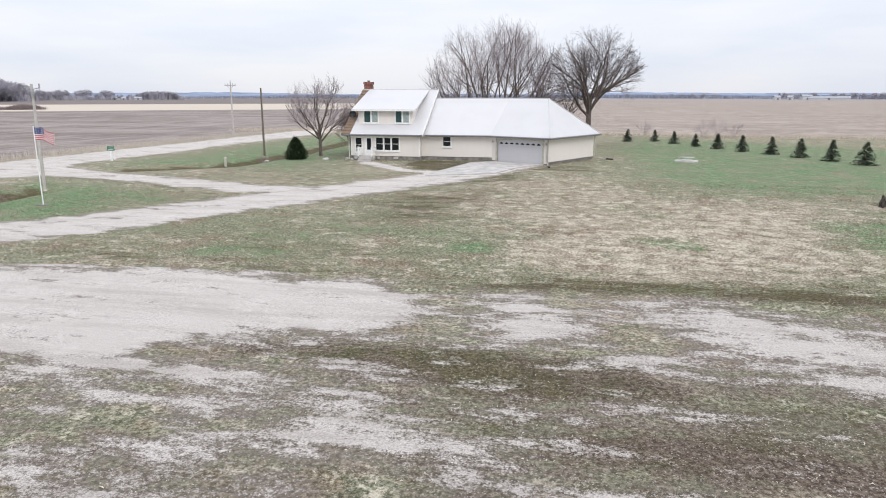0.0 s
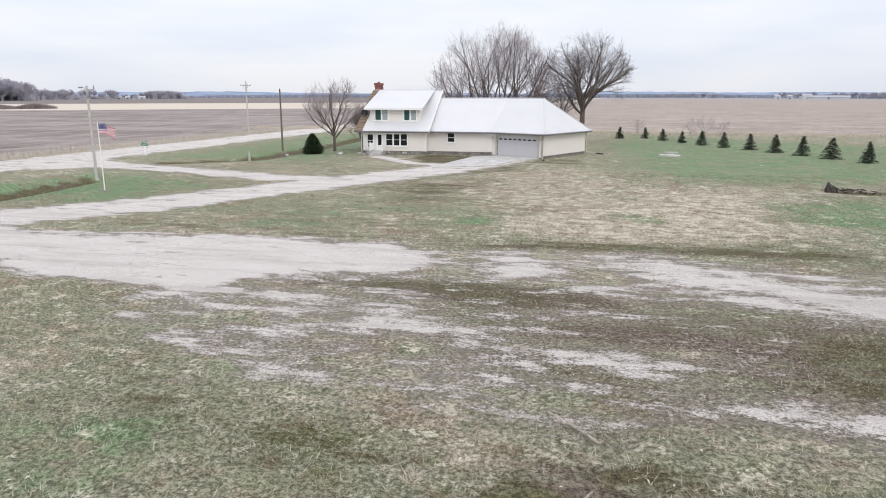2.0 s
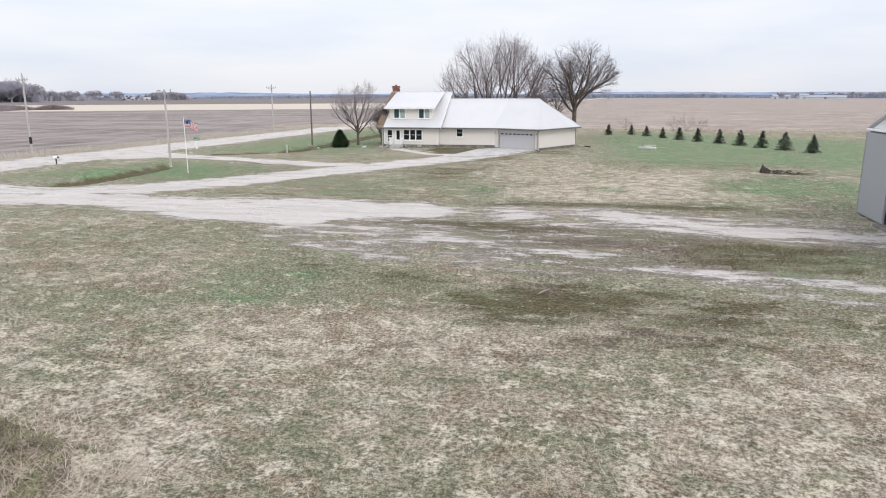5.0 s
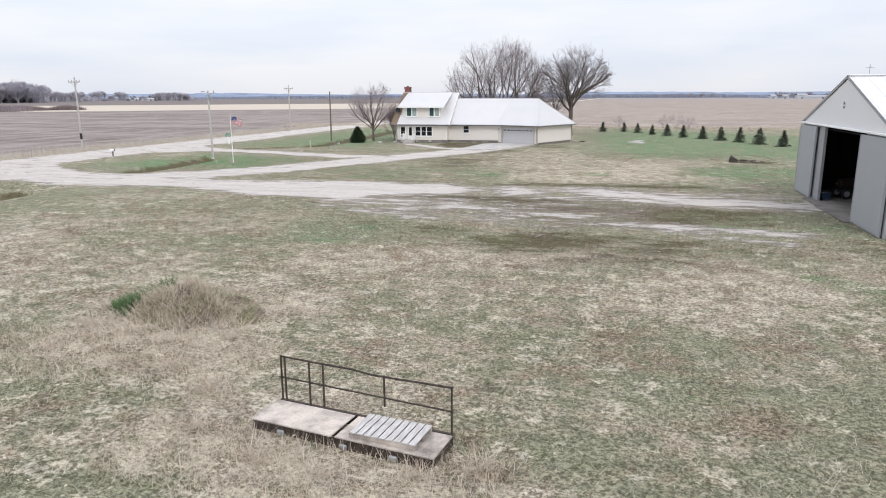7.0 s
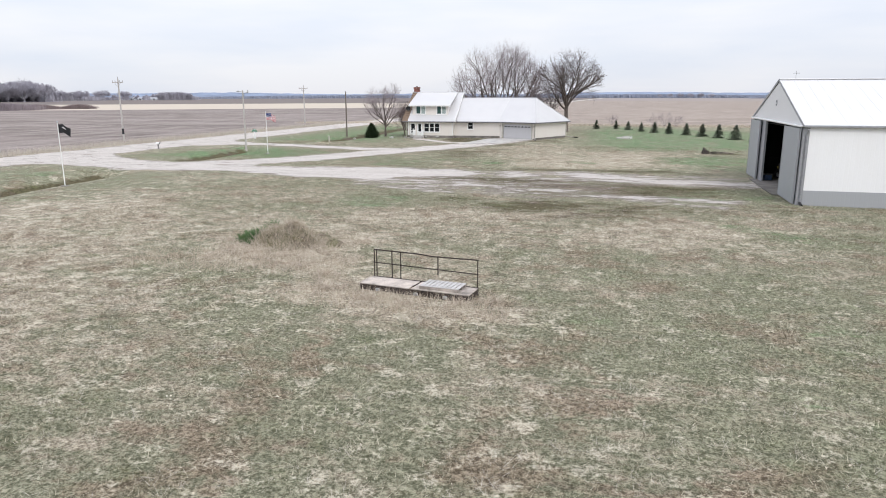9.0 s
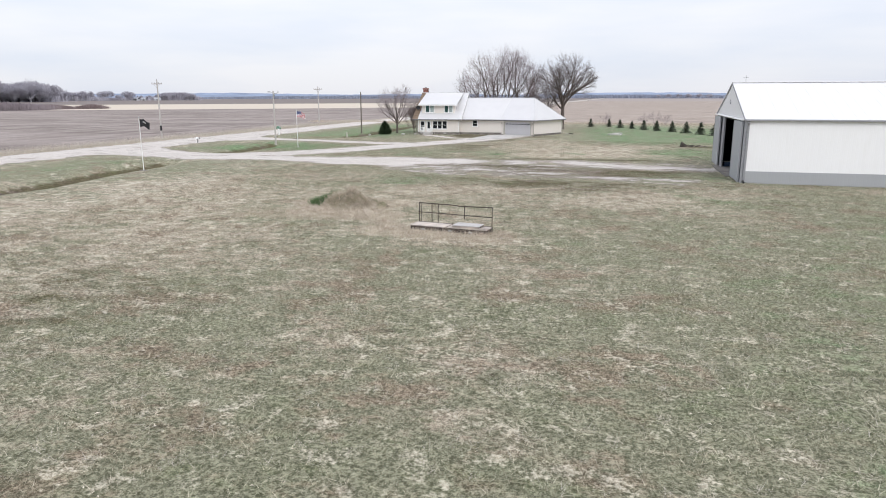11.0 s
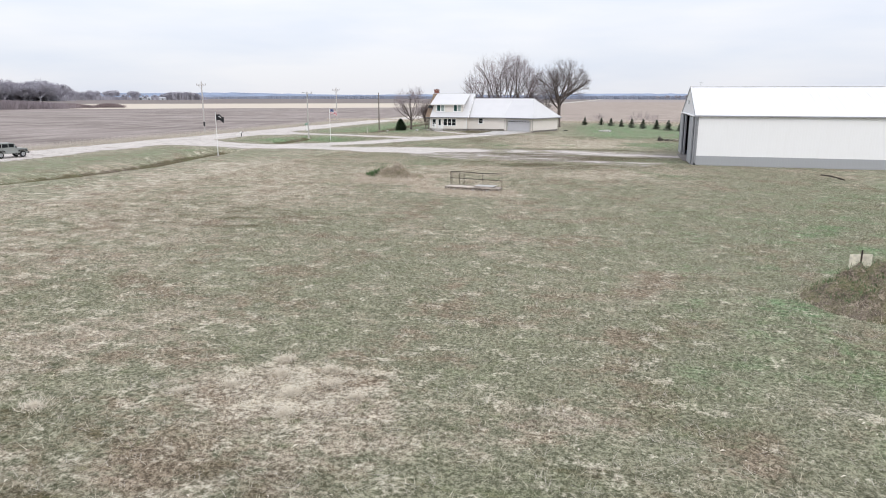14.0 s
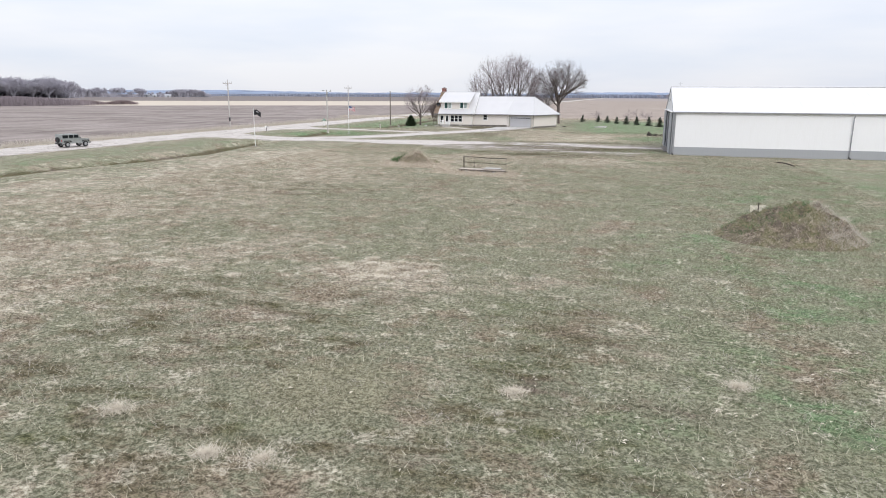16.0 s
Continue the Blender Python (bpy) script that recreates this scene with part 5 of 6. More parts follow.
bare_tree("hackberry_tree", pose(3.2, 84.0, 0), 41, "dark bare tree with drooping twigs behind the garage", MAT_TWIG_D, rmin=0.009,
          height=15.5, spread=1.35, limbs=12, depth=4, kids=(0, 8, 7, 5), r0=0.33, first=0.40, low=0.75, kink=0.16, upturn=0.05, droop=0.16, crown=(0.3, 0, 8.2, 6.0, 6.1))
bare_tree("hackberry_tree", pose(0.6, 83.2, 0), 22, "smaller dark bare tree behind the garage", MAT_TWIG_D, rmin=0.012,
          height=7.6, spread=0.8, limbs=4, depth=4, kids=(0, 6, 6, 5), r0=0.18, first=0.2, kink=0.14, upturn=0.07, droop=0.10)


def conifer(name, m, seed, h, w, label, mat, category="tree", group="", tiers=13, per=14, spike=True):
    """Tiers of drooping needle sprays on a tapered trunk."""
    rng = np.random.default_rng(seed)
    t = thing(name, m, label, category, group)
    part("trunk", rod((0, 0, -0.1), (0, 0, h * 0.9), 0.06 * h / 2, 0.01, 6), MAT_BARK, t)
    verts, faces = [], []
    for k in range(tiers):
        f = k / (tiers - 1)
        z = h * (0.05 + 0.9 * f)
        r = w * ((1 - f) ** 0.85 if spike else min(1.0, 0.78 + 1.1 * f) * (1 - f) ** 0.55)
        for j in range(max(5, int(per * (0.35 + 0.65 * (1 - f))))):
            a = rng.uniform(0, 2 * math.pi)
            rr = r * rng.uniform(0.7, 1.12) + 0.03
            for q in range(5):
                g = (q + 0.7) / 5
                c = Vector((math.cos(a) * rr * g, math.sin(a) * rr * g, z - 0.10 * h / 2 * g + rng.normal(0, 0.03)))
                size = (0.16 + 0.10 * (1 - g)) * (h / 2) * rng.uniform(0.7, 1.2)
                for e in range(3):
                    b1 = a + rng.normal(0, 0.8)
                    d = Vector((math.cos(b1), math.sin(b1), rng.normal(0.05, 0.35))) * size
                    sd = Vector((-math.sin(b1), math.cos(b1), rng.normal(0, 0.5))) * size * 0.22
                    s = len(verts)
                    verts += [c - sd, c + sd, c + d]
                    faces.append((s, s + 1, s + 2))
    if spike:
        s = len(verts)
        verts += [Vector((-0.04, 0, h * 0.85)), Vector((0.04, 0, h * 0.85)), Vector((0, 0, h * 1.04)), Vector((0, -0.04, h * 0.85)), Vector((0, 0.04, h * 0.85))]
        faces += [(s, s + 1, s + 2), (s + 3, s + 4, s + 2)]
    raw("crown", verts, faces, mat, t)
    return t


SPRUCES = [(7.9, 94.4, 1.75), (11.4, 95.6, 1.65), (13.6, 91.2, 1.7), (15.8, 87.0, 1.65), (17.9, 83.4, 1.9), (20.0, 79.9, 1.9), (22.4, 77.0, 1.95), (24.4, 73.8, 2.0), (26.4, 70.4, 2.1), (28.2, 67.0, 2.2), (30.2, 63.0, 2.1)]
for k, (x, y, h) in enumerate(SPRUCES):
    conifer("spruce", pose(x, y, 0, 0, 0, 47 * k), 40 + k, h * 0.95, 0.47 * h * (1 + 0.12 * math.sin(3.7 * k)), "young blue-green spruce in a row at the lawn's edge", MAT_SPRUCE, group="row of young spruces")
conifer("evergreen_bush", pose(-23.1, 59.6, 0), 70, 2.15, 1.2, "dense dark green rounded conical evergreen bush on the lawn", MAT_YEW, "bush", tiers=22, per=60, spike=False)

for k, (x, y, hh) in enumerate(((-19.9, 66.6, 5.6), (-19.0, 67.4, 6.4), (-20.8, 68.0, 5.2))):
    bare_tree("shrub", pose(x, y, 0), 80 + k, "reddish bare shrub beside the house gable", MAT_BRUSH, rmin=0.010, group="shrubs beside the house", mat_trunk=MAT_BRUSH,
              height=hh, spread=0.8, limbs=8, depth=4, kids=(0, 6, 5, 4), r0=0.07, first=0.10, kink=0.12, upturn=0.06, crown=(0, 0, hh * 0.5, 1.7, hh * 0.52))

for k, (x, y, hh) in enumerate(((18.2, 104.0, 3.0), (20.4, 106.0, 3.4), (22.6, 104.6, 2.8), (10.4, 107.0, 2.6))):
    bare_tree("shrub", pose(x, y, 0), 90 + k, "thin bare shrub at the edge of the stubble field", MAT_TWIG, rmin=0.006, group="shrubs at the field edge", mat_trunk=MAT_TWIG,
              height=hh, spread=1.1, limbs=7, depth=3, kids=(0, 5, 5), r0=0.035, first=0.08, kink=0.14, upturn=0.05, crown=(0, 0, hh * 0.5, 1.6, hh * 0.55))

# far woods, farmsteads
FAR = []
for v in range(3):
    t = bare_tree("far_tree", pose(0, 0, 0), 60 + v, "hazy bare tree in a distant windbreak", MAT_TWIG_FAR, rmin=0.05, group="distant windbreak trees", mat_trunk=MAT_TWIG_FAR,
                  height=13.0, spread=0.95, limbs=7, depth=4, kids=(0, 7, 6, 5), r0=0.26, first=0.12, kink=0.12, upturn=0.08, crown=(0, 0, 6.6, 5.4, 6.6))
    FAR.append(t)
rng_far = np.random.default_rng(9)


def ahead_at(px, dist):
    """A place at an angle seen from the start of the walk; px runs from -1 to 1 across the view."""
    a = math.atan(px * 0.6556) - radians(15.0)
    return 7.7 + dist * math.sin(a), -0.4 + dist * math.cos(a)


spots = []
for k in range(44):
    spots.append((-1.36 + 0.425 * k / 43 + rng_far.normal(0, 0.006), 840 + rng_far.uniform(-30, 40), 1.85 + 0.55 * rng_far.random()))
for k in range(14):
    spots.append((-0.96 + 0.12 * k / 13 + rng_far.normal(0, 0.006), 1010 + rng_far.uniform(-30, 40), 1.1 + 0.35 * rng_far.random()))
spots += [(-0.80, 1085, 1.4), (-0.785, 1095, 1.45), (-0.76, 1090, 0.9), (-0.742, 1060, 1.35), (-0.735, 1070, 1.3), (-0.71, 1100, 0.8), (-0.69, 1110, 0.8), (-0.82, 1110, 0.8)]
for k in range(12):
    spots.append((-0.665 + 0.074 * k / 11, 1090 + rng_far.uniform(-15, 15), 0.95 + 0.3 * math.sin(math.pi * (k + 1) / 13) + 0.05 * rng_far.random()))
for k in range(7):
    spots.append((0.74 + 0.09 * k / 7 + rng_far.normal(0, 0.01), 1150 + rng_far.uniform(-30, 60), 0.8 + 0.3 * rng_far.random()))
for k in range(9):
    spots.append((0.86 + 0.2 * k / 9, 1250 + rng_far.uniform(-60, 60), 0.9 + 0.3 * rng_far.random()))
for k in range(6):
    spots.append((0.48 + 0.14 * k / 6, 1400 + rng_far.uniform(-60, 60), 0.8 + 0.2 * rng_far.random()))
for k, (px, dist, s) in enumerate(spots):
    x, y = ahead_at(px, dist)
    m = pose(x, y, 0, 0, 0, rng_far.uniform(0, 360)) @ Matrix.Diagonal((s * 1.25, s * 1.25, s * 0.8, 1))
    src = FAR[k % 3]
    if k < 3:
        src.matrix_world = m
    else:
        c = copy_thing(src, m)
        c.matrix_basis = m


def thicket(name, pts, h, w, n, mat, label, seed, wide=0.16):
    """Brush as many thin leaning stems."""
    rng = np.random.default_rng(seed)
    verts, faces = [], []
    for k in range(n):
        a, b = pts[0], pts[1]
        f = rng.random()
        c = Vector((a[0] + (b[0] - a[0]) * f + rng.normal(0, w), a[1] + (b[1] - a[1]) * f + rng.normal(0, w), 0))
        top = c + Vector((rng.normal(0, 0.12 * h), rng.normal(0, 0.12 * h), h * rng.uniform(0.5, 1.0) * (0.5 + math.sin(math.pi * f) * 0.5)))
        sd = Vector((rng.normal(0, 1), rng.normal(0, 1), 0)).normalized() * wide
        s = len(verts)
        verts += [c - sd, c + sd, top + sd * 0.6, top - sd * 0.6]
        faces.append((s, s + 1, s + 2, s + 3))
    return tagged(raw(name, verts, faces, mat), label, "brush", kind="stuff")


thicket("brush", (ahead_at(-1.10, 350), ahead_at(-0.978, 350)), 2.4, 1.4, 6000, MAT_BRUSHNEAR, "low brown brush patch in the ploughed field", 1, 0.05)
thicket("brush", (ahead_at(-0.958, 352), ahead_at(-0.893, 352)), 2.4, 1.4, 4000, MAT_BRUSHNEAR, "low brown brush patch in the ploughed field", 2, 0.05)
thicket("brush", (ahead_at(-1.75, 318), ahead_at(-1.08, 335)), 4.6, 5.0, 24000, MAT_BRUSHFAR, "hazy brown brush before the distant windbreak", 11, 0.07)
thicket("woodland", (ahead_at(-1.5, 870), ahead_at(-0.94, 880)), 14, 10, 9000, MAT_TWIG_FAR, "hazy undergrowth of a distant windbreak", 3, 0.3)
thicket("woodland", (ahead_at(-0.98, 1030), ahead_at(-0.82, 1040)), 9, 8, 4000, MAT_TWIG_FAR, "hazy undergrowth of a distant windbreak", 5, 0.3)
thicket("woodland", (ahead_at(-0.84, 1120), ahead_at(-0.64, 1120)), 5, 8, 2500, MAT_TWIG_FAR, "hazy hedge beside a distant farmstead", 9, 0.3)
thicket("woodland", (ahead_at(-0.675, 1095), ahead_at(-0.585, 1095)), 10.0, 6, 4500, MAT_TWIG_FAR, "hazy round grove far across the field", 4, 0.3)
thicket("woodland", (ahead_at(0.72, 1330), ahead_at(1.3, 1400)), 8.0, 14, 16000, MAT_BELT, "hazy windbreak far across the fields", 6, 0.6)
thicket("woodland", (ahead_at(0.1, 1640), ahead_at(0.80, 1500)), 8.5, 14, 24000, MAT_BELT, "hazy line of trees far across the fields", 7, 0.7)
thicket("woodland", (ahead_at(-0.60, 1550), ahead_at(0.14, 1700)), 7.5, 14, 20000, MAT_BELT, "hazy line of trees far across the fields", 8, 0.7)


def far_shed(px, dist, w, h, kind, turn):
    x, y = ahead_at(px, dist)
    t = thing(kind, pose(x, y, 0, 0, 0, turn), "small white farm building far across the fields", "farm building", "distant farmsteads")
    part("wall", box(-w / 2, -4, -0.2, w / 2, 4, h), MAT_FARWHITE, t)
    for s in (-1, 1):
        part("roof", slab([(-w / 2 - 0.3, 4.4 * s, h - 0.1), (w / 2 + 0.3, 4.4 * s, h - 0.1), (w / 2 + 0.3, 0, h + 2.2), (-w / 2 - 0.3, 0, h + 2.2)], 0.2), MAT_FARROOF, t)
    part("door", box(-1.2, -4.08, 0, 1.2, -4.002, 2.6), MAT_GUTTER, t)


for px, dist, w, h, kind, turn in ((-0.720, 1075, 7, 2.4, "far_house", 10), (-0.703, 1080, 6, 2.0, "far_shed", 30), (-0.672, 1070, 9, 2.2, "far_shed", 38), (0.735, 1080, 8, 4, "far_house", 10), (0.765, 1090, 7, 4, "far_shed", -20), (0.80, 1060, 14, 5, "far_house", 15), (0.85, 1060, 50, 3, "far_shed", -12)):
    far_shed(px, dist, w, h, kind, turn)

# ---------------------------------------------------------------- poles, flags, signs


def utility_pole(x, y, h, r, mat, label, arm=0.0, turn=0.0, band_z=None, lamp=False, lean=0.0):
    t = thing("utility_pole", pose(x, y, 0, 0, lean, turn), label, "utility pole", "poles along the road")
    part("shaft", rod((0, 0, -0.6), (0, 0, h), r, r * 0.66, 10), mat, t)
    if band_z:
        part("band", rod((0, 0, band_z[0]), (0, 0, band_z[1]), r * 1.08, r * 1.05, 10), MAT_BLACK, t, "black wrap band")
    if arm:
        a = part("crossarm", box(-arm / 2, -0.14, h - 0.55, arm / 2, -0.02, h - 0.43), mat, t)
        for s in (-1, 1):
            part("brace", rod((s * arm * 0.32, -0.08, h - 0.5), (0, -0.08, h - 1.1), 0.02, seg=5), MAT_GALV, t)
            for f in (0.95, 0.45):
                part("insulator", rod((s * arm / 2 * f, -0.08, h - 0.43), (s * arm / 2 * f, -0.08, h - 0.22), 0.05, 0.03), MAT_INSUL, a)
        part("insulator", rod((0, 0, h), (0, 0, h + 0.25), 0.05, 0.03), MAT_INSUL, t)
    if lamp:
        arm_o = part("lamp_arm", rod((0, 0, h - 0.25), (-0.6, 0, h - 0.08), 0.025, seg=6), MAT_GALV, t)
        part("lamp_head", box(-0.95, -0.09, h - 0.17, -0.56, 0.09, h - 0.05, 0.03), MAT_GALV, arm_o, "grey yard light head")
        part("bracket", rod((0, 0, h - 0.35), (0.9, 0, h - 0.25), 0.03, seg=6), MAT_GALV, t)
        part("insulator", rod((0.85, 0, h - 0.25), (0.85, 0, h + 0.02), 0.06, 0.04), MAT_INSUL, t)
        part("transformer", rod((0.2, -0.1, h - 0.75), (0.2, -0.1, h - 0.4), 0.1), MAT_GALV, t)
    return t


utility_pole(-53.4, 43.6, 8.4, 0.135, MAT_POLE, "weathered utility pole with crossarm and black band", 2.2, -14, (1.0, 1.75))
utility_pole(-50.4, 92.6, 8.0, 0.14, MAT_POLE, "weathered utility pole with crossarm beside the road", 2.2, -14)
utility_pole(-30.5, 37.0, 6.75, 0.115, MAT_POLE, "weathered pole with a yard light and bracket", 0, -14, None, True)
utility_pole(-28.8, 63.6, 6.75, 0.12, MAT_POLE_D, "plain dark wooden pole by the lawn", 0, 0)


def flag_pole(x, y, h, kind, label, turn, w=1.08, hh=0.66):
    t = thing("flagpole", pose(x, y, 0), label, "flagpole", "flagpoles on the lawn")
    part("shaft", rod((0, 0, 0.0), (0, 0, h), 0.034, 0.024, 10), MAT_TRIM, t)
    b = bmesh.new()
    bmesh.ops.create_uvsphere(b, u_segments=10, v_segments=6, radius=0.06)
    b.transform(Matrix.Translation((0, 0, h + 0.04)))
    part("finial", b, MAT_GALV, t)
    part("footing", prism([(math.cos(a) * 0.30, math.sin(a) * 0.26) for a in np.linspace(0, 6.0, 9)], -0.1, 0.04), MAT_FOUND, t)
    nx = 20
    c, s = math.cos(radians(turn)), math.sin(radians(turn))

    def place(u, v):
        q = u / w
        sag = 0.26 * q * q * w + 0.05 * math.sin(q * 9)
        wave = 0.16 * math.sin(q * 8 + v * 2) * q
        a = u * (0.97 - 0.05 * q)
        return (a * c - wave * s + 0.05 * c, a * s + wave * c + 0.05 * s, h - 0.1 - v - sag + 0.05 * math.sin(u * 6))

    def cloth(name, u0, u1, v0, v1, mat, lift=0.0):
        verts, faces = [], []
        n = max(2, int(nx * (u1 - u0) / w))
        for k in range(n + 1):
            u = u0 + (u1 - u0) * k / n
            for v in (v0, v1):
                a = Vector(place(u, v))
                verts += [a + Vector((s, -c, 0)) * (0.004 + lift), a - Vector((s, -c, 0)) * (0.004 + lift)]
        for k in range(n):
            i = 4 * k
            faces += [(i, i + 4, i + 6, i + 2), (i + 1, i + 3, i + 7, i + 5), (i, i + 1, i + 5, i + 4), (i + 2, i + 6, i + 7, i + 3)]
        return raw(name, verts, faces, mat, t)

    if kind == "stripes":
        for k in range(13):
            cloth("stripe", 0.62 if k < 7 else 0.0, w, hh * k / 13, hh * (k + 1) / 13, MAT_FWHITE if k % 2 else MAT_RED)
        cloth("canton", 0.0, 0.62, 0.0, hh * 7 / 13, MAT_BLUE)
        for i in range(5):
            for j in range(4):
                u, v = 0.07 + i * 0.115, 0.05 + j * 0.105
                cloth("star", u, u + 0.045, v, v + 0.045, MAT_FWHITE, 0.003)
    else:
        cloth("flag_cloth", 0.0, w, 0.0, hh, MAT_FDARK)
        cloth("flag_emblem", 0.35 * w, 0.7 * w, 0.35 * hh, 0.45 * hh, MAT_FWHITE, 0.003)
    return t


flag_pole(-23.7, 30.1, 4.4, "stripes", "white flagpole flying a striped red and white flag", 12)
flag_pole(-23.9, 2.5, 4.35, "dark", "white flagpole flying a black flag with pale emblem", 8, 0.85, 0.6)

sg = thing("street_sign", pose(-38.7, 53.0, 0), "green road name sign on a short white post", "street sign")
part("post", box(-0.09, -0.06, -0.3, 0.09, 0.06, 0.95, 0.015), MAT_TRIM, sg)
bl = part("sign_blade", box(-0.42, -0.02, 1.0, 0.42, 0.02, 1.2, 0.01), MAT_SIGNG, sg, "green sign blade with white lettering bars")
part("lettering_bar", box(-0.3, -0.026, 1.07, 0.3, -0.021, 1.13), MAT_FWHITE, bl)
bl = part("sign_blade", box(-0.02, -0.42, 1.22, 0.02, 0.42, 1.42, 0.01), MAT_SIGNG, sg)
part("lettering_bar", box(0.021, -0.3, 1.29, 0.026, 0.3, 1.35), MAT_FWHITE, bl)
part("cap", box(-0.05, -0.05, 0.95, 0.05, 0.05, 1.0), MAT_GALV, sg)

mb = thing("mailbox", pose(-39.9, 33.2, 0, 0, 0, 90) @ Matrix.Scale(0.8, 4), "white rural mailbox on a dark post by the road", "mailbox")
part("post", box(-0.05, -0.05, -0.3, 0.05, 0.05, 0.72), MAT_BLACK, mb)
b = box(-0.13, -0.3, 0.72, 0.13, 0.3, 0.86)
rod((0, -0.3, 0.86), (0, 0.3, 0.86), 0.13, seg=14, bm=b)
part("box", b, MAT_TRIM, mb)
part("door", box(-0.12, -0.315, 0.73, 0.12, -0.301, 0.95, 0.004), MAT_BLACK, mb)
part("flag", box(0.131, -0.1, 0.84, 0.145, -0.04, 1.04), MAT_RED, mb)
pd = thing("utility_pedestal", pose(-27.7, 54.6, -0.25) @ Matrix.Scale(0.75, 4), "beige cable pedestal in the ditch grass", "pedestal")
part("body", box(-0.12, -0.12, -0.2, 0.12, 0.12, 0.85, 0.03), MAT_BEIGE, pd)
part("cap", box(-0.14, -0.14, 0.852, 0.14, 0.14, 1.0, 0.04), MAT_BEIGE, pd)

# well cover and slab on the lawn
wc = thing("well_cover", pose(13.2, 66.0, 0, 0, 0, -12), "pale concrete well cover set in the lawn", "well cover")
part("slab", box(-1.0, -0.6, -0.1, 1.0, 0.6, 0.16, 0.03), MAT_CONC, wc)
part("lid", box(-0.45, -0.4, 0.161, 0.45, 0.4, 0.22, 0.02), MAT_CONC, wc)
wc2 = thing("paving_slab", pose(13.6, 70.5, 0, 0, 0, -8), "narrow pale concrete slab in the grass", "slab")
part("slab", box(-0.7, -0.25, -0.1, 0.7, 0.25, 0.1, 0.03), MAT_CONC, wc2)


def rock(x, y, r, seed, mat, label, squash=0.6):
    rng = np.random.default_rng(seed)
    b = bmesh.new()
    bmesh.ops.create_icosphere(b, subdivisions=2, radius=r)
    off = Vector(rng.uniform(0, 50, 3))
    for v in b.verts:
        v.co *= 1 + 0.45 * noise.noise(v.co * (1.2 / r) + off)
        v.co.z *= squash
    me = bpy.data.meshes.new("stone")
    b.to_mesh(me)
    b.free()
    me.materials.append(mat)
    ob = new("stone", me)
    ob.matrix_world = pose(x, y, r * squash * 0.35)
    return tagged(ob, label, "stone", "stones on the lawn")


for k, (x, y, r) in enumerate(((-19.9, 59.4, 0.30), (-18.2, 60.6, 0.26), (-24.6, 56.6, 0.2), (-17.6, 60.4, 0.16))):
    rock(x, y, r, k, MAT_CONC, "pale rounded stone on the lawn")

# burnt stump with root litter
st = thing("tree_stump", pose(21.8, 41.6, 0), "charred broken tree stump in bare soil", "stump")
b = bmesh.new()
bmesh.ops.create_cone(b, cap_ends=True, segments=14, radius1=0.38, radius2=0.22, depth=0.6)
bmesh.ops.subdivide_edges(b, edges=b.edges[:], cuts=2)
for v in b.verts:
    v.co += Vector((noise.noise(v.co * 3), noise.noise(v.co * 3 + Vector((9, 0, 0))), noise.noise(v.co * 4 + Vector((0, 9, 0))) * 1.6)) * 0.22
    v.co.z += 0.22
part("body", b, MAT_STUMP, st)
rng_st = np.random.default_rng(77)
for k in range(34):
    x = 0.4 + 2.3 * rng_st.random()
    y = rng_st.normal(0, 0.35)
    a, ln = rng_st.uniform(0, 6.28), rng_st.uniform(0.25, 0.8)
    z = 0.05 + 0.28 * rng_st.random() * (1 - x / 3.2)
    part("root", rod((x, y, z * 0.5), (x + math.cos(a) * ln, y + math.sin(a) * ln * 0.7, z + rng_st.uniform(-0.05, 0.12)), 0.05, 0.02, 5), MAT_STUMP if k % 3 else MAT_STICK, st)

# ---------------------------------------------------------------- jeep on the road
jp = thing("off_road_car", pose(-42.2, -5.9, 0.08, 0, 0, 78) @ Matrix.Scale(0.81, 4), "silver-grey boxy off-road car on the gravel road", "car")


def loft(prof, half, tuck=0.0, bevel=0.03):
    """A body from a side profile (x, z), with rounded edges."""
    b = bmesh.new()
    a = [b.verts.new((x, -half + (tuck if z > 1.1 else 0), z)) for x, z in prof]
    c = [b.verts.new((x, half - (tuck if z > 1.1 else 0), z)) for x, z in prof]
    b.faces.new(a)
    b.faces.new(c[::-1])
    for i in range(len(prof)):
        j = (i + 1) % len(prof)
        b.faces.new((a[j], a[i], c[i], c[j]))
    bmesh.ops.recalc_face_normals(b, faces=b.faces)
    bmesh.ops.bevel(b, geom=b.edges[:], offset=bevel, segments=2, affect="EDGES")
    return b


part("body", loft([(-2.1, 0.5), (2.0, 0.5), (2.05, 0.95), (1.95, 1.08), (0.75, 1.16), (-2.1, 1.16)], 0.78), MAT_CAR, jp)
part("cabin", loft([(-2.08, 1.163), (0.72, 1.163), (0.38, 1.78), (-2.02, 1.82)], 0.74, 0.0), MAT_CAR, jp)
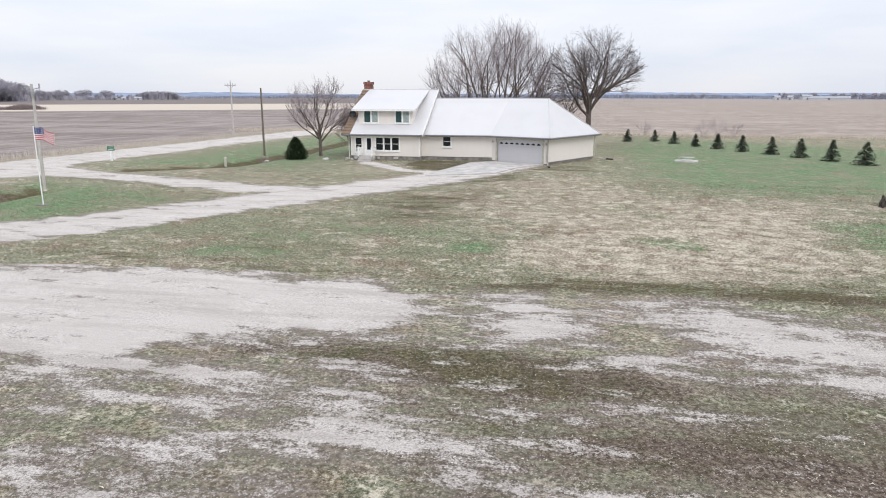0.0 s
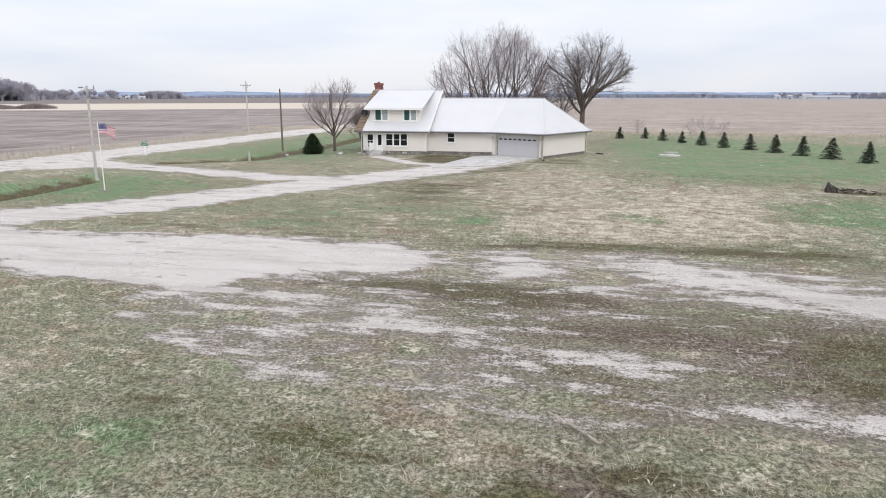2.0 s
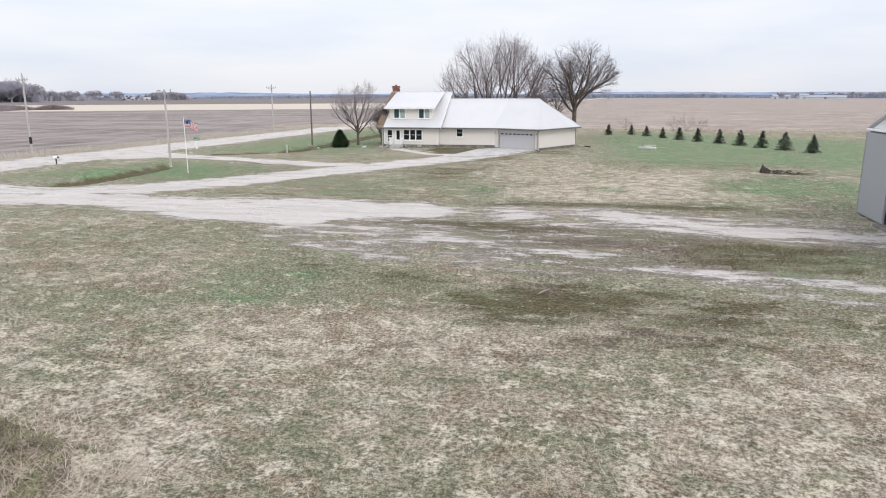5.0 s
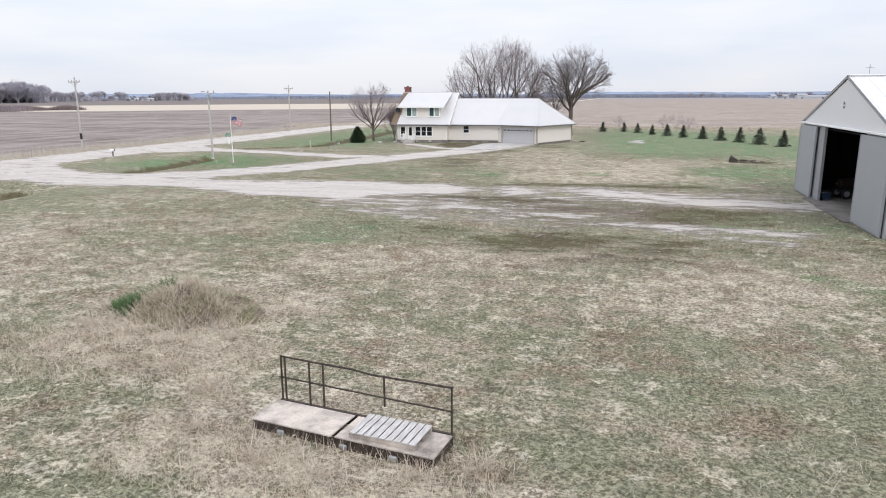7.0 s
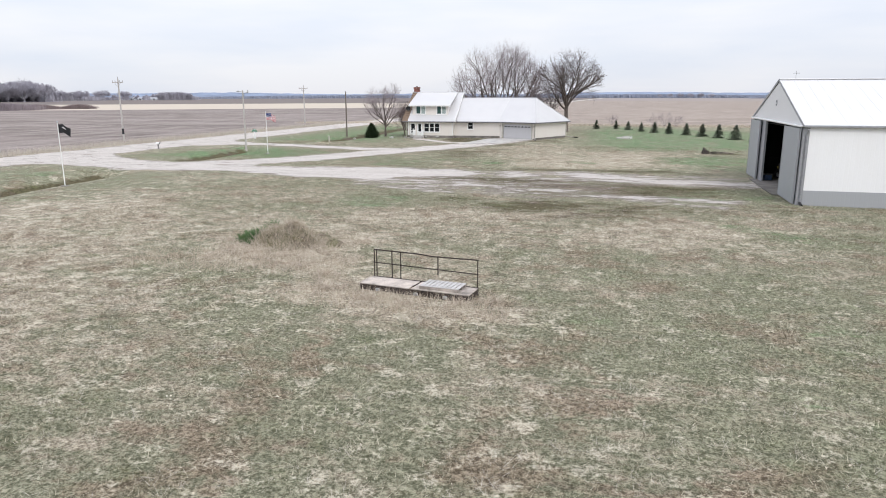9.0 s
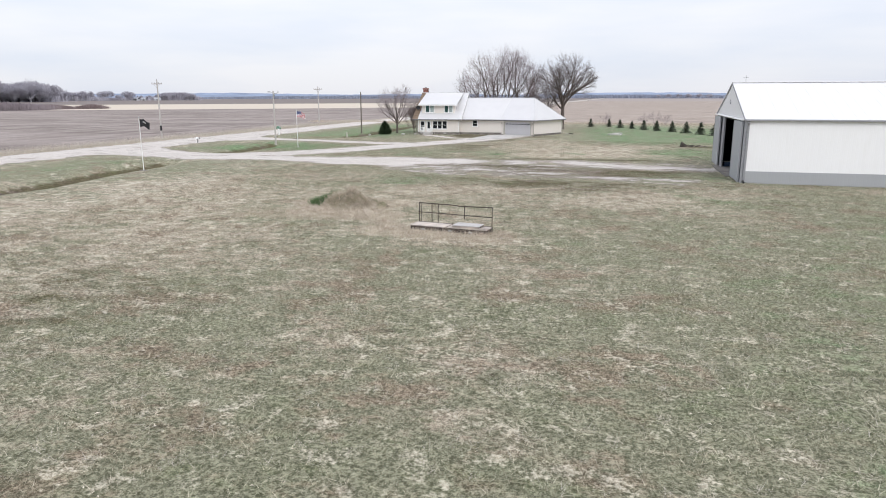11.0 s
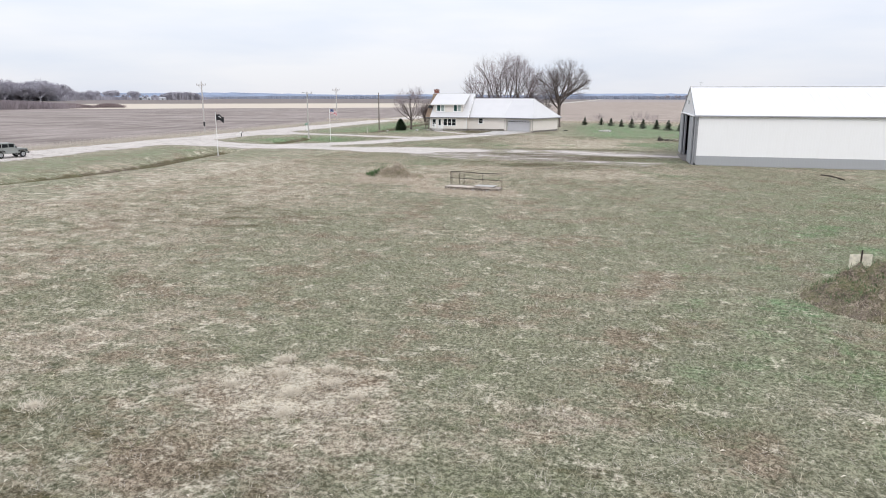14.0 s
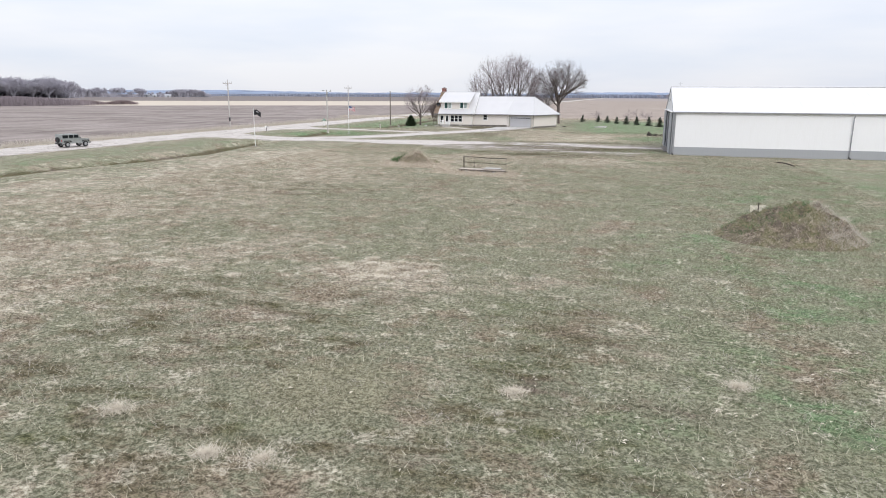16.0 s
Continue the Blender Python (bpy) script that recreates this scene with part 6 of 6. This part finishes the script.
for s in (-1, 1):
    for x0, x1 in ((-1.95, -1.15), (-1.02, -0.35), (-0.25, 0.4)):
        y0, y1 = sorted((s * 0.742, s * 0.752))
        part("side_window", box(x0, y0, 1.26, x1, y1, 1.68, 0.0), MAT_GLASS, jp)
    for x in (-1.35, 1.35):
        wheel(jp, x, s * 0.72, 0.40, 0.26)
        part("fender", loft([(x - 0.55, 0.72), (x - 0.42, 0.92), (x + 0.42, 0.92), (x + 0.55, 0.72), (x + 0.45, 0.74), (x + 0.36, 0.86), (x - 0.36, 0.86), (x - 0.45, 0.74)], 0.12, 0, 0.005), MAT_BLACK, jp).matrix_basis = pose(0, s * 0.86, 0)
    part("headlight", rod((2.02, s * 0.5, 0.88), (2.09, s * 0.5, 0.88), 0.1), MAT_INSUL, jp)
    part("tail_light", box(-2.13, s * 0.68 - 0.05, 0.85, -2.08, s * 0.68 + 0.05, 1.05), MAT_RED, jp)
    part("mirror", box(0.5, s * 0.92 - 0.09, 1.2, 0.58, s * 0.92 + 0.09, 1.36, 0.02), MAT_BLACK, jp)
part("bumper", box(2.06, -0.75, 0.45, 2.22, 0.75, 0.62, 0.03), MAT_BLACK, jp)
part("bumper", box(-2.22, -0.72, 0.45, -2.12, 0.72, 0.6, 0.03), MAT_BLACK, jp)
b = bmesh.new()
bmesh.ops.create_cone(b, cap_ends=True, segments=22, radius1=0.38, radius2=0.38, depth=0.22)
bmesh.ops.bevel(b, geom=b.edges[:], offset=0.05, segments=2, affect="EDGES")
b.transform(Matrix.Translation((-2.24, 0, 1.05)) @ Matrix.Rotation(radians(90), 4, "Y"))
part("spare_wheel", b, MAT_TYRE, jp)
part("windscreen", slab([(0.73, -0.66, 1.26), (0.73, 0.66, 1.26), (0.46, 0.66, 1.72), (0.46, -0.66, 1.72)], 0.01), MAT_GLASS, jp)

# ---------------------------------------------------------------- platform with railing on the grass
pf = thing("steel_platform", pose(5.86, -15.32, -0.01, 0, 0, -8.4), "rusty steel walkway platform with plywood deck and railing on the grass", "platform")
PL, PW = 3.72, 0.90
fb = bmesh.new()
box(-0.02, -PW, 0.0, PL, -PW + 0.06, 0.2, bm=fb)
box(-0.02, -0.05, 0.0, PL, 0.01, 0.24, bm=fb)
for x in (-0.02, 1.2, 2.4, PL - 0.06):
    box(x, -PW + 0.06, 0.02, x + 0.06, -0.05, 0.18, bm=fb)
part("frame", fb, MAT_IRON, pf, "rusted black steel channel frame")
part("deck_board", box(-0.06, -PW - 0.03, 0.205, 1.72, -0.06, 0.235, 0.004), MAT_PLY, pf, "weathered plywood deck sheet")
part("deck_board", box(1.80, -PW - 0.02, 0.205, PL + 0.02, -0.06, 0.232, 0.004), MAT_PLY, pf, "weathered plywood deck sheet")
posts = (0.0, 0.09, 0.66, 0.98, 2.32, PL - 0.04)
for k, x in enumerate(posts):
    z0 = 0.0 if k != 4 else 0.5
    part("post", box(x, -0.016, z0, x + 0.028, 0.012, 1.12), MAT_IRON, pf)
r = bmesh.new()
pts = [(0, 1.14), (0.98, 1.13), (1.65, 1.13), (2.1, 1.09), (PL, 1.12)]
for (xa, za), (xb, zb) in zip(pts[:-1], pts[1:]):
    rod((xa, 0, za), (xb, 0, zb), 0.022, seg=6, bm=r)
part("top_rail", r, MAT_IRON, pf)
part("mid_rail", rod((-0.04, 0, 0.70), (PL, 0, 0.66), 0.018, seg=6), MAT_IRON, pf)
for x in (0.55, 1.9, 2.9):
    part("hanger", box(x, -PW - 0.06, 0.02, x + 0.16, -PW - 0.001, 0.12, 0.02), MAT_GALV, pf)
pg = thing("slatted_pallet", pose(5.86, -15.32, 0.226, 0, 0, -8.4) @ pose(2.06, -0.84, 0, 0, 0, 1.5), "bleached slatted wooden pallet lying on the platform deck", "pallet")
for y in (0.0, 0.33, 0.66):
    part("runner", box(0, y, 0.0, 1.30, y + 0.06, 0.09), MAT_PLY, pg)
for k in range(9):
    part("slat", box(0.02 + k * 0.145, -0.02, 0.092, 0.135 + k * 0.145, 0.75, 0.115, 0.004), MAT_SLAT, pg)

# ---------------------------------------------------------------- mounds


def mound(name, x, y, rx, ry, h, seed, label, turn=0.0, peak=0.0, rough=0.5, power=1.4):
    n = 60
    rng = np.random.default_rng(seed)
    verts, faces = [], []
    for j in range(n + 1):
        for i in range(n + 1):
            u, v = 2 * i / n - 1, 2 * j / n - 1
            d = math.hypot(u - peak * (1 - abs(u)), v)
            z = h * max(0.0, (1 - d ** power)) if d < 1 else 0
            p = Vector((u * rx, v * ry, 0))
            z += (noise.noise(p * 0.9 + Vector((seed, 0, 0))) * rough + noise.noise(p * 2.6) * 0.2 + noise.noise(p * 6) * 0.06) * h * min(1, max(0, 1.05 - d) * 2.2)
            verts.append((p.x, p.y, z - (0.06 if d > 0.98 else 0.02)))
    for j in range(n):
        for i in range(n):
            a = j * (n + 1) + i
            faces.append((a, a + 1, a + n + 2, a + n + 1))
    t = thing(name, pose(x, y, 0, 0, 0, turn), label, "mound")
    ob = raw("soil", verts, faces, MAT_MOUND, t)
    for pl in ob.data.polygons:
        pl.use_smooth = True
    return t, verts


def mound_material():
    m = Nodes("weedy_soil")
    p = m.pos()
    a, b, f = m.noise(p, 1.1, 5, 0.6), m.noise(p, 4.0, 5, 0.65), m.noise(p, 16, 4, 0.7)
    soil = m.mix(m.step(f, 0.3, 0.7), (0.085, 0.066, 0.05, 1), (0.27, 0.225, 0.18, 1))
    weed = m.mix(m.step(f, 0.3, 0.7), (0.09, 0.095, 0.045, 1), (0.30, 0.265, 0.17, 1))
    c = m.mix(m.step(m.math("ADD", a, m.math("MULTIPLY", b, 0.5)), 0.62, 0.85), weed, soil)
    c = m.mix(m.math("MULTIPLY", m.step(b, 0.52, 0.68), 0.75), c, (0.42, 0.35, 0.27, 1))
    c = m.mix(m.math("MULTIPLY", m.step(m.noise(p, 2.2, 5, 0.7), 0.53, 0.66), 0.5), c, (0.075, 0.062, 0.047, 1))
    return m.finish(c, 0.95, 0, m.math("ADD", f, b), 0.8, 0.08, spec=0.1)


MAT_MOUND = mound_material()


def weeds(name, verts_of, n, hmin, hmax, width, mat, label, parent=None, seed=1, leanxy=0.35, category="weeds"):
    """Loose blades: verts_of(rng) gives each foot."""
    rng = np.random.default_rng(seed)
    feet = verts_of(rng, n)
    n = len(feet)
    ang = rng.uniform(0, 2 * np.pi, n)
    ln = rng.uniform(hmin, hmax, n)
    tip = feet + np.stack([rng.normal(0, leanxy, n) * ln, rng.normal(0, leanxy, n) * ln, ln], -1)
    sd = np.stack([np.cos(ang), np.sin(ang), 0 * ang], -1) * (width * rng.uniform(0.6, 1.4, n))[:, None]
    v = np.stack([feet - sd, feet + sd, tip], 1).reshape(-1, 3)
    f = np.arange(3 * n).reshape(-1, 3)
    me = bpy.data.meshes.new(name)
    me.vertices.add(3 * n)
    me.vertices.foreach_set("co", v.ravel())
    me.loops.add(3 * n)
    me.loops.foreach_set("vertex_index", f.ravel())
    me.polygons.add(n)
    me.polygons.foreach_set("loop_start", np.arange(0, 3 * n, 3))
    me.update(calc_edges=True)
    me.materials.append(mat)
    ob = new(name, me)
    ob.parent = parent
    if parent is None:
        tagged(ob, label, category, kind="stuff")
    return ob


def from_mesh(verts, lo=0.05, keep=None):
    pool = np.array([v for v in verts if v[2] > lo and (keep is None or keep(*v))])
    return lambda rng, n: pool[rng.integers(0, len(pool), n)] + np.concatenate([rng.normal(0, 0.06, (n, 2)), np.full((n, 1), -0.02)], 1)


def ring(cx, cy, r0, r1):
    def feet(rng, n):
        a, r = rng.uniform(0, 2 * np.pi, n), rng.triangular(r0, r0 + 0.001, r1, n)
        return np.stack([cx + np.cos(a) * r, cy + np.sin(a) * r * 0.85, np.zeros(n)], -1)
    return feet


m1, v1 = mound("dirt_mound", 0.05, -10.2, 2.5, 1.7, 0.60, 3, "low weedy soil mound overgrown with dry grass", -12, 0.1, 1.15, 1.2)
weeds("dry_grass", from_mesh(v1, 0.04, lambda x, y, z: (y < 0.3 and -0.3 < x < 1.7) or (y < -0.45 and x > -1.0)), 2300, 0.15, 0.45, 0.008, MAT_DRY, "", m1, 5, 0.7)
weeds("weed_mat", from_mesh(v1, 0.1), 2600, 0.05, 0.2, 0.012, MAT_BLADE, "", m1, 55, 0.9)
for kx, ky, kr, kn in ((-2.6, -10.6, 0.7, 500), (-1.7, -12.0, 0.5, 420), (-0.4, -12.4, 0.6, 420), (1.2, -12.6, 0.7, 420), (2.6, -12.0, 0.7, 380), (2.2, -14.0, 0.6, 420), (3.9, -14.9, 0.5, 420), (4.6, -16.4, 0.5, 380), (0.8, -14.2, 0.5, 320), (-1.4, -13.8, 0.5, 300), (6.4, -17.2, 0.5, 260), (7.6, -17.4, 0.4, 240), (9.2, -17.0, 0.5, 300), (10.2, -16.4, 0.5, 300), (3.2, -9.6, 0.6, 300)):
    weeds("dry_grass_clump", ring(kx, ky, 0, kr * 1.6), kn * 3 // 5, 0.05, 0.34, 0.007, MAT_DRY, "clump of tall dry grass on the lawn", seed=int(900 + 37 * kx + 11 * ky), leanxy=1.5)
weeds("dry_grass", ring(0.3, -10.6, 1.3, 3.6), 3600, 0.06, 0.30, 0.008, MAT_DRY, "tangled dry grass round the soil mound", seed=51, leanxy=0.9)
weeds("dry_grass", ring(26.0, -37.5, 2.3, 3.4), 3000, 0.04, 0.18, 0.007, MAT_DRY, "dry grass round the soil mound", seed=52, leanxy=0.8)
TUFTS = ((9.6, -59.5, 0.5), (13.3, -60.4, 0.6), (12.3, -60.5, 0.4), (17.0, -56.6, 0.4), (21.6, -55.0, 0.4), (6.2, -50.0, 0.45), (9.4, -48.0, 0.35), (10.2, -47.2, 0.4), (10.9, -48.1, 0.4), (11.6, -47.4, 0.4), (12.3, -47.9, 0.3), (9.9, -46.4, 0.35), (11.2, -46.7, 0.35), (8.6, -48.6, 0.3), (11.2, -49.0, 0.35))
for kx, ky, kr in TUFTS:
    weeds("dry_tuft", ring(kx, ky, 0, kr), 700, 0.03, 0.10, 0.007, MAT_LITTER, "bleached dead weed tuft in the lawn", seed=int(60 + 10 * kx), leanxy=1.5)
weeds("green_growth", from_mesh(v1, -0.04, lambda x, y, z: abs(x + 1.45) < 0.5 and -1.2 < y < 0.3), 2600, 0.18, 0.50, 0.024, MAT_GREENB, "", m1, 6, 0.4)
m2, v2 = mound("dirt_mound", 26.0, -37.5, 3.15, 2.7, 1.6, 8, "weedy soil mound with dry stalks on the lawn", 8, 0.14, 0.26, 1.15)
weeds("dry_grass", from_mesh(v2, 0.08, lambda x, y, z: x > 0.6 or y < -1.0), 2600, 0.06, 0.24, 0.006, MAT_DRY, "", m2, 7, 0.8)
weeds("green_growth", from_mesh(v2, 0.2, lambda x, y, z: x < 0.7 and y > -1.0), 1900, 0.05, 0.18, 0.010, MAT_GREENB, "", m2, 8, 0.8)
weeds("weed_mat", from_mesh(v2, 0.05, lambda x, y, z: x < 1.0), 4200, 0.05, 0.18, 0.008, MAT_BLADE, "", m2, 9, 0.9)
weeds("bleached_stalks", from_mesh(v2, 0.06, lambda x, y, z: x > 0.8 and y < 1.2), 3200, 0.08, 0.26, 0.008, MAT_DRYPALE, "", m2, 10, 0.9)

bd = thing("yard_sign", pose(24.95, -35.8, 0.38, 0, 0, 10) @ Matrix.Scale(0.9, 4), "two pale boards on a dark stake in the grass", "sign")
part("stake", box(-0.025, -0.085, -0.7, 0.025, -0.061, 1.0), MAT_IRON, bd)
part("board", box(-0.40, -0.06, 0.10, -0.004, -0.041, 0.84, 0.004), MAT_PALE, bd)
part("board", box(0.004, -0.06, 0.12, 0.38, -0.041, 0.86, 0.004), MAT_PALE, bd)


def stick(pts, r, mat, label):
    t = thing("fallen_branch", pose(pts[0][0], pts[0][1], 0), label, "branch", "fallen branches on the grass")
    b = bmesh.new()
    o = Vector((pts[0][0], pts[0][1], 0))
    for p, q in zip(pts[:-1], pts[1:]):
        rod(Vector(p) - o, Vector(q) - o, r, r * 0.8, 6, b)
    part("limb", b, mat, t)


stick([(8.0, 5.5, 0.05), (8.3, 5.35, 0.09), (8.6, 5.1, 0.07), (8.85, 4.85, 0.04)], 0.03, MAT_STICK, "pale peeled branch lying on the grass")
stick([(8.55, 2.7, 0.04), (8.7, 2.95, 0.08), (8.82, 3.25, 0.05)], 0.025, MAT_STICK, "short pale stick lying on the grass")
stick([(32.4, -0.2, 0.06), (32.7, -1.4, 0.12), (33.0, -2.6, 0.10), (33.2, -3.5, 0.05)], 0.06, MAT_STICK_D, "dark fallen limb lying beside the shed")

# ---------------------------------------------------------------- grass, weeds, litter


def zone(a, x, y):
    i = np.clip(np.searchsorted(GX, x), 0, len(GX) - 1)
    j = np.clip(np.searchsorted(GY, y), 0, len(GY) - 1)
    return a[j, i]


def scatter(x0, x1, y0, y1, avoid=0.22):
    def feet(rng, n):
        x, y = rng.uniform(x0, x1, 3 * n), rng.uniform(y0, y1, 3 * n)
        ok = (zone(gravel, x, y) < avoid) & (zone(dirt, x, y) < 0.75)
        x, y = x[ok][:n], y[ok][:n]
        return np.stack([x, y, ground_height(x, y) - 0.01], -1)
    return feet


def clumped(x0, x1, y0, y1, per, spread):
    """Feet gathered in small clumps."""
    def feet(rng, n):
        k = n // per
        c = scatter(x0, x1, y0, y1)(rng, k)
        f = np.repeat(c, per, 0)
        f[:, :2] += rng.normal(0, spread, (len(f), 2))
        return f
    return feet


MAT_LAWN = blade_material()


def lawn(*args, **kw):
    """Blades that carry the zones of the ground they stand on."""
    ob = weeds(*args, **kw)
    co = np.empty(len(ob.data.vertices) * 3)
    ob.data.vertices.foreach_get("co", co)
    x, y = co[0::3], co[1::3]
    for name, a in (("gravel", gravel), ("green", green), ("dirt", dirt), ("straw", straw), ("disc", disc)):
        ob.data.attributes.new(name, "FLOAT", "POINT").data.foreach_set("value", zone(a, x, y).astype(np.float32))
    return ob


lawn("grass", clumped(-14, 34, -62, 14, 9, 0.13), 620000, 0.04, 0.13, 0.0075, MAT_LAWN, "short matted spring grass over the yard", seed=21, leanxy=1.1, category="grass")
lawn("grass", clumped(-26, 26, 20, 50, 8, 0.12), 90000, 0.03, 0.10, 0.012, MAT_LAWN, "short matted spring grass before the house", seed=23, leanxy=1.0, category="grass")
weeds("dry_grass", clumped(-12, 26, -60, 8, 14, 0.09), 60000, 0.04, 0.13, 0.005, MAT_DRYPALE, "dead straw tufts in the lawn", seed=29, leanxy=1.6, category="grass")
weeds("dry_grass", scatter(-50.4, -48.3, -30, 110, avoid=2), 16000, 0.25, 0.85, 0.016, MAT_DRYPALE, "tall dry grass along the road's edge", seed=24, leanxy=0.2)
weeds("dry_grass", scatter(3.6, 10.8, -18.4, -16.4), 1800, 0.12, 0.42, 0.007, MAT_DRY, "tall dry stalks round the platform", seed=25, leanxy=0.4)
weeds("dry_grass", scatter(-4.5, 4.5, -15.5, -12.5), 3500, 0.08, 0.3, 0.007, MAT_DRY, "tall dry grass before the soil mound", seed=26, leanxy=0.5)
weeds("dry_grass", scatter(-60, 60, 106, 112, avoid=2), 9000, 0.2, 0.55, 0.03, MAT_DRY, "dry grass along the field's edge", seed=27, leanxy=0.2)


def litter(n, x0, x1, y0, y1, seed, size):
    rng = np.random.default_rng(seed)
    x, y = rng.uniform(x0, x1, n), rng.uniform(y0, y1, n)
    keep = np.array([noise.noise(Vector((a * 0.25, b * 0.25, 3.0))) > -0.05 for a, b in zip(x, y)])
    x, y = x[keep], y[keep]
    verts, faces = [], []
    for a, b in zip(x, y):
        t = rng.uniform(0, 6.28)
        l, w = size * rng.uniform(0.6, 1.6), size * rng.uniform(0.25, 0.5)
        c, s = math.cos(t), math.sin(t)
        z = 0.03 + rng.uniform(0, 0.03)
        k = len(verts)
        verts += [(a - c * l, b - s * l, z), (a - s * w, b + c * w, z + 0.03), (a + c * l, b + s * l, z + 0.01), (a + s * w, b - c * w, z + 0.02)]
        faces.append((k, k + 1, k + 2, k + 3))
    return tagged(raw("leaf_litter", verts, faces, MAT_LITTER), "pale dry husks scattered over the grass", "litter", kind="stuff")


litter(1200, 2, 32, -62, -28, 31, 0.040)
litter(500, 13, 30, -60, -44, 34, 0.045)
litter(900, -10, 22, -28, 8, 32, 0.045)
litter(2200, -6, 20, 6, 20, 33, 0.025)
